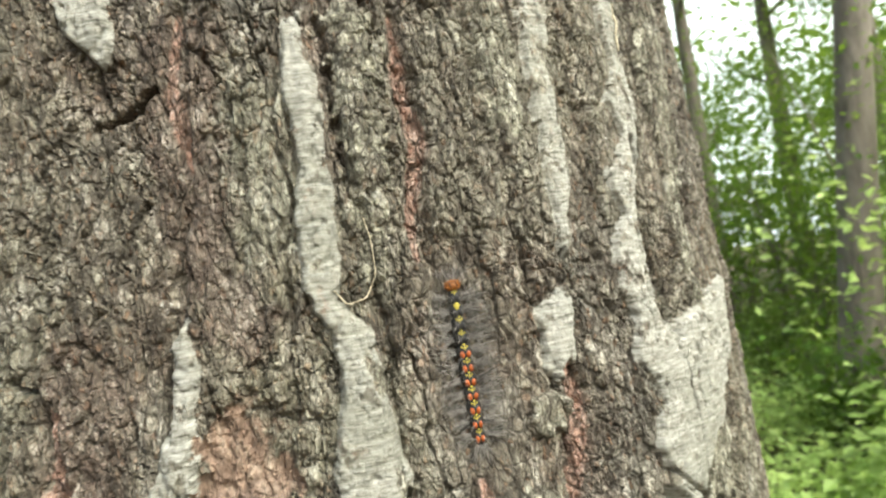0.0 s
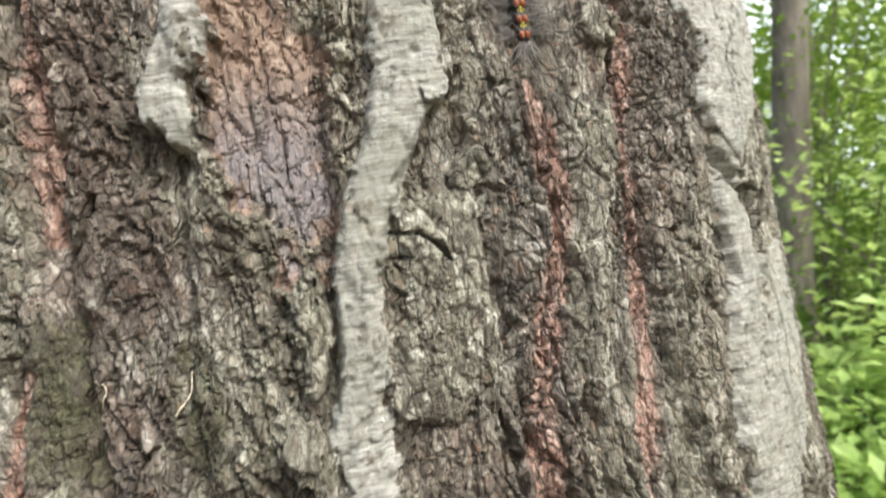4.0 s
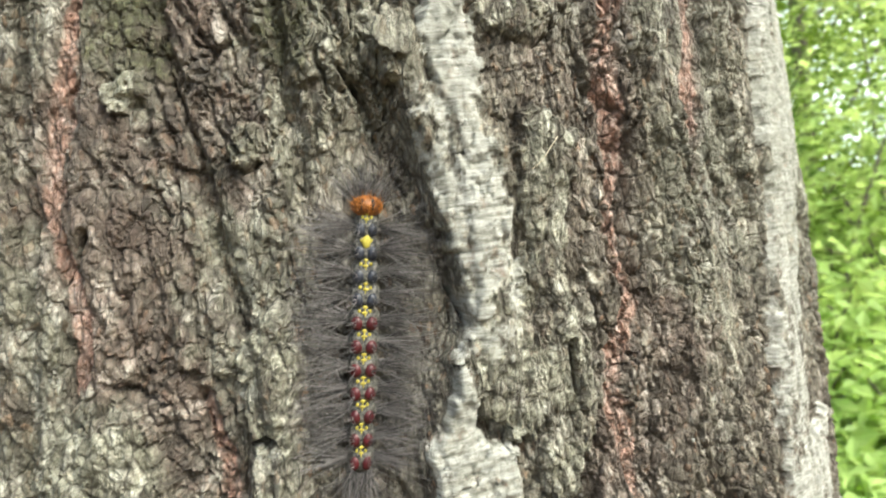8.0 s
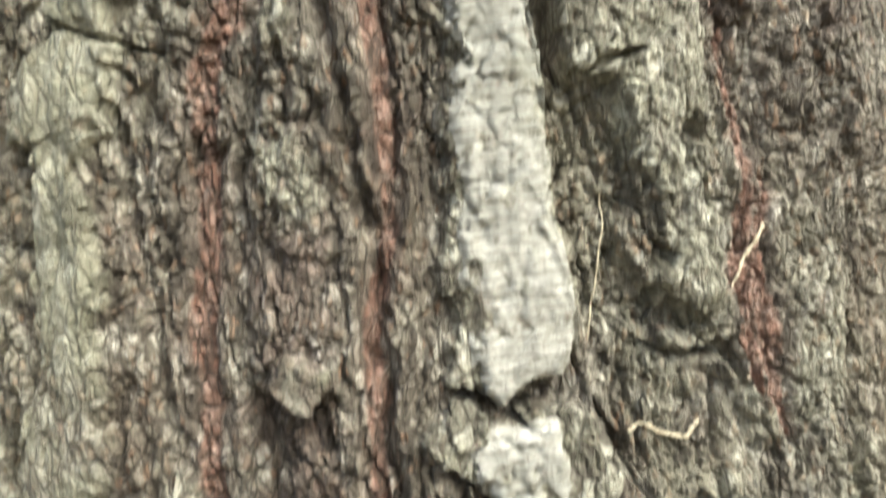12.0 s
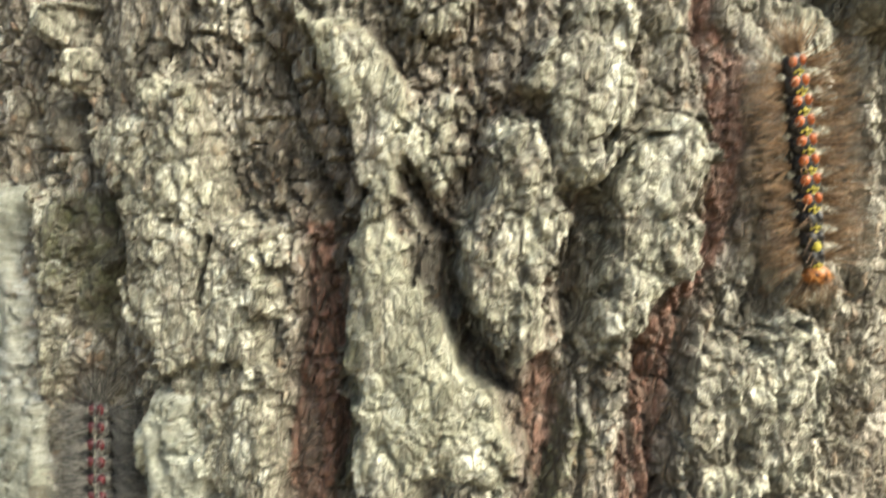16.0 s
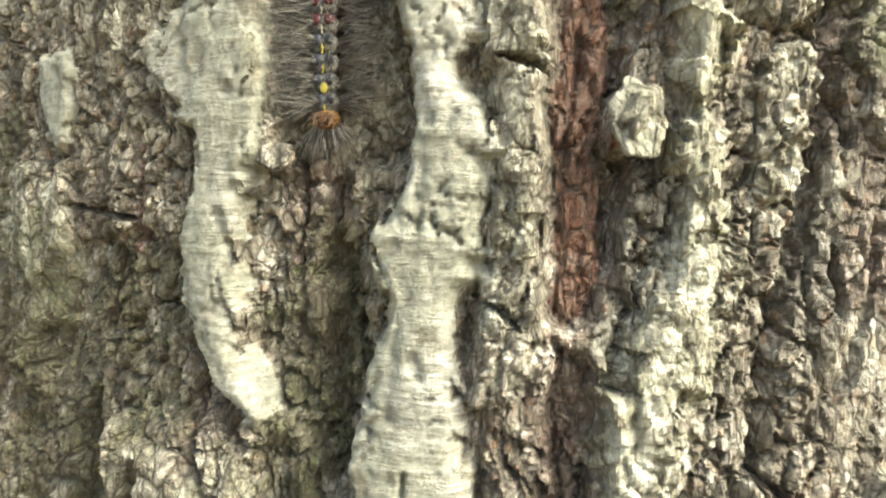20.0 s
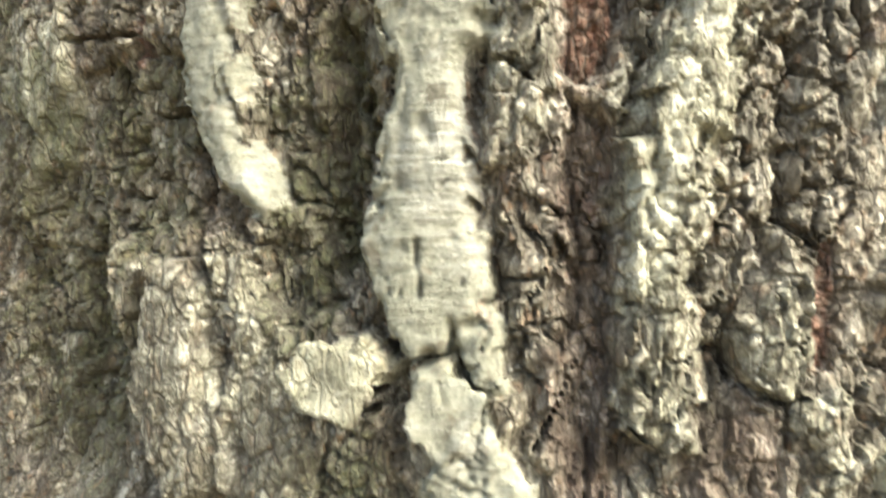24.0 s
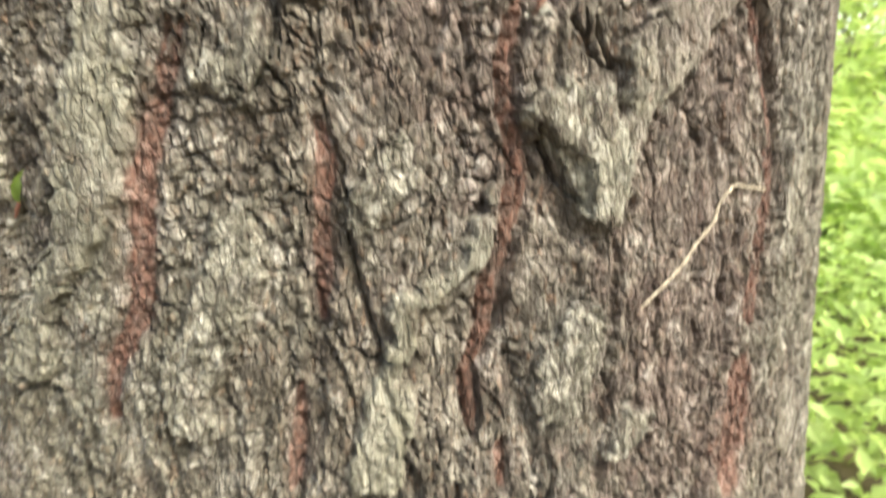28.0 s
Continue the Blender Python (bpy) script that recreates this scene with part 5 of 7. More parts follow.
red_furrow((122.1, 1364, 1.7), (123.8, 1354, 2), (124.8, 1342, 2), (123, 1330, 2), (121.9, 1318, 2.1))
red_furrow((153, 1385, 2.2), (156.2, 1376, 2.4), (151.7, 1358, 1.9), (150.6, 1348, 2.3))
red_furrow((2.1, 1320, 1.8), (-1.8, 1310, 1.9))
red_furrow((122.7, 1330, 2.1), (117.7, 1318, 1.8), (113.9, 1305, 2), (112.1, 1293, 2), (112.3, 1280, 2.1), (111.3, 1269, 2))
red_furrow((149.3, 1348, 2.2), (148.4, 1331, 2.2), (143, 1297, 2.1), (140.1, 1280, 2.1))
red_furrow((108.4, 1290, 1.9), (108.9, 1274, 2.1), (106.7, 1260, 2.4), (109.3, 1248, 1.8), (103.2, 1237, 1.6))
red_furrow((-0.7, 1313, 1.6), (-6.9, 1290, 2), (-10.8, 1274, 1.8))
red_furrow((108.5, 1251, 2.2), (110.4, 1244, 1.8), (103, 1236, 2), (100.6, 1227, 1.7), (104.6, 1214, 2.5), (104.6, 1206, 2.4))
red_furrow((141.2, 1302, 2.3), (139.8, 1290, 2.2), (136.6, 1271, 2.1))
red_furrow((-10.3, 1276, 1.6), (-6.4, 1257, 1.7), (-8.2, 1245, 1.7))
red_furrow((15.2, 1241, 1.6), (17.8, 1228, 1.5))
red_furrow((-8.1, 1253, 1.8), (-10.3, 1243, 1.5))
red_furrow((15.6, 1240, 1.5), (17.2, 1227, 1.3), (16.5, 1218, 1.3), (11.8, 1205, 1.6), (9.7, 1190, 2), (6.5, 1176, 2.2))
red_furrow((37.3, 1193, 0.9), (36.5, 1184, 0.9))
red_furrow((103.3, 1219, 2.3), (105.6, 1211, 1.7))
red_furrow((101.5, 1172, 1.8), (99.2, 1159, 1.8))
red_furrow((9, 1197, 0.9), (10, 1190, 1.5), (8.7, 1182, 1.1))
red_furrow((3.6, 1176, 1.6), (4.2, 1170, 1.3), (3.3, 1165, 1.1), (-0.5, 1157, 1.6), (-3, 1149, 1.6), (-8.8, 1140, 1.9), (-12.4, 1132, 1.8), (-20.1, 1120, 2.5))
red_furrow((36.8, 1194, 0.8), (35.9, 1184, 0.7))
red_furrow((12.4, 1159, 0.6), (11.3, 1148, 1.5), (12.7, 1139, 1.9), (12.6, 1131, 1.6), (12.7, 1118, 1.7))
red_furrow((71.6, 1162, 1.5), (72.7, 1153, 1.6), (70.6, 1142, 1.5), (77.9, 1130, 1.8), (79.3, 1117, 1.9), (78.8, 1105, 1.7))
red_furrow((102.4, 1174, 2), (101.5, 1164, 1.6), (102.3, 1154, 1.6))
red_furrow((-25.6, 1090, 1.6), (-27.4, 1080, 1.5), (-27, 1066, 1.7), (-29.6, 1057, 1.5), (-29.3, 1046, 1.8), (-30.8, 1034, 1.9))
red_furrow((3.8, 1075, 1.2), (5, 1066, 1.1), (2.7, 1057, 1.1), (1.7, 1043, 1.3), (0.8, 1029, 1.2))
red_furrow((84.9, 1091, 1.9), (80.1, 1079, 1.8), (80.8, 1058, 1.5), (83.3, 1042, 1.4))
red_furrow((77.1, 1014, 2.2), (74.4, 1005, 2.2))
red_furrow((-31.6, 1031, 1.5), (-38, 1021, 1.9), (-41.3, 1010, 1.9), (-43.5, 999, 2), (-42.2, 987, 1.9), (-40.1, 976, 1.6), (-42.9, 960, 1.2))
red_furrow((-0.1, 1034, 1.2), (0.1, 1022, 1.1), (-4.6, 1009, 1.1), (-6, 997, 1.1), (-5.8, 986, 1.2), (-7.2, 973, 1.1), (-5.6, 961, 1.1))
red_furrow((47.8, 987, 1.5), (47.5, 974, 1.8), (50.3, 960, 2.3), (52.8, 947, 2.9))
red_furrow((74.8, 1000, 1.7), (71.4, 988, 2), (72.7, 974, 1.7), (76.7, 954, 1.9))
red_furrow((-37.9, 929, 1.3), (-36.9, 923, 1.1))
red_furrow((-3.4, 931, 1), (-4.5, 926, 0.9), (-6.9, 919, 0.8), (-8, 913, 1), (-3.2, 908, 1.6), (-2.8, 898, 1.5), (-1.9, 888, 1.5), (-3.9, 881, 2), (-4.6, 876, 1.5))
red_furrow((-3.2, 882, 1.8), (-7, 873, 2.2))
red_furrow((-29.9, 863, 1.9), (-29.8, 854, 1.9), (-29.6, 844, 1.4))
red_furrow((-135.3, 814, 1.4), (-135.1, 797, 1.3))
red_furrow((-134.4, 809, 1.2), (-135.7, 795, 1.4))
red_furrow((-33.3, 765, 0.8), (-33.9, 758, 0.9), (-34.6, 749, 0.7))
red_furrow((31.1, 561, 1.8), (30.9, 550, 1.9))
red_furrow((-23.1, 662, 0.8), (-27.1, 653, 1.3), (-32.2, 641, 1.6), (-35.4, 629, 1.9), (-38.2, 615, 2), (-41.7, 601, 1.7), (-47.7, 592, 1.4), (-50.9, 578, 1.5))
red_furrow((-1.1, 642, 1.1), (0, 633, 1.3), (-2.6, 623, 1.1), (-3.3, 611, 1.5), (-4.4, 599, 1.3))
red_furrow((-10.4, 585, 1), (-12.8, 568, 1.4), (-14.4, 558, 1.5))
red_furrow((104.8, 561, 5.8), (103.3, 539, 6), (101.5, 522, 5.5))
red_furrow((-25.2, 663, 0.8), (-29, 653, 1.1))
red_furrow((-42.9, 960, 1.2), (-37.9, 929, 1.3))
red_furrow((-5.6, 961, 1.1), (-3.4, 931, 1))
red_furrow((-13.1, 1132, 1.8), (-18.5, 1122, 1.8), (-20.9, 1102, 1.7), (-24.5, 1085, 1.8), (-28.8, 1061, 1.9))
red_furrow((11.2, 1128, 1.2), (12.4, 1111, 1.2), (10.1, 1092, 1.1), (4.4, 1077, 1.2), (2.4, 1056, 1.2))
red_furrow((80.2, 1120, 1.6), (80.3, 1093, 1.7), (75.9, 1077, 1.5), (77.9, 1051, 1.5))
red_strip((-9.3, 871, 2.2), (-12.1, 862, 2.9))
red_strip((-10.7, 868, 2.8), (-12.3, 860, 3.4), (-13.1, 852, 3.1), (-14.2, 843, 3.4), (-13.5, 836, 3.2), (-10.3, 830, 2.7), (-4.6, 827, 2.4), (-0.6, 821, 3.1), (0.2, 814, 3.3))
red_strip((-63.7, 877, 1.6), (-63.7, 868, 2.2), (-64.1, 858, 3.1), (-65, 850, 3.1), (-65.1, 841, 3.2), (-63.5, 831, 3.3), (-62.8, 821, 3.4))
red_strip((-64.9, 821, 3), (-64.6, 813, 3), (-63.5, 805, 3.4), (-62.9, 798, 3.3), (-64.1, 791, 2.9))
red_strip((41.7, 733, 3.2), (41, 724, 3.4), (50.8, 713, 5.3), (51.5, 702, 6.7), (48.4, 690, 5.6), (46.9, 678, 5.2), (44, 666, 4.4))
red_strip((39.6, 661, 2.4), (35.7, 651, 1.8), (35.8, 641, 1.9), (38.9, 628, 2.8), (34.7, 615, 2.2), (31.1, 604, 2.5), (29.3, 592, 2.2), (24.4, 582, 1.7), (24.8, 570, 1.4))
red_strip((107.2, 656, 2.7), (113.2, 636, 3.4), (118.9, 616, 5.4), (114.1, 593, 6.3), (111.7, 578, 5.8))
crevice((197.4, 1445, 2.5), (197.1, 1419, 3), (200.1, 1402, 4.5), (204, 1387, 4.1))
crevice((183.4, 1347, 2.5), (189.8, 1340, 3.6), (200.4, 1329, 4.1), (198.5, 1311, 4), (196.6, 1294, 3.3))
crevice((49.2, 1296, 1.5), (52.9, 1291, 1.7), (54.9, 1281, 2.3), (59.9, 1272, 2.1))
crevice((61.5, 1267, 1.5), (64.3, 1263, 1.1), (66.2, 1255, 0.9), (68.6, 1247, 0.9))
crevice((90.7, 1194, 3), (99, 1186, 3))
crevice((2.8, 1214, 0.8), (2.4, 1210, 0.7))
crevice((31.9, 1219, 0.8), (32.4, 1215, 1.1), (42.4, 1214, 1.1))
crevice((43.5, 1168, 1.1), (41.8, 1157, 1.2), (42.8, 1148, 1.5), (43.2, 1137, 1.4), (43, 1127, 1.9), (42.8, 1117, 2.2), (44.9, 1113, 1.6))
crevice((-42.6, 1134, 1.3), (-34, 1130, 1.2))
crevice((117.6, 1138, 1.4), (115.9, 1127, 2.2), (111.7, 1118, 1.4))
crevice((14, 1171, 1.3), (21, 1163, 1.5), (26.3, 1158, 1.2))
crevice((17.7, 1064, 0.8), (22.4, 1062, 1), (25, 1059, 0.8), (31.4, 1060, 0.6))
crevice((42.9, 1058, 1.3), (46.4, 1050, 1.5), (49.7, 1041, 1.1))
crevice((53.1, 1067, 1.2), (60.9, 1062, 1.8), (71.3, 1062, 2), (74.5, 1054, 1.5))
crevice((17.3, 1003, 1.1), (12.8, 992, 1.6), (14, 983, 2.4), (8.3, 976, 2), (4.2, 968, 1.9), (4.3, 959, 2), (4.5, 952, 2))
crevice((34.6, 1013, 1.1), (42.3, 1008, 1), (46.6, 998, 1.2))
crevice((-103.5, 923, 2.1), (-109.5, 902, 2.4), (-102.8, 888, 2.4), (-96.6, 879, 2.2))
crevice((-43.8, 881, 2), (-42.7, 871, 1.9), (-36.5, 860, 2.1))
crevice((-23, 888, 1.8), (-19.4, 894, 1.1))
crevice((5.1, 929, 4), (6.6, 919, 3.4))
crevice((-71.6, 906, 4.1), (-66.8, 893, 3.2), (-61.2, 884, 1.9))
crevice((-44.6, 879, 1.6), (-42.7, 870, 1.9), (-38.4, 862, 2), (-35.7, 858, 1.2))
crevice((-59.3, 854, 0.8), (-60.2, 847, 1.9), (-59.9, 841, 1))
crevice((-138, 874, 2.5), (-135.4, 869, 2))
crevice((-99.1, 807, 2.8), (-99.5, 796, 3.6), (-98.6, 784, 4.1), (-96.7, 770, 3.2), (-95.5, 763, 2.5))
crevice((-53.8, 818, 0.6), (-54.6, 812, 1.2), (-58.2, 809, 1.2), (-58.5, 803, 0.8))
crevice((-65, 784, 0.7), (-65.4, 777, 0.7), (-65.8, 767, 0.7))
crevice((-77.7, 791, 0.4), (-73.1, 790, 0.6), (-70.7, 787, 0.6))
crevice((-132.4, 786, 1.6), (-123.6, 786, 1.4))
crevice((-186.8, 838, 3.3), (-189.7, 828, 3.3))
crevice((-90, 751, 1.7), (-88.1, 749, 1.6))
crevice((0, 759, 1.1), (-1.5, 747, 1.2), (-3, 735, 1.2), (-5.1, 723, 1.3), (-6.5, 708, 1.2))
crevice((-29.4, 715, 0.9), (-25.2, 708, 0.8))
crevice((-96, 740, 1.4), (-92.1, 741, 1))
crevice((-58.7, 741, 0.6), (-56.4, 739, 0.6))
crevice((-87.6, 707, 0.8), (-82.3, 706, 0.8), (-78.9, 712, 0.6))
crevice((-3.4, 720, 0.9), (-3.6, 709, 1), (-5.4, 698, 1.1), (-7.4, 691, 1), (-10.2, 685, 0.9), (-10.3, 678, 1), (-8, 671, 1.3), (-6.4, 662, 1.1), (-8.1, 654, 0.8))
crevice((-0.7, 688, 1), (5.2, 687, 1.4), (9.2, 685, 0.9))
crevice((-28.1, 712, 1), (-24.9, 707, 0.9))
crevice((55.9, 659, 2.1), (59.4, 648, 2))
crevice((-63.5, 688, 1), (-66.3, 674, 1.3))
crevice((-5.6, 662, 1), (-6.6, 654, 1))
crevice((41.7, 638, 1.6), (46.5, 627, 2.2), (51.7, 618, 1.8))
crevice((50.5, 659, 1.1), (54.3, 652, 1.2))
crevice((-89, 751, 1.3), (-90.6, 745, 1.5), (-94.7, 743, 1))
crevice((-154.7, 802, 1.6), (-134.4, 800, 0.9))
crevice((-74.2, 790, 0.5), (-70.6, 787, 0.6))
crevice((-129.3, 787, 1.2), (-123.4, 787, 1))
crevice((-130.5, 759, 2.9), (-134.4, 745, 4.1))
crevice((160.5, 1321, 1.6), (161.3, 1304, 2.1))
crevice((101.2, 1299, 1.5), (103.4, 1289, 1.8), (104.5, 1281, 1.6))
crevice((152, 1306, 2.1), (148.4, 1291, 2.5))
crevice((0.9, 1331, 1.9), (3.5, 1325, 1.8))
crevice((32.1, 1459, 2), (44, 1462, 1.9), (50.9, 1466, 1.5))
crevice((-2, 1403, 3.1), (5.6, 1400, 2))
crevice((20.7, 1352, 1.9), (13.9, 1342, 1.7), (13.7, 1332, 1.4))
crevice((25.7, 1286, 1.1), (27.5, 1283, 1.1))
crevice((-3.3, 1272, 1.9), (-6.7, 1266, 1.4))
crevice((1, 1244, 1.2), (7.3, 1240, 1.2))
crevice((-17.7, 1022, 0.8), (-13.6, 1012, 1.4), (-9.6, 1010, 1))
crevice((22.3, 1199, 0.8), (31.1, 1198, 0.8))
crevice((40.7, 1177, 1.4), (43, 1169, 1.7))
crevice((-79.8, 879, 1.1), (-81.2, 869, 0.9))
crevice((-50.8, 892, 1.2), (-47.3, 885, 1.4))
crevice((-17, 913, 1.2), (-18.5, 905, 1))
crevice((-29.1, 819, 2), (-28, 814, 2))
crevice((-29.6, 800, 1), (-27.7, 790, 1.2))
crevice((-171.5, 762, 7.7), (-165.1, 750, 7.5))
crevice((-70.4, 737, 0.9), (-62.8, 754, 0.8))
crevice((-73.4, 591, 2.4), (-64.9, 583, 2.2))
crevice((11.7, 619, 1.2), (18.8, 624, 1.2))
crevice((4.6, 953, 2), (5.1, 929, 3.8))
crevice((45.8, 1115, 1.2), (48.8, 1098, 1.5), (49.9, 1081, 1.6))
crevice((-197.1, 799, 8.1), (-194.2, 777, 8.6))
crevice((-149.3, 766, 8.2), (-151.9, 749, 10.1), (-151, 732, 9.3))
crevice((-99.7, 786, 4.1), (-98, 773, 5), (-98.5, 760, 4.2))
crevice((-141.4, 794, 4.3), (-144.4, 780, 6.4))
crevice((-134.9, 730, 5), (-135.4, 721, 5))
crevice((-101.5, 718, 4.4), (-104.3, 704, 4.8))
crevice((-62.8, 758, 0.8), (-63, 744, 1), (-63.9, 729, 0.8))
crevice((89.5, 1240, 1.7), (90.5, 1229, 1.7))
crevice((114, 1218, 1.9), (111.3, 1195, 2.3))
crevice((0.8, 689, 0.6), (5.6, 686, 1), (10.4, 685, 0.8), (16.5, 686, 0.5))
crevice((-30.8, 716, 0.4), (-27.8, 711, 0.7), (-25.6, 707, 0.5))
crevice((-19.7, 685, 0.8), (-16.2, 687, 0.6))
crevice((36.3, 721, 0.9), (44.3, 722, 1))
crevice((36.1, 702, 0.8), (28.7, 691, 1), (28.6, 684, 0.9))
crevice((17.9, 1001, 1.3), (14.8, 992, 2.2), (12.6, 982, 1.6))
crevice((-80, 709, 0.7), (-81.1, 713, 1.2))
crevice((-19.1, 662, 0.9), (-21.5, 652, 0.7))
brown_stain((-65, 786, 3.2), (-65.4, 777, 3.7), (-65.8, 766, 3.5))
brown_stain((84.4, 657, 23.6), (83.7, 622, 27.8), (82.9, 583, 29.1), (81.9, 543, 34.5))
brown_stain((17.9, 1334, 18.6), (21, 1312, 19.4), (21.5, 1290, 19.8))
brown_stain((-1.9, 1288, 18.3), (1.7, 1257, 16.7), (10.6, 1231, 12.9))
brown_stain((-8.2, 1091, 10.8), (-11.3, 1058, 11.3), (-13.7, 1028, 11.6))
brown_stain((-64.3, 754, 5.8), (-64.7, 730, 5.8))
brown_stain((-45.2, 738, 7.1), (-42.8, 719, 7.3))
brown_stain((-100.9, 806, 5.8), (-99, 783, 5.9))
brown_stain((19.6, 1401, 14.4), (21, 1366, 13.6), (28.1, 1333, 21.3))
brown_stain((59.7, 1473, 13.6), (55.7, 1443, 11.5), (65.1, 1411, 10.7))
brown_stain((98, 1217, 9.3), (94.5, 1188, 9.4), (123.4, 1234, 13))
brown_stain((-16.6, 1014, 11.4), (-23.8, 973, 12.6))
brown_stain((-40.7, 705, 8.3), (-40.9, 679, 7.5))
brown_stain((31.2, 677, 9.9), (23, 656, 10.9))
brown_stain((28.6, 653, 14.4), (32.1, 628, 16.3))
brown_stain((-23.1, 840, 7.2), (-22.1, 822, 8.3), (-22.4, 800, 7.9))
dark_olive_patch((-168.5, 788, 15.2), (-159.8, 770, 21.9), (-156.4, 753, 24))
dark_olive_patch((-135.2, 787, 11.5), (-133.1, 774, 11.4))
dark_olive_patch((-98.8, 799, 5.2), (-98.5, 782, 5.9), (-97.4, 767, 6.1))
dark_olive_patch((-180.1, 815, 8), (-181.3, 794, 10.8))
dark_olive_patch((-201.2, 800, 23.9), (-206.1, 776, 18.5))
dark_olive_patch((-153.8, 777, 15.1), (-151.6, 756, 17.2), (-154.8, 739, 19.2))
dark_olive_patch((-103.9, 786, 6.8), (-101.9, 771, 6.8), (-105.5, 756, 6.3))
dark_olive_patch((-142.5, 786, 10.3), (-135.3, 776, 9.2))
dark_olive_patch((-130.5, 707, 13), (-126.8, 693, 12.6))
dark_olive_patch((-94.9, 730, 8.1), (-94.6, 690, 6.6))
dark_olive_patch((-65.5, 720, 5.6), (-63.6, 703, 5.5))
dark_olive_patch((-58.5, 864, 2.4), (-58.4, 851, 2.4), (-58.8, 833, 2.1))
dark_olive_patch((-26.8, 851, 5.3), (-26.8, 836, 5.6))
dark_olive_patch((-103.4, 868, 6.9), (-103.7, 879, 6.9))
dark_olive_patch((8.6, 1324, 7.3), (8.6, 1305, 8.9))
dark_olive_patch((38.1, 1319, 5.8), (38.8, 1300, 5.9))
dark_olive_patch((-24.6, 1010, 6.8), (-20.4, 993, 8.2))
dark_olive_patch((-4.2, 1006, 5.3), (-7.2, 990, 5.6))
dark_olive_patch((-26.3, 844, 3.5), (-24.6, 826, 3.6))



def tidy(ids):
    """Keep of each piece only its largest unbroken patch; stray crumbs fall back to the plain bark."""
    boss, size, what, spans, last = [], [], [], [], []

    def find(k):
        while boss[k] != k:
            boss[k] = boss[boss[k]]
            k = boss[k]
        return k

    for j in range(ids.shape[0]):
        row = ids[j]
        cut = np.flatnonzero(np.diff(row, prepend=-9))
        end = np.append(cut[1:], len(row))
        now = []
        for a, b in zip(cut.tolist(), end.tolist()):
            if row[a] < 0:
                continue
            k = len(boss)
            boss.append(k), size.append(b - a), what.append(int(row[a])), spans.append((j, a, b)), now.append(k)
            for q in last:
                if what[q] == what[k] and spans[q][1] < b and spans[q][2] > a:
                    r1, r2 = find(q), find(k)
                    if r1 != r2:
                        boss[r2] = r1
                        size[r1] += size[r2]
        last = now
    best = {}
    for k in range(len(boss)):
        if boss[k] == k and size[k] > size[best.get(what[k], k)] - (what[k] not in best):
            best[what[k]] = k
    for k, (j, a, b) in enumerate(spans):
        if find(k) != best[what[k]]:
            ids[j, a:b] = -1


tidy(piece)

# relief of the corky bark, mm
wu = U + 6 * (field(U / 22, Z / 40, 1) - 0.5) + 2.6 * (field(U / 6, Z / 7, 2) - 0.5) + 1.2 * (field(U / 2.2, Z / 2.2, 7) - 0.5)
wz = Z + 8 * (field(U / 18, Z / 30, 3) - 0.5) + 3.0 * (field(U / 5, Z / 6, 4) - 0.5) + 1.4 * (field(U / 2.2, Z / 2.2, 8) - 0.5)
fur = 1 - np.abs(2 * field(wu / 19, wz / 150, 5) - 1)
fur2 = 1 - np.abs(2 * field(wu / 8, wz / 48, 9) - 1)
low = step(1080, 930, Z)
relief = 3.6 * (field(U / 60, Z / 160, 6) - 0.5) + (4.2 - 1.0 * low) * (field(wu / 14, wz / 70, 10) - 0.5) - (3.2 - 1.0 * low) * step(0.84, 0.99, fur) - 1.5 * step(0.88, 0.99, fur2)
edge, num, tilt = cells(wu / 7.0, wz / 16, 11)
plates = 0.85 * (num - 0.5) + 0.35 * tilt - 1.4 * step(0.17, 0.01, edge)
edge2, num2, tilt2 = cells(wu / 2.8, wz / 5.6, 21)
chips = 0.65 * (num2 - 0.5) + 0.22 * tilt2 - 0.8 * step(0.12, 0.02, edge2)
edge4, num4, tilt4 = cells((wu + 1.5 * (field(U / 1.6, Z / 1.6, 97) - 0.5)) / 4.6, wz / 6.2, 61)
split = step(0.25, 0.5, field(U / 10, Z / 16, 98))
blocks = 0.5 * (num4 - 0.5) + 0.15 * tilt4 - 1.7 * step(0.16, 0.02, edge4) * (0.25 + 0.75 * split)
edge3, num3, tilt3 = cells(wu / 1.6, wz / 2.7, 24)
crumbs = 0.25 * (num3 - 0.5) + 0.2 * tilt3
ter = 3 * field(wu / 11, wz / 26, 43) + 1.5 * field(wu / 3.5, wz / 7, 44)
ledges = np.floor(ter) + step(0.0, 0.22, ter - np.floor(ter))
grain = 0.3 * (field(U / 2.0, Z / 2.8, 41) - 0.5) + 0.5 * (field(U / 0.9, Z / 1.2, 42) - 0.5)
rough = (1 - 0.9 * calm) * (1 - 0.25 * crest) * (1 - 0.55 * step(0.5, 0.66, field(wu / 13, wz / 32, 52)))
plates, chips, crumbs = 0.85 * plates * (1 - 0.35 * low), 0.9 * chips * (1 - 0.25 * low) + blocks * (0.55 + 0.45 * low), crumbs * (1 + 0.6 * low)
height = relief * (1 - np.maximum(0.85 * calm, 0.5 * crest)) + (plates + chips + crumbs + (0.6 - 0.42 * low) * (ledges - 2.2)) * rough + grain * (1 - 0.75 * calm)
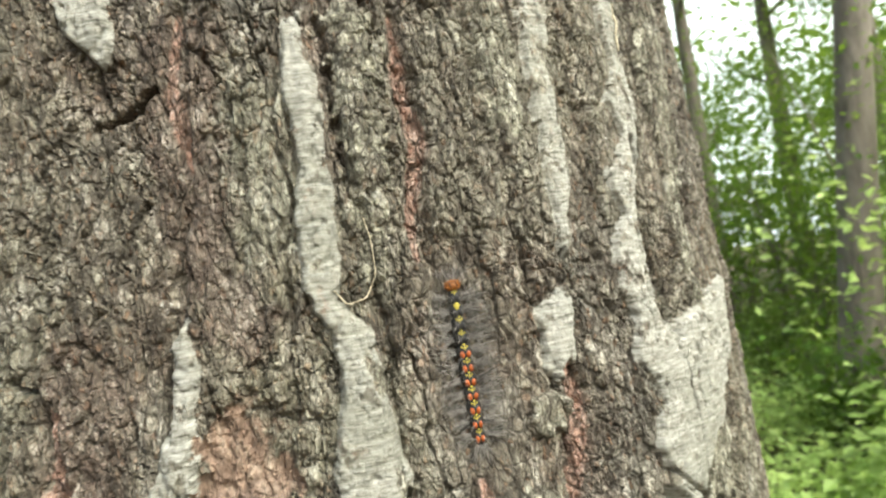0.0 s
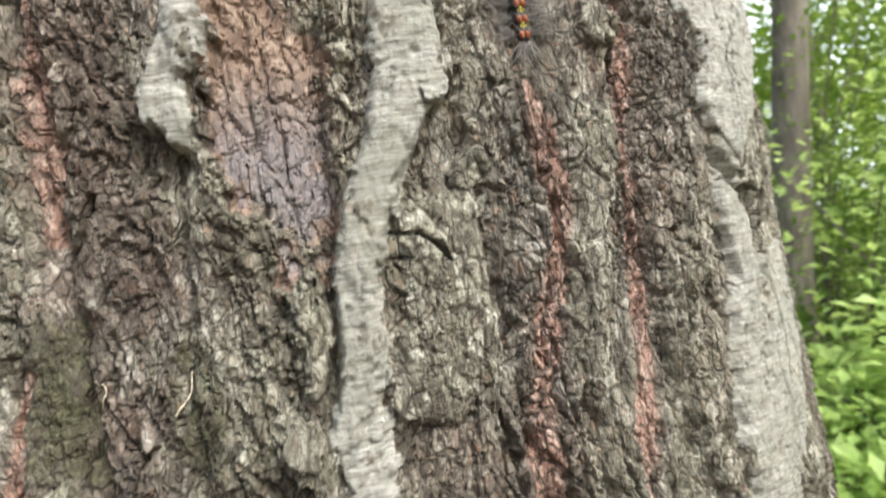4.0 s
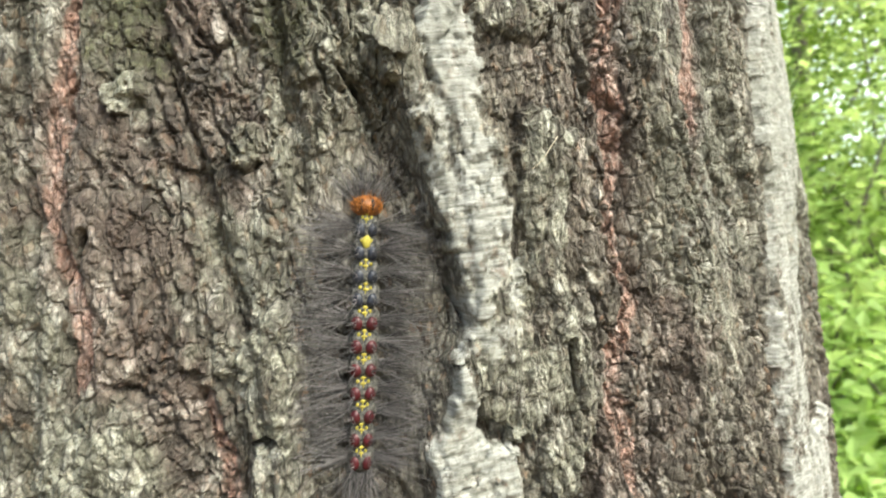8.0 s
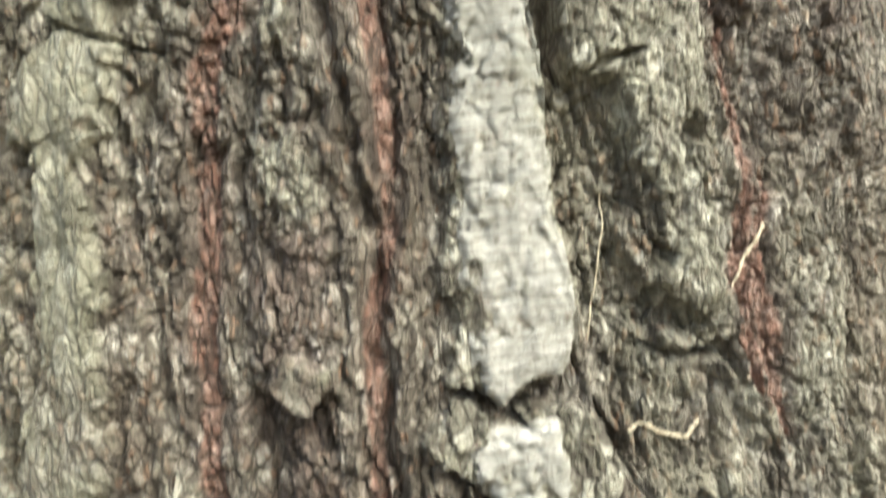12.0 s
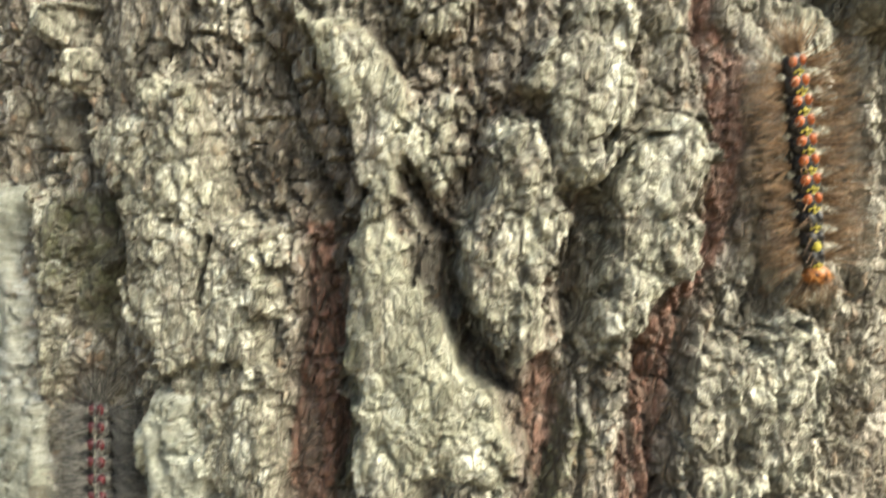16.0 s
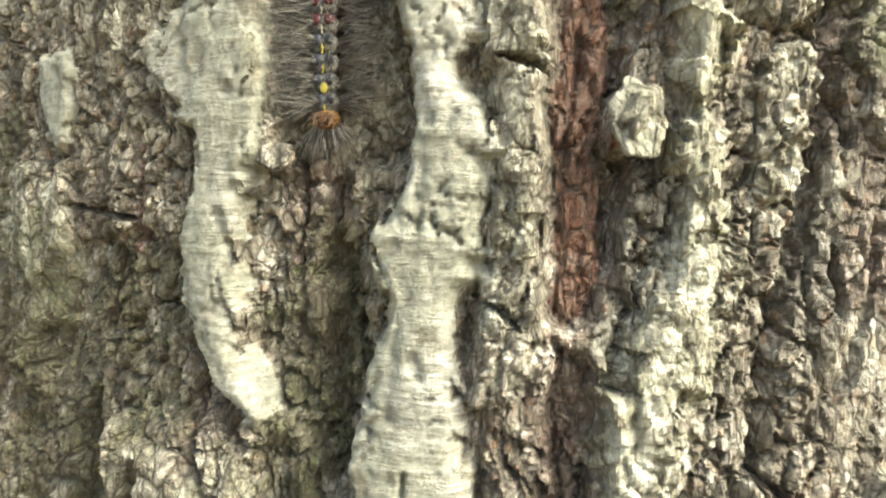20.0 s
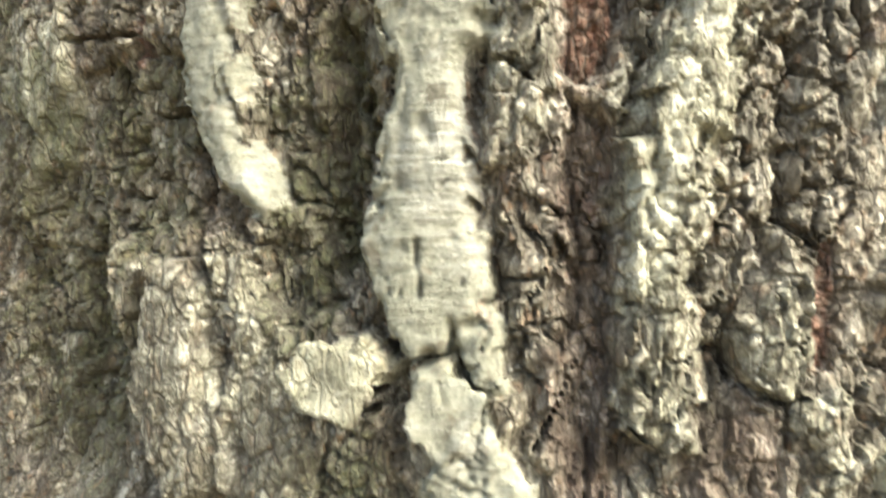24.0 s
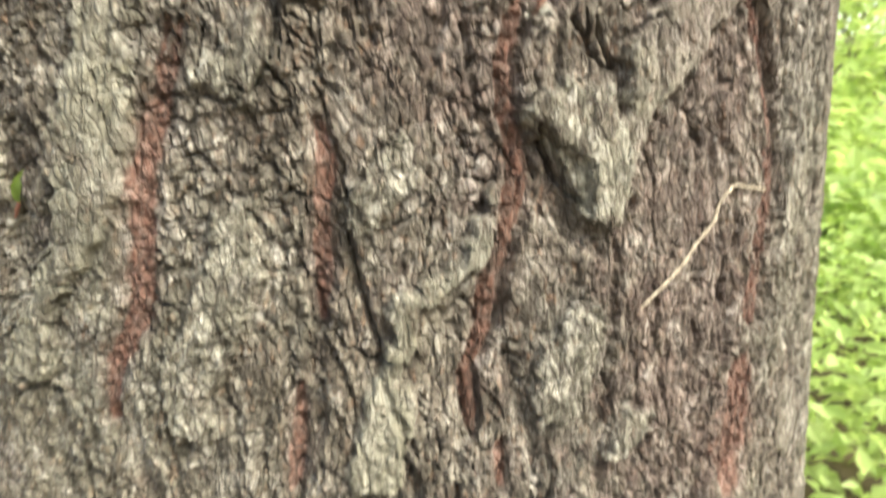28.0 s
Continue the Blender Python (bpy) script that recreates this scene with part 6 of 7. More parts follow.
height += calm * pale * (0.6 * (field(U / 10, Z / 18, 48) - 0.5) + 0.2 * np.floor(3 * field(U / 7, Z / 16, 99)) - 0.9 * step(0.07, 0.01, edge4) * step(0.5, 0.62, field(U / 8, Z / 8, 100)) + 0.25 * (field(U / 9, Z / 2.6, 45) - 0.5) + 0.25 * (field(U / 6, Z / 1.2, 46) - 0.5) - 0.6 * step(0.76, 0.84, field(U / 3, Z / 4, 49)))
height = height + up - down
chip_mask = (1 - 0.5 * crest) * np.clip(0.7 * step(0.6, 0.9, num2) * step(0.3, 0.6, num) + step(0.72, 0.92, num3) + 0.25 * step(1080, 930, Z) * step(0.42, 0.6, field(U / 9, Z / 22, 47)), 0, 1) * (1 - 0.9 * calm)
moss_mask = np.clip(step(0.35, 0.75, field(U / 40, Z / 70, 51)) * 0.5 + 0.12 * step(1100, 800, Z) + film, 0, 1)

# the four caterpillars: head and tail (u, z), the level of the bark under them
BEDS = (((122.6, 1411.7), (123.3, 1373.2), -1.5), ((51.6, 1272.4), (42.9, 1222.7), -6.0), ((-100.3, 815.2), (-102.4, 849.4), -3.2), ((11.6, 875.3), (5.4, 908.7), 1.2))
for (hu, hz), (tu, tz), level in BEDS:
    wide = 0.13 * math.hypot(hu - tu, hz - tz)
    win, q = stroke(((hu, hz + 3, wide), (tu, tz - 3, wide)), 3.4)
    k = step(2.4, 0.9, q + 0.5 * ragged[win])
    height[win] = height[win] * (1 - k) + (level + 0.5 * np.clip(height[win] - level, -3, 3)) * k


def bark_point(u, z, h=0.0):
    """A place on the bark: u and z in mm, h metres above the local surface."""
    i = np.clip(np.round((np.asarray(u) - U0) / CELL).astype(int), 0, NU - 1)
    j = np.clip(np.round((np.asarray(z) - Z0) / CELL).astype(int), 0, NZ - 1)
    r = girth(np.asarray(z) / 1000) + height[j, i] / 1000 + h + swell(np.asarray(u), np.asarray(z))
    return np.stack([r * np.sin(np.asarray(u) / 200), -r * np.cos(np.asarray(u) / 200), np.asarray(z) / 1000 + 0 * r], -1)


RR = girth(Z / 1000) + height / 1000 + swell(U, Z)
VX = np.stack([RR * np.sin(U / 200), -RR * np.cos(U / 200), Z / 1000], -1).reshape(-1, 3)
LAYERS = (("pale", pale), ("crest", crest), ("red", red), ("wound", wound), ("web", web), ("chip", chip_mask), ("moss", moss_mask), ("strip", strip), ("rust", rust), ("moss_shade", moss_shade))

tree = tagged(new("oak_tree"), "old oak trunk with deeply furrowed grey-brown bark and pale ridges", "tree trunk")


def trunk_piece(name, faces, label="", smooth=False):
    used, inv = np.unique(faces, return_inverse=True)
    me = mesh_from(name, VX[used], inv.reshape(faces.shape), BARK, smooth)
    for key, layer in LAYERS:
        me.attributes.new(key, "FLOAT", "POINT").data.foreach_set("value", layer.reshape(-1)[used].astype(np.float32))
    return child(name, me, tree, label)


jj, ii = np.meshgrid(np.arange(NZ - 1), np.arange(NU - 1), indexing="ij")
base = (jj * NU + ii).reshape(-1)
quads = np.stack([base, base + 1, base + NU + 1, base + NU], -1)
# full fineness only on the winding band of bark that lies open to view; coarser round it
BAND = ((430, -120, 195), (600, -120, 190), (640, -245, 190), (760, -245, 170), (800, -245, 120), (870, -245, 120), (900, -160, 135), (1000, -135, 160),
        (1040, -120, 235), (1200, -70, 280), (1300, -45, 285), (1440, -30, 305), (1560, -20, 310), (1640, -20, 310))
bz, bl, br = zip(*BAND)
inside = (U > np.interp(Z, bz, bl)) & (U < np.interp(Z, bz, br)) & (Z < 1575)
fine = inside[:-1, :-1].reshape(-1)
quads = quads[fine]
owner = piece[:-1, :-1].reshape(-1)[fine]
order = np.argsort(owner, kind="stable")
cuts = np.searchsorted(owner[order], np.arange(-1, len(names_of_pieces) + 1))
LABELS = {"bark_plate": "smooth pale grey strip of cork bark", "bark_ridge": "rough lichen-grey bark crest", "furrow": "rust-red inner bark in a crack", "wound": "orange-brown bare wound with grey web"}
trunk_piece("bark", quads[order[cuts[0]:cuts[1]]], "grey-brown corky bark broken into small chips")
for k, name in enumerate(names_of_pieces):
    sel = order[cuts[k + 1]:cuts[k + 2]]
    if len(sel) > 4:
        trunk_piece(name, quads[sel], LABELS[name], name == "bark_plate")

jc, ic = np.meshgrid(np.arange(0, NZ - 4, 4), np.arange(0, NU - 4, 4), indexing="ij")
keep = ~(inside[jc, ic] & inside[jc + 4, ic] & inside[jc, ic + 4] & inside[jc + 4, ic + 4])
cb = (jc * NU + ic)[keep]
trunk_piece("bark", np.stack([cb, cb + 4, cb + 4 * NU + 4, cb + 4 * NU], -1))

# the rest of the trunk: its back, its flared foot and its upper length
zz = np.concatenate([np.linspace(-0.1, 0.6, 40), np.linspace(0.65, 5.5, 120)])
aa = np.linspace(0, 2 * math.pi, 181)[:-1]
A2, Z2 = np.meshgrid(aa, zz)
r2 = girth(np.minimum(Z2, 1.9)) * np.where(Z2 > 1.9, 1 - 0.05 * (Z2 - 1.9), 1) - 0.012
r2 += 0.008 * (field(A2 * 14, Z2 * 9, 61) - 0.5) + np.maximum(0.35 - Z2, 0) * 0.25 * (0.5 + 0.5 * np.cos(A2 * 5 + 1)) ** 2
inner = (A2 - 2 * math.pi * (A2 > math.pi)) * 200
r2 += swell(inner, Z2 * 1000)
front = (inner > U0 + 4) & (inner < U1 - 4) & (Z2 > 0.44) & (Z2 < 1.63)
r2 = np.where(front, r2 - 0.008, r2 + 0.008)
n = len(aa)
v2 = np.stack([r2 * np.sin(A2), -r2 * np.cos(A2), Z2], -1).reshape(-1, 3)
j2, i2 = np.meshgrid(np.arange(len(zz) - 1), np.arange(n), indexing="ij")
f2 = np.stack([j2 * n + i2, j2 * n + (i2 + 1) % n, (j2 + 1) * n + (i2 + 1) % n, (j2 + 1) * n + i2], -1).reshape(-1, 4)
child("trunk", mesh_from("trunk", v2, f2, BARK), tree)


# ---------- the wood behind ----------
rng = np.random.RandomState(7)


def foliage(name, centres, spread, count, size, mat, parent, label=""):
    """Many small bent leaves strewn round clump centres, as one mesh."""
    centres = np.asarray(centres, float)
    k = rng.randint(0, len(centres), count)
    p = centres[k] + rng.normal(0, 1, (count, 3)) * np.asarray(spread)
    d = rng.normal(0, 1, (count, 3)) * (1, 1, 0.45)
    d /= np.linalg.norm(d, axis=1, keepdims=True)
    s = np.cross(d, rng.normal(0, 0.35, (count, 3)) + (0, 0, 1))
    s /= np.linalg.norm(s, axis=1, keepdims=True) + 1e-9
    nrm = np.cross(s, d)
    L = (size * rng.uniform(0.6, 1.3, count))[:, None]
    w, dip = 0.3 * L, 0.12 * L
    v = np.stack([p - d * L / 2, p + s * w - d * L * 0.05 + nrm * dip, p + d * L / 2, p - s * w - d * L * 0.05 + nrm * dip], 1)
    i = np.arange(count)[:, None] * 4
    f = np.concatenate([i + [0, 1, 2], i + [0, 2, 3]])
    return child(name, mesh_from(name, v.reshape(-1, 3), f, mat, False), parent, label)


def forest_tree(x, y, tall, thick, leaves, mat, low=1.0, wide=1.6, lean=0.0, size=0.09, label="slender woodland tree with grey bark and green leaves"):
    root = tagged(new("woodland_tree"), label, "tree", "trees in the wood")
    root.location = (x, y, 0)
    t = np.linspace(0, 1, 14)
    bend = 0.10 * np.sin(t * 5 + x * 3)
    line = np.stack([lean * t * tall + bend * thick, bend * 0.3, -0.1 + t * tall], 1)
    radii = thick * (1 - 0.75 * t) * (1 + 0.5 * np.exp(-t * 30)) + 0.004
    child("trunk", tube_mesh("trunk", line, radii, WOOD_FAR, 14), root)
    tips = []
    for b in range(9):
        h = low + (tall - low) * (b + 0.5) / 9
        a = rng.uniform(0, 6.28)
        reach = wide * rng.uniform(0.6, 1.1) * (1 - 0.5 * b / 9)
        s = np.linspace(0, 1, 7)[:, None]
        start = np.array([np.interp(h, line[:, 2], line[:, 0]), np.interp(h, line[:, 2], line[:, 1]), h])
        way = np.array([math.cos(a), math.sin(a), 0.35])
        pts = start + s * way * reach + s * s * np.array([0, 0, 0.15 * reach])
        child("limb", tube_mesh("limb", pts, thick * 0.28 * (1 - 0.85 * s[:, 0]) + 0.003, WOOD_FAR, 6), root)
        tips += [pts[3], pts[4], pts[5], pts[6]]
    foliage("crown", tips, (0.22 * wide, 0.22 * wide, 0.13 * wide), leaves, size, mat, root)
    return root


def at(az, dist):
    """Plan place at a bearing clockwise from +y and a distance."""
    return dist * math.sin(radians(az)), dist * math.cos(radians(az))


# the grey stem close behind, and bare-stemmed trees
forest_tree(1.40, 4.42, 9.0, 0.135, 5000, LEAF_SHADED, 3.6, 2.2, 0.12, label="straight grey tree trunk standing close behind the oak")
# darker leaf colour paints the shaded bearings, overbright leaves the sunlit ones
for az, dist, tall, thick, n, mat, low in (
        (8, 8.5, 9, 0.12, 7000, LEAF_SHADED, 1.2), (14, 10.5, 10, 0.15, 8000, LEAF_SHADED, 1.0), (21, 9, 9, 0.10, 7000, LEAF_SHADED, 0.8),
        (27, 11, 10, 0.14, 8000, LEAF_SUNLIT, 0.8), (34, 9.5, 9, 0.11, 8000, LEAF_SUNLIT, 0.7), (42, 10, 9, 0.12, 7000, LEAF_SUNLIT, 0.7),
        (3, 12, 11, 0.16, 6000, LEAF_SHADED, 1.5), (50, 12, 10, 0.14, 6000, LEAF_SUNLIT, 1.0), (-30, 9, 9, 0.13, 5000, LEAF_SUNLIT, 0.8),
        (-42, 8, 9, 0.12, 6000, LEAF_SUNLIT, 0.8), (-55, 10, 10, 0.14, 5000, LEAF_SHADED, 1.0), (-18, 11, 10, 0.14, 5000, LEAF_SHADED, 1.0)):
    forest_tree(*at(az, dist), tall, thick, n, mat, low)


def shrub(x, y, tall, leaves, mat, size, label="leafy green sapling in the undergrowth"):
    root = tagged(new("sapling"), label, "shrub", "saplings in the undergrowth")
    root.location = (x, y, 0)
    tips = []
    for b in range(6):
        a, r = rng.uniform(0, 6.28), tall * rng.uniform(0.15, 0.4)
        s = np.linspace(0, 1, 8)[:, None]
        pts = s * np.array([math.cos(a) * r, math.sin(a) * r, tall * rng.uniform(0.6, 1.0)]) + np.array([0, 0, -0.05])
        pts[:, :2] *= s
        child("stem", tube_mesh("stem", pts, 0.012 * (1 - 0.8 * s[:, 0]) + 0.002, WOOD_FAR, 6), root)
        tips += [pts[3], pts[5], pts[6], pts[7]]
    foliage("leaves", tips, (0.16 * tall, 0.16 * tall, 0.14 * tall), leaves, size, mat, root)


# saplings likewise: shade and sunshine painted by the choice of leaf colour
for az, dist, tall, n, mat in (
        (24, 3.6, 1.5, 900, LEAF_SHADED), (30, 3.2, 1.6, 1100, LEAF_SUNLIT), (36, 3.4, 1.5, 1100, LEAF_SUNLIT), (33, 5.2, 2.6, 2200, LEAF_SUNLIT),
        (27, 5.6, 2.4, 2000, LEAF_SUNLIT), (40, 4.6, 2.2, 1800, LEAF_SUNLIT), (20.5, 5.2, 3.4, 2600, LEAF_SHADED), (21, 6.2, 1.6, 1400, LEAF_SHADED), (15, 6.8, 2.2, 1800, LEAF_SHADED),
        (12, 5.6, 0.9, 800, LEAF_SHADED), (17.5, 3.9, 0.75, 600, LEAF_SHADED), (13, 7.5, 3.2, 2600, LEAF_SHADED), (17, 8, 3.6, 3000, LEAF_SHADED), (10, 8.5, 3.4, 2600, LEAF_SHADED), (20, 7.4, 3.0, 2400, LEAF_SHADED), (45, 6, 2.2, 1500, LEAF_SUNLIT), (9, 7.2, 1.8, 1300, LEAF_SHADED),
        (26, 2.2, 0.55, 500, LEAF_SUNLIT), (32, 1.9, 0.45, 500, LEAF_SUNLIT), (38, 2.3, 0.6, 600, LEAF_SUNLIT), (35, 2.8, 0.8, 700, LEAF_SUNLIT), (29, 2.7, 0.9, 700, LEAF_SUNLIT), (43, 3.0, 0.9, 700, LEAF_SUNLIT), (24, 3.0, 0.6, 500, LEAF_SUNLIT), (20, 2.9, 0.45, 400, LEAF_SUNLIT),
        (-38, 4.5, 2.2, 1800, LEAF_SUNLIT), (-46, 5.5, 2.4, 1800, LEAF_SUNLIT), (-33, 6.5, 2.4, 1800, LEAF_SUNLIT)):
    shrub(*at(az, dist), tall, int(n * (1.7 if mat is LEAF_SHADED else 1.2)), mat, 0.055 if mat is LEAF_SHADED else 0.075)

# thick wood far off, all round
far_wood = tagged(new("far_wood"), "dense green wall of leaves deep in the wood", "foliage", kind="stuff")
az = rng.uniform(-75, 75, 420)
dd = rng.uniform(13, 20, 420)
cl = np.stack([dd * np.sin(np.radians(az)), dd * np.cos(np.radians(az)), rng.uniform(0.2, 6.5, 420)], 1)
# far leaves take the dim colour, as if deep in shade
foliage("leaves", cl, (0.7, 0.7, 0.5), 34000, 0.30, LEAF_SHADED, far_wood)

# low herbs and seedlings over the forest floor
herbs = tagged(new("undergrowth"), "low bright green herbs and seedlings on the forest floor", "plants", kind="stuff")
az = rng.uniform(4, 56, 900)
dd = 1.5 + 9 * rng.rand(900) ** 1.4
cl = np.stack([dd * np.sin(np.radians(az)), dd * np.cos(np.radians(az)), 0.05 + 0.28 * rng.rand(900)], 1)
near = np.stack([0.42 + 0.9 * rng.rand(260), 0.1 + 1.5 * rng.rand(260), 0.05 + 0.14 * rng.rand(260)], 1)
foliage("leaves", near, (0.05, 0.05, 0.04), 9000, 0.032, LEAF_SUNLIT, herbs)
foliage("leaves", cl, (0.16, 0.16, 0.07), 40000, 0.055, LEAF_SUNLIT, herbs)

# forest floor out to the horizon
gx = np.concatenate([-np.geomspace(400, 3, 30), np.linspace(-2.8, 2.8, 29), np.geomspace(3, 400, 30)])
GX, GY = np.meshgrid(gx, gx)
GZ = 0.10 * (field(GX / 1.7 + 300, GY / 1.7 + 300, 71) - 0.5) + 0.03 * (field(GX / 0.4 + 300, GY / 0.4 + 300, 72) - 0.5)
n = len(gx)
j, i = np.meshgrid(np.arange(n - 1), np.arange(n - 1), indexing="ij")
b = (j * n + i).reshape(-1)
ground = new("ground", mesh_from("ground", np.stack([GX, GY, GZ], -1).reshape(-1, 3), np.stack([b, b + 1, b + n + 1, b + n], -1), LITTER))
tagged(ground, "brown forest floor covered with leaf litter", "ground", kind="structure")

# hazy bright sky behind the wood
def glow_material():
    m = bpy.data.materials.new("hazy_sky")
    m.use_nodes = True
    nt = m.node_tree
    nt.nodes.clear()
    em, out = nt.nodes.new("ShaderNodeEmission"), nt.nodes.new("ShaderNodeOutputMaterial")
    em.inputs["Color"].default_value, em.inputs["Strength"].default_value = (0.94, 0.97, 1.0, 1), 1.6
    nt.links.new(em.outputs[0], out.inputs["Surface"])
    return m


a = np.radians(np.linspace(-85, 85, 35))
ring = [np.stack([55 * np.sin(a), 55 * np.cos(a), np.full(35, h)], 1) for h in (-1.0, 34.0)]
i = np.arange(34)
tagged(new("backdrop", mesh_from("backdrop", np.concatenate(ring), np.stack([i, i + 1, i + 36, i + 35], -1), glow_material())), "bright hazy white sky beyond the wood", "sky", kind="structure")


# ---------- caterpillars ----------
def body_material(name, dark, light, scale):
    m = Nodes(name)
    v = m.noise(m.scaled(1, 1, 1), scale, 5, 0.75)
    return m.done(m.ramp(v, (0.44, dark), (0.62, light)), 0.5, m.bump(v, 0.0003, 0.6), 0.4)


RED_KNOB = plain("crimson_knob", (0.030, 0.004, 0.006), (0.085, 0.008, 0.012), 1500, 0.4)
ORANGE_KNOB = plain("orange_knob", (0.22, 0.045, 0.010), (0.40, 0.095, 0.015), 1500, 0.4)
BLUE_KNOB = plain("slate_knob", (0.014, 0.016, 0.024), (0.035, 0.038, 0.052), 1500, 0.4)
YELLOW = plain("yellow_mark", (0.28, 0.23, 0.03), (0.50, 0.43, 0.06), 1600, 0.55)
HEAD_ORANGE = plain("orange_head", (0.085, 0.030, 0.010), (0.36, 0.13, 0.025), 900, 0.45)
CREAM = plain("cream_mark", (0.16, 0.15, 0.12), (0.34, 0.32, 0.25), 1600, 0.55)
HEAD_BROWN = plain("brown_head", (0.035, 0.018, 0.009), (0.19, 0.085, 0.022), 900, 0.5)
BLACK = plain("black_mark", (0.008, 0.008, 0.009), (0.03, 0.028, 0.028), 900, 0.5)


def ball(bm, c, r, seg=10, rings=7):
    """A rounded lump with radii r at c."""
    m = Matrix.Translation(c) @ Matrix.Diagonal((*r, 1))
    bmesh.ops.create_uvsphere(bm, u_segments=seg, v_segments=rings, radius=1.0, matrix=m)


def hairs(name, roots, ways, lengths, thick, mat, parent, label, droop=0.4):
    """Fine tapered bristles as one mesh."""
    roots, ways = np.asarray(roots), np.asarray(ways)
    ways = ways / np.linalg.norm(ways, axis=1, keepdims=True)
    L = np.asarray(lengths)[:, None]
    side = np.cross(ways, rng.normal(0, 1, ways.shape))
    side /= np.linalg.norm(side, axis=1, keepdims=True)
    third = np.cross(ways, side)
    bendv = rng.normal(0, 0.12, ways.shape) + np.array([0, 0, -droop])
    rows = []
    for s, w in ((0.0, 1.0), (0.4, 0.85), (0.75, 0.6), (1.0, 0.15)):
        c = roots + ways * L * s + bendv * L * s * s * 0.5
        for a in (0, 2.094, 4.189):
            rows.append(c + thick * w * (math.cos(a) * side + math.sin(a) * third))
    v = np.stack(rows, 1)
    i = np.arange(len(roots))[:, None] * 12
    f = np.concatenate([i + [r * 3 + a, r * 3 + (a + 1) % 3, r * 3 + 3 + (a + 1) % 3, r * 3 + 3 + a] for r in range(3) for a in range(3)])
    return child(name, mesh_from(name, v.reshape(-1, 3), f, mat), parent, label)


def caterpillar(bed, radius, skin, knobs, hair_mat, tip_mat, label, reach, density, marks=1.0, head_hair=None, face=None, yellow=11, knob=1.0, lean=0.0):
    (hu, hz), (tu, tz), level = bed
    root = tagged(new("caterpillar"), label, "caterpillar", "caterpillars on the bark")

    def place(u, z):
        r = girth(z / 1000) + level / 1000
        return Vector((r * math.sin(u / 200), -r * math.cos(u / 200), z / 1000))

    a, b = place(tu, tz), place(hu, hz)
    x = (b - a).normalized()
    out = Vector((math.sin((hu + tu) / 400 - lean), -math.cos((hu + tu) / 400 - lean), 0))
    y = out.cross(x).normalized()
    zax = x.cross(y).normalized()
    rot = Matrix((x, y, zax)).transposed().to_4x4()
    r, n = radius, 11
    L = (b - a).length - 1.1 * r
    root.matrix_world = Matrix.Translation((a + b) / 2 - x * 0.55 * r) @ rot
    seg = L / n
    lat_roots, lat_ways, lat_len, dor_roots, dor_ways, dor_len = [], [], [], [], [], []
    for k in range(n):
        cx = -L / 2 + seg * (k + 0.5)
        wr = r * (0.82 + 0.22 * math.sin(math.pi * (k + 0.7) / (n + 0.4)))
        bm = bmesh.new()
        ball(bm, (cx, 0, wr * 0.8), (seg * 0.72, wr, wr * 0.85), 20, 12)
        ball(bm, (cx, wr * 0.72, wr * 0.55), (seg * 0.4, wr * 0.38, wr * 0.38), 10, 7)
        ball(bm, (cx, -wr * 0.72, wr * 0.55), (seg * 0.4, wr * 0.38, wr * 0.38), 10, 7)
        part("body_segment", bm, skin, root)
        topz = wr * 1.62
        for s in (-1, 1):
            bm = bmesh.new()
            ball(bm, (cx - seg * 0.18, s * wr * 0.42 * knob, topz * 0.90), (seg * 0.30 * knob, wr * 0.37 * knob, wr * 0.30), 12, 8)
            part("knob", bm, knobs[k], root)
        bm = bmesh.new()
        for dx, ww in ((0.16, 0.05), (0.28, 0.13 * marks), (0.40, 0.05), (0.52, 0.11 * marks)):
            ball(bm, (cx + seg * dx, rng.uniform(-0.04, 0.04) * wr, topz * 1.0), (seg * 0.07, wr * ww, wr * 0.08), 8, 5)
        if marks > 1.5:
            for s in (-1, 1):
                ball(bm, (cx + seg * 0.36, s * wr * 0.34, topz * 0.95), (seg * 0.09, wr * 0.12, wr * 0.07), 8, 5)
        if k == n - 2:
            ball(bm, (cx + seg * 0.3, 0, topz * 1.0), (seg * 0.30, wr * 0.34, wr * 0.12), 8, 5)
        part("dorsal_mark", bm, YELLOW if k >= n - yellow else CREAM, root)
        for s in (-1, 1):
            m = density
            lat_roots += [(cx + rng.normal(0, seg * 0.12), s * wr * 0.9, wr * rng.uniform(0.4, 0.8)) for _ in range(m)]
            lat_ways += [(rng.normal(0, 0.33), s, rng.uniform(0.05, 0.85)) for _ in range(m)]
            lat_len += list(reach * rng.uniform(0.35, 1.05, m))
            d = density // 9
            dor_roots += [(cx - seg * 0.18 + rng.normal(0, seg * 0.1), s * wr * 0.45, topz) for _ in range(d)]
            dor_ways += [(rng.normal(0, 0.5), s * rng.uniform(0.2, 1.4), 1) for _ in range(d)]
            dor_len += list(reach * rng.uniform(0.2, 0.55, d))
    head = bmesh.new()
    hr = r * 1.0
    ball(head, (L / 2 + hr * 0.55, 0, hr * 0.85), (hr * 0.75, hr * 1.08, hr * 0.9), 18, 12)
    head_ob = part("head", head, face or HEAD_ORANGE, root, "orange-brown hairy head")
    for s in (-1, 1):
        bm = bmesh.new()
        ball(bm, (L / 2 + hr * 0.62, s * hr * 0.36, hr * 1.62), (hr * 0.42, hr * 0.13, hr * 0.10), 8, 6)
        part("face_stripe", bm, BLACK, head_ob)
    hairs("side_hair", lat_roots, lat_ways, lat_len, 0.00006, hair_mat, root, "long fine spreading bristles")
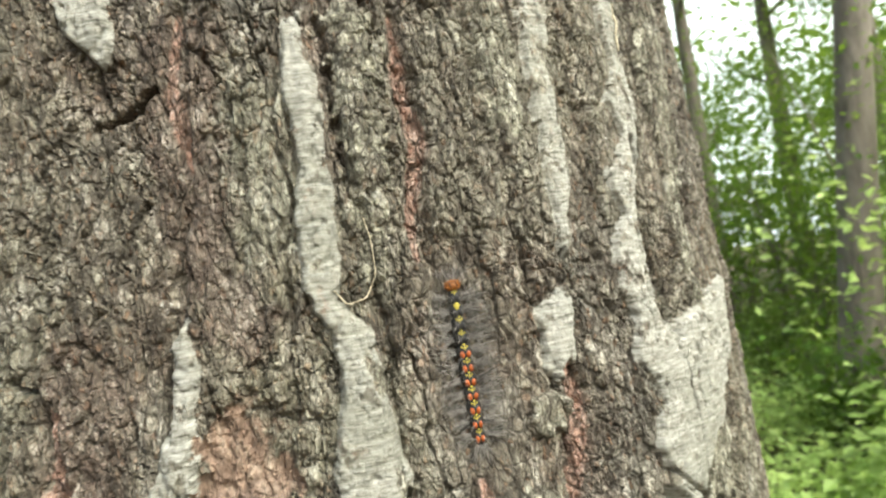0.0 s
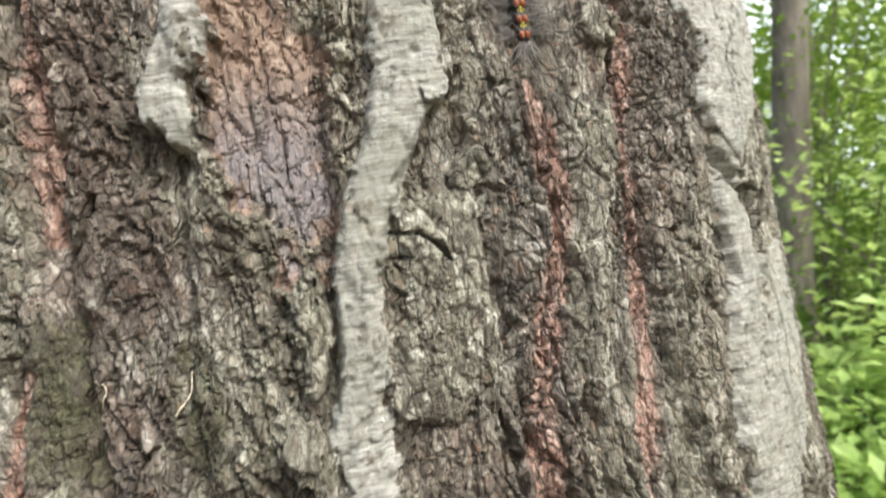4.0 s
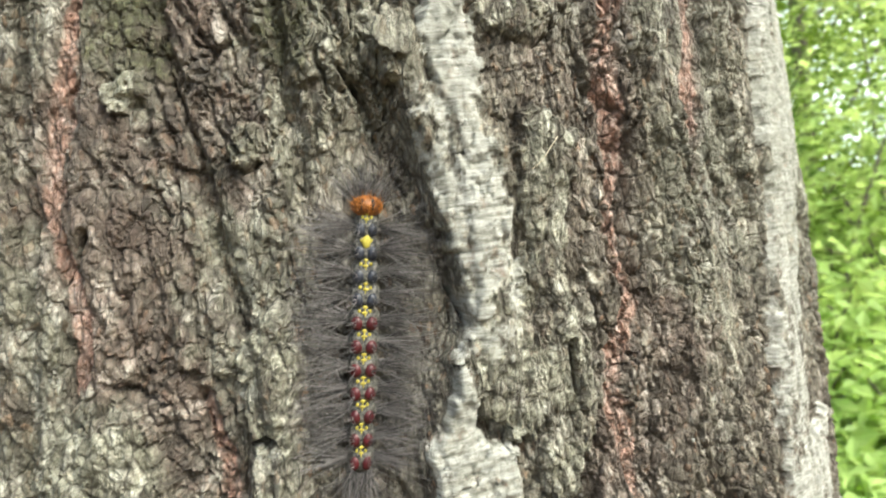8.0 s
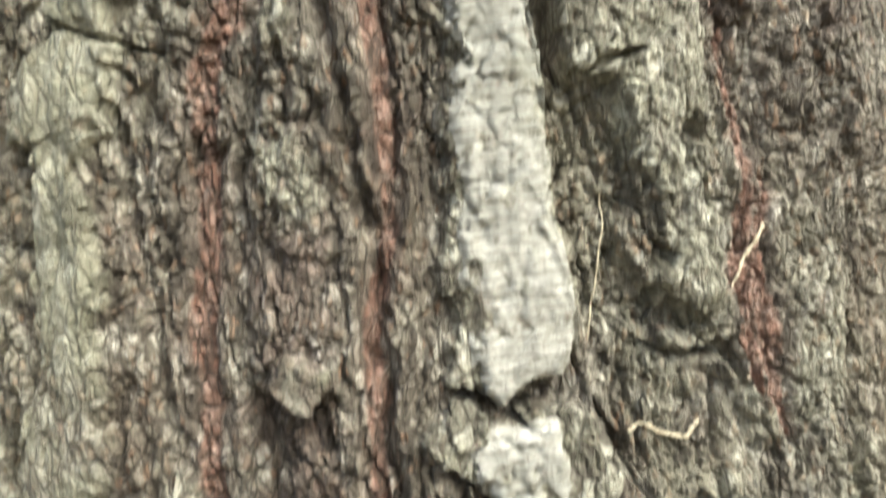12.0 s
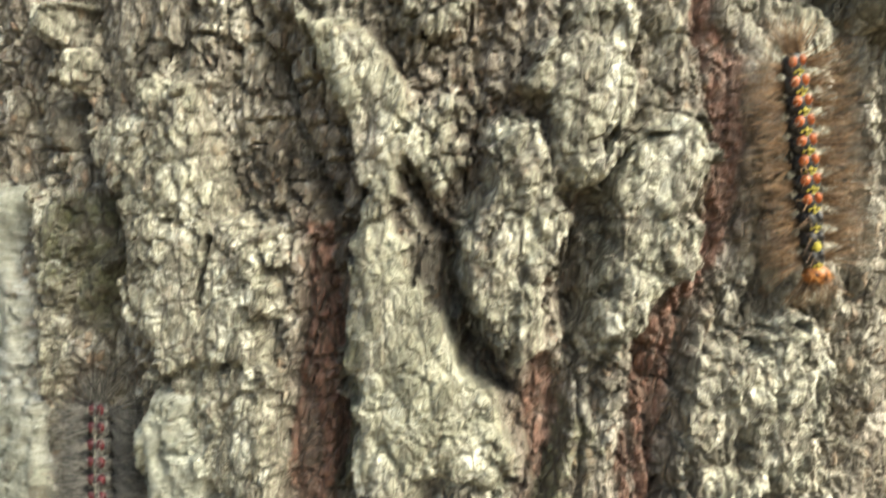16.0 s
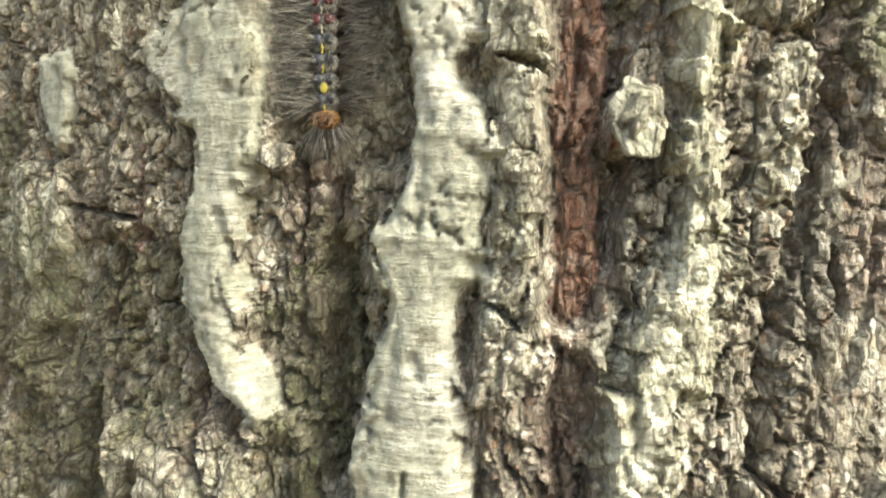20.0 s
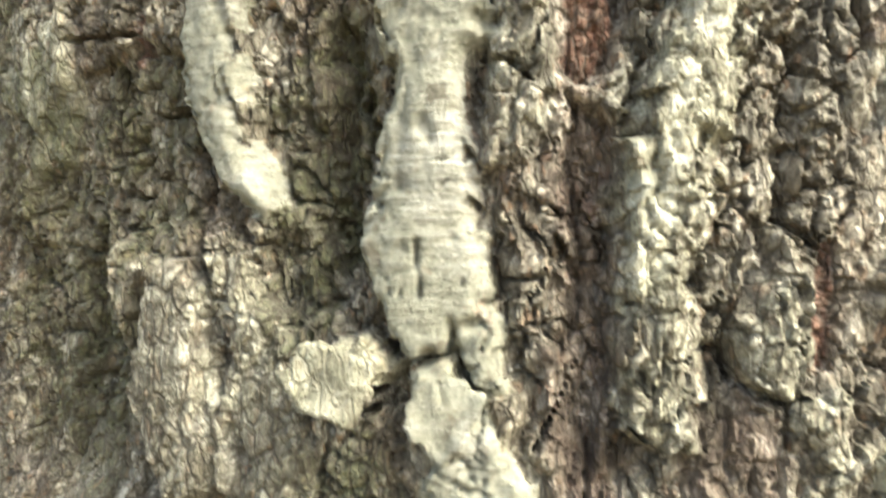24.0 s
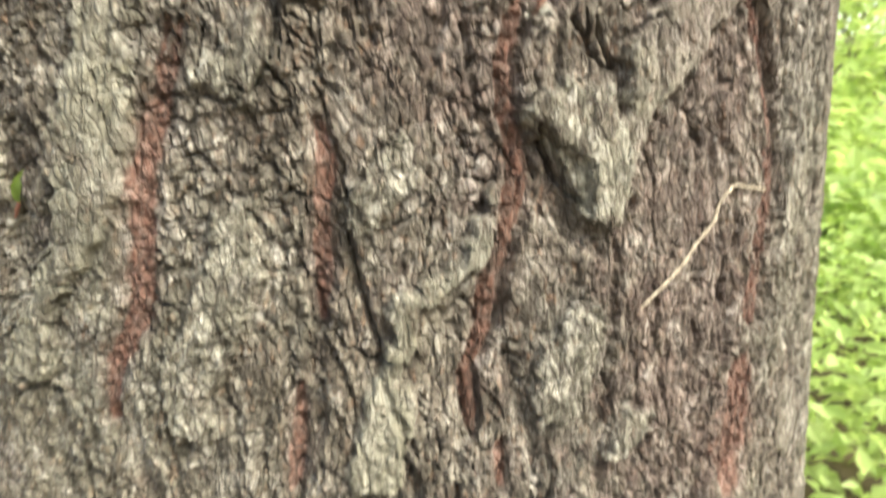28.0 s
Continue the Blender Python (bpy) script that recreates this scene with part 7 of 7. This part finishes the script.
    hairs("back_hair", dor_roots, dor_ways, dor_len, 0.00005, hair_mat, root, "short fine bristles", 0.1)
    m = density * 2
    hairs("head_hair", [(L / 2 + hr * rng.uniform(0.1, 0.9), rng.uniform(-0.8, 0.8) * hr, hr * rng.uniform(0.9, 1.7)) for _ in range(m)],
          [(rng.uniform(-0.1, 1.2), rng.normal(0, 0.7), rng.uniform(0.1, 1.0)) for _ in range(m)], reach * rng.uniform(0.06, 0.20, m), 0.00006, tip_mat, head_ob, "orange tuft", 0.1)
    hairs("front_hair", [(L / 2 + hr * 0.6, rng.uniform(-0.9, 0.9) * hr, hr * 0.7) for _ in range(m)],
          [(1, rng.normal(0, 0.75), rng.uniform(0.0, 0.5)) for _ in range(m)], reach * rng.uniform(0.3, 0.8, m), 0.00006, head_hair or hair_mat, head_ob, "forward bristles")
    hairs("tail_hair", [(-L / 2 - r * 0.2, rng.uniform(-0.8, 0.8) * r, r * rng.uniform(0.3, 1.2)) for _ in range(m)],
          [(-1, rng.normal(0, 0.6), rng.uniform(0.0, 0.5)) for _ in range(m)], reach * rng.uniform(0.3, 0.8, m), 0.00006, hair_mat, root, "bristles at the tail")
    return root


def hair_material(name, c0, c1):
    m = Nodes(name)
    return m.done(m.ramp(m.n("NewGeometry").outputs["Random Per Island"], (0.1, c0), (0.9, c1)), 0.45, None, 0.4)


HAIR_GREY = hair_material("grey_hair", (0.035, 0.032, 0.032), (0.25, 0.23, 0.225))
HAIR_ASH = hair_material("ash_hair", (0.06, 0.055, 0.052), (0.38, 0.355, 0.33))
HAIR_DARK = hair_material("dark_hair", (0.025, 0.024, 0.022), (0.26, 0.245, 0.215))
HAIR_RUST = hair_material("rusty_hair", (0.06, 0.034, 0.018), (0.28, 0.17, 0.085))
HAIR_ORANGE = hair_material("orange_hair", (0.16, 0.05, 0.010), (0.55, 0.22, 0.04))
SKIN_BLACK = body_material("black_skin", (0.010, 0.010, 0.010), (0.055, 0.05, 0.045), 1300)
SKIN_GREY = body_material("pepper_skin", (0.022, 0.021, 0.020), (0.20, 0.19, 0.165), 1500)
SKIN_DARK = body_material("slate_skin", (0.022, 0.022, 0.022), (0.17, 0.16, 0.14), 1500)
bands = lambda low, high: [low] * 7 + [high] * 4

caterpillar(BEDS[0], 0.0019, SKIN_BLACK, [ORANGE_KNOB] * 7 + [BLACK] * 4, HAIR_ASH, HAIR_ORANGE,
            "slim black caterpillar with orange knobs and grey hair on bark", 0.0085, 55, 1.9, knob=0.9, lean=0.16)
caterpillar(BEDS[1], 0.0028, SKIN_GREY, bands(RED_KNOB, BLUE_KNOB), HAIR_GREY, HAIR_ORANGE,
            "large hairy grey caterpillar with dark red knobs climbing the bark", 0.0145, 85, 1.7, knob=1.05)
caterpillar(BEDS[2], 0.0020, SKIN_DARK, bands(RED_KNOB, BLUE_KNOB), HAIR_DARK, HAIR_RUST,
            "dark hairy caterpillar heading down a groove between pale ridges", 0.0090, 125, 0.9, face=HEAD_BROWN, yellow=4, knob=1.1, lean=-0.08)
caterpillar(BEDS[3], 0.0019, SKIN_BLACK, [ORANGE_KNOB] * 8 + [BLACK] * 3, HAIR_RUST, HAIR_ORANGE,
            "rusty-haired caterpillar with orange knobs heading down the bark", 0.0085, 60, 1.8, knob=0.95, lean=0.24)


# ---------- loose bits on the bark ----------
soft_height = height.copy()
for _ in range(2):
    soft_height = np.maximum(soft_height, 0.25 * (np.roll(soft_height, 2, 0) + np.roll(soft_height, -2, 0) + np.roll(soft_height, 2, 1) + np.roll(soft_height, -2, 1)))


def surface(u, z, lift):
    i = np.clip(np.round((u - U0) / CELL).astype(int), 0, NU - 1)
    j = np.clip(np.round((z - Z0) / CELL).astype(int), 0, NZ - 1)
    h = soft_height[j, i]
    for _ in range(3):
        h = np.convolve(np.pad(h, 2, mode="edge"), np.ones(5) / 5, "valid") if h.ndim == 1 else h
    r = girth(z / 1000) + (h + lift) / 1000 + swell(u, z)
    return np.stack([r * np.sin(u / 200), -r * np.cos(u / 200), z / 1000], -1)


def thread(*points):
    """A dry, slightly beaded thread or catkin stalk caught on the bark."""
    p = np.array(points, float)
    t = np.linspace(0, len(p) - 1, 14 * len(p))
    u, z, w = (np.interp(t, np.arange(len(p)), p[:, k]) for k in range(3))
    u = np.convolve(np.pad(u, 4, mode="edge"), np.ones(9) / 9, "valid")
    z = np.convolve(np.pad(z, 4, mode="edge"), np.ones(9) / 9, "valid")
    line = surface(u, z, 0.7)
    radii = w / 1000 * 0.5 * (1 + 0.3 * np.sin(t * 17))
    radii[0] = radii[-1] = 0.00004
    me = tube_mesh("dry_stalk", line, radii, TWIG, 7)
    tagged(new("dry_stalk", me), "thin pale dry stalk caught on the bark", "stalk", "dry stalks on the bark")


def bark_flake(u, z, w, h, turn):
    """A lifted flake of bark: a bent, ragged-edged plate with real thickness, hinged at its top."""
    k = 15
    s, t = np.meshgrid(np.linspace(-1, 1, k), np.linspace(-1, 1, k))
    ca, sa = math.cos(radians(turn)), math.sin(radians(turn))
    ang = np.arctan2(t, s)
    pick = np.random.RandomState(int(abs(u * 7 + z * 3)) % 9999)
    turns = np.linspace(0, 2 * math.pi, 6, endpoint=False) + pick.uniform(-0.3, 0.3, 6)
    sides = pick.uniform(0.72, 0.98, 6)
    rag = np.min([e / np.maximum(np.cos(ang - a), 0.25) for a, e in zip(turns, sides)], axis=0)
    rag = np.minimum(rag, 1.2) + 0.05 * np.sin(7 * ang + w) + 0.04 * np.sin(13 * ang + h)
    disc = np.maximum(np.abs(s), np.abs(t)) / np.maximum(np.hypot(s, t), 1e-6)
    x, y = s * disc * rag * w, t * disc * rag * h
    uu, zz_ = u + x * ca - y * sa, z + x * sa + y * ca
    lo = np.clip(int((u - w - U0) / CELL), 0, NU - 2), np.clip(int((z - h - Z0) / CELL), 0, NZ - 2)
    patch = height[lo[1]:lo[1] + int(2 * h / CELL) + 2, lo[0]:lo[0] + int(2 * w / CELL) + 2]
    level = float(np.percentile(patch, 75))
    rr = np.clip(np.hypot(s, t), 0, 1)
    lift = level + 0.2 + 1.3 * (0.5 - 0.5 * t) * (0.4 + 0.6 * rr ** 2) + 0.5 * (field(uu / 2.0, zz_ / 2.0, 81) - 0.5) + 0.9 * (field(uu / 4.0, zz_ / 6.0, 82) - 0.5)
    verts = []
    for depth in (0.0, -1.3):
        r = girth(zz_ / 1000) + (lift + depth) / 1000 + swell(uu, zz_)
        verts.append(np.stack([r * np.sin(uu / 200), -r * np.cos(uu / 200), zz_ / 1000], -1).reshape(-1, 3))
    v = np.concatenate(verts)
    j, i = np.meshgrid(np.arange(k - 1), np.arange(k - 1), indexing="ij")
    b = (j * k + i).reshape(-1)
    f = np.stack([b, b + 1, b + k + 1, b + k], -1)
    rim = np.concatenate([np.arange(k - 1), np.arange(k - 1) * k + k - 1, (k * k - 1) - np.arange(k - 1), (k * k - k) - np.arange(k - 1) * k])
    nxt = np.roll(rim, -1)
    f = np.concatenate([f, f[:, ::-1] + k * k, np.stack([nxt, rim, rim + k * k, nxt + k * k], -1)])
    me = mesh_from("bark_flake", v, f, BARK)
    i0, j0 = int(np.clip((u - U0) / CELL, 0, NU - 1)), int(np.clip((z - Z0) / CELL, 0, NZ - 1))
    for key, layer in LAYERS:
        val = float(layer[j0, i0])
        if key == "crest":
            val = max(val, 0.5 * (1 - float(pale[j0, i0])))
        if key in ("red", "strip", "wound", "web"):
            val = 0.0
        me.attributes.new(key, "FLOAT", "POINT").data.foreach_set("value", np.full(len(v), val, np.float32))
    child("bark_flake", me, tree, "lifted grey flake of bark")


def leaf_tip(u, z):
    """The fresh green tip of a small leaf, folded along its midrib, with a reddish stalk."""
    root = tagged(new("leaf_tip"), "small fresh green leaf tip caught in a bark crack", "leaf")
    root.location = bark_point(u, z, 0.0012)
    root.rotation_euler = (0, radians(28), u / 200)
    bm = bmesh.new()
    rows = []
    for k in range(9):
        s = k / 8
        w = 0.0012 * math.sin(math.pi * (0.15 + 0.85 * s)) ** 0.8 + 0.00005
        y = -0.0012 * math.sin(math.pi * s)
        rows.append([bm.verts.new(v) for v in ((-w, y - 0.0005, 0.008 * s), (0, y, 0.008 * s), (w, y - 0.0006, 0.008 * s))])
    for a, b in zip(rows, rows[1:]):
        bm.faces.new((a[0], a[1], b[1], b[0])), bm.faces.new((a[1], a[2], b[2], b[1]))
    bmesh.ops.solidify(bm, geom=bm.faces[:], thickness=0.0002)
    part("blade", bm, LEAF_SUNLIT, root)
    me = tube_mesh("stalk", [(0, 0, 0), (-0.0004, 0.0002, -0.002), (-0.001, 0.0008, -0.0045)], [0.0004, 0.0005, 0.0003], RED_BUD, 7)
    child("stalk", me, root, "reddish stalk")


RED_BUD = plain("reddish_stalk", (0.22, 0.09, 0.06), (0.42, 0.22, 0.15), 700, 0.6)
leaf_tip(-62.8, 628.1)
thread((100.5, 1430, 0.3), (101.7, 1424, 0.3), (101.8, 1416, 0.3), (98.7, 1411, 0.3), (93.4, 1410, 0.3), (90.3, 1414, 0.3))
thread((204.6, 1488, 0.7), (204.1, 1482, 0.7), (200, 1477, 0.7), (199.9, 1471, 0.7))
thread((37.7, 1317, 0.3), (37.6, 1313, 0.3), (34.3, 1309, 0.4))
thread((18.6, 1317, 0.3), (19.2, 1315, 0.3), (17, 1312, 0.3))
thread((91.2, 1280, 0.2), (87.4, 1276, 0.2), (84.5, 1274, 0.2))
thread((71.6, 1202, 0.5), (66.8, 1200, 0.4))
thread((49, 1094, 0.3), (49, 1090, 0.3), (47, 1083, 0.3), (45.4, 1077, 0.3), (42.7, 1069, 0.2))
thread((48.5, 1051, 0.5), (52.4, 1052, 0.5), (55.6, 1049, 0.5), (60.9, 1047, 0.7), (64.3, 1050, 0.7))
thread((83.1, 1084, 0.7), (77.1, 1078, 0.6), (72.9, 1073, 0.3))
thread((34.8, 707, 0.6), (32.6, 701, 0.6), (27.8, 694, 0.5))
thread((33, 730, 0.4), (34.6, 726, 0.4), (37.5, 723, 0.4))
thread((98.8, 616, 0.6), (92.5, 615, 0.7), (89.2, 608, 0.8), (80.5, 600, 0.7), (71.6, 593, 0.7), (66.2, 590, 0.5))
thread((109.4, 613, 0.5), (101.3, 615, 0.6), (97.7, 616, 0.5))
thread((-121.2, 699, 0.3), (-110.9, 697, 0.2), (-103.1, 700, 0.2), (-97.9, 697, 0.2))
bark_flake(80, 1436.6, 2.9, 4.7, 10)
bark_flake(97.4, 1364.1, 4, 2.8, 35)
bark_flake(92.5, 1199.8, 5.7, 5.6, -30)
bark_flake(102.7, 1188.1, 5.5, 3.6, -20)
bark_flake(-8.7, 1068.7, 4.6, 2.5, -35)
bark_flake(18.9, 1059.5, 3.7, 4.8, 30)
bark_flake(7.4, 986.4, 4.5, 8.2, -15)
bark_flake(-3.7, 821.3, 5, 4.6, 10)
bark_flake(-57, 816.2, 3.8, 5.4, 15)
bark_flake(-107.2, 810.9, 2.7, 2.1, 0)
bark_flake(-83.6, 709.9, 5.9, 3.7, 15)
bark_flake(-97.2, 746.9, 6.9, 5.4, -25)
bark_flake(-82.1, 742.1, 5.3, 5.5, -10)
bark_flake(140.2, 525.7, 10.2, 17.7, 5)
bark_flake(60.2, 1301.6, 4.3, 5.2, 20)
bark_flake(-107.3, 810.5, 3.1, 2.2, 0)
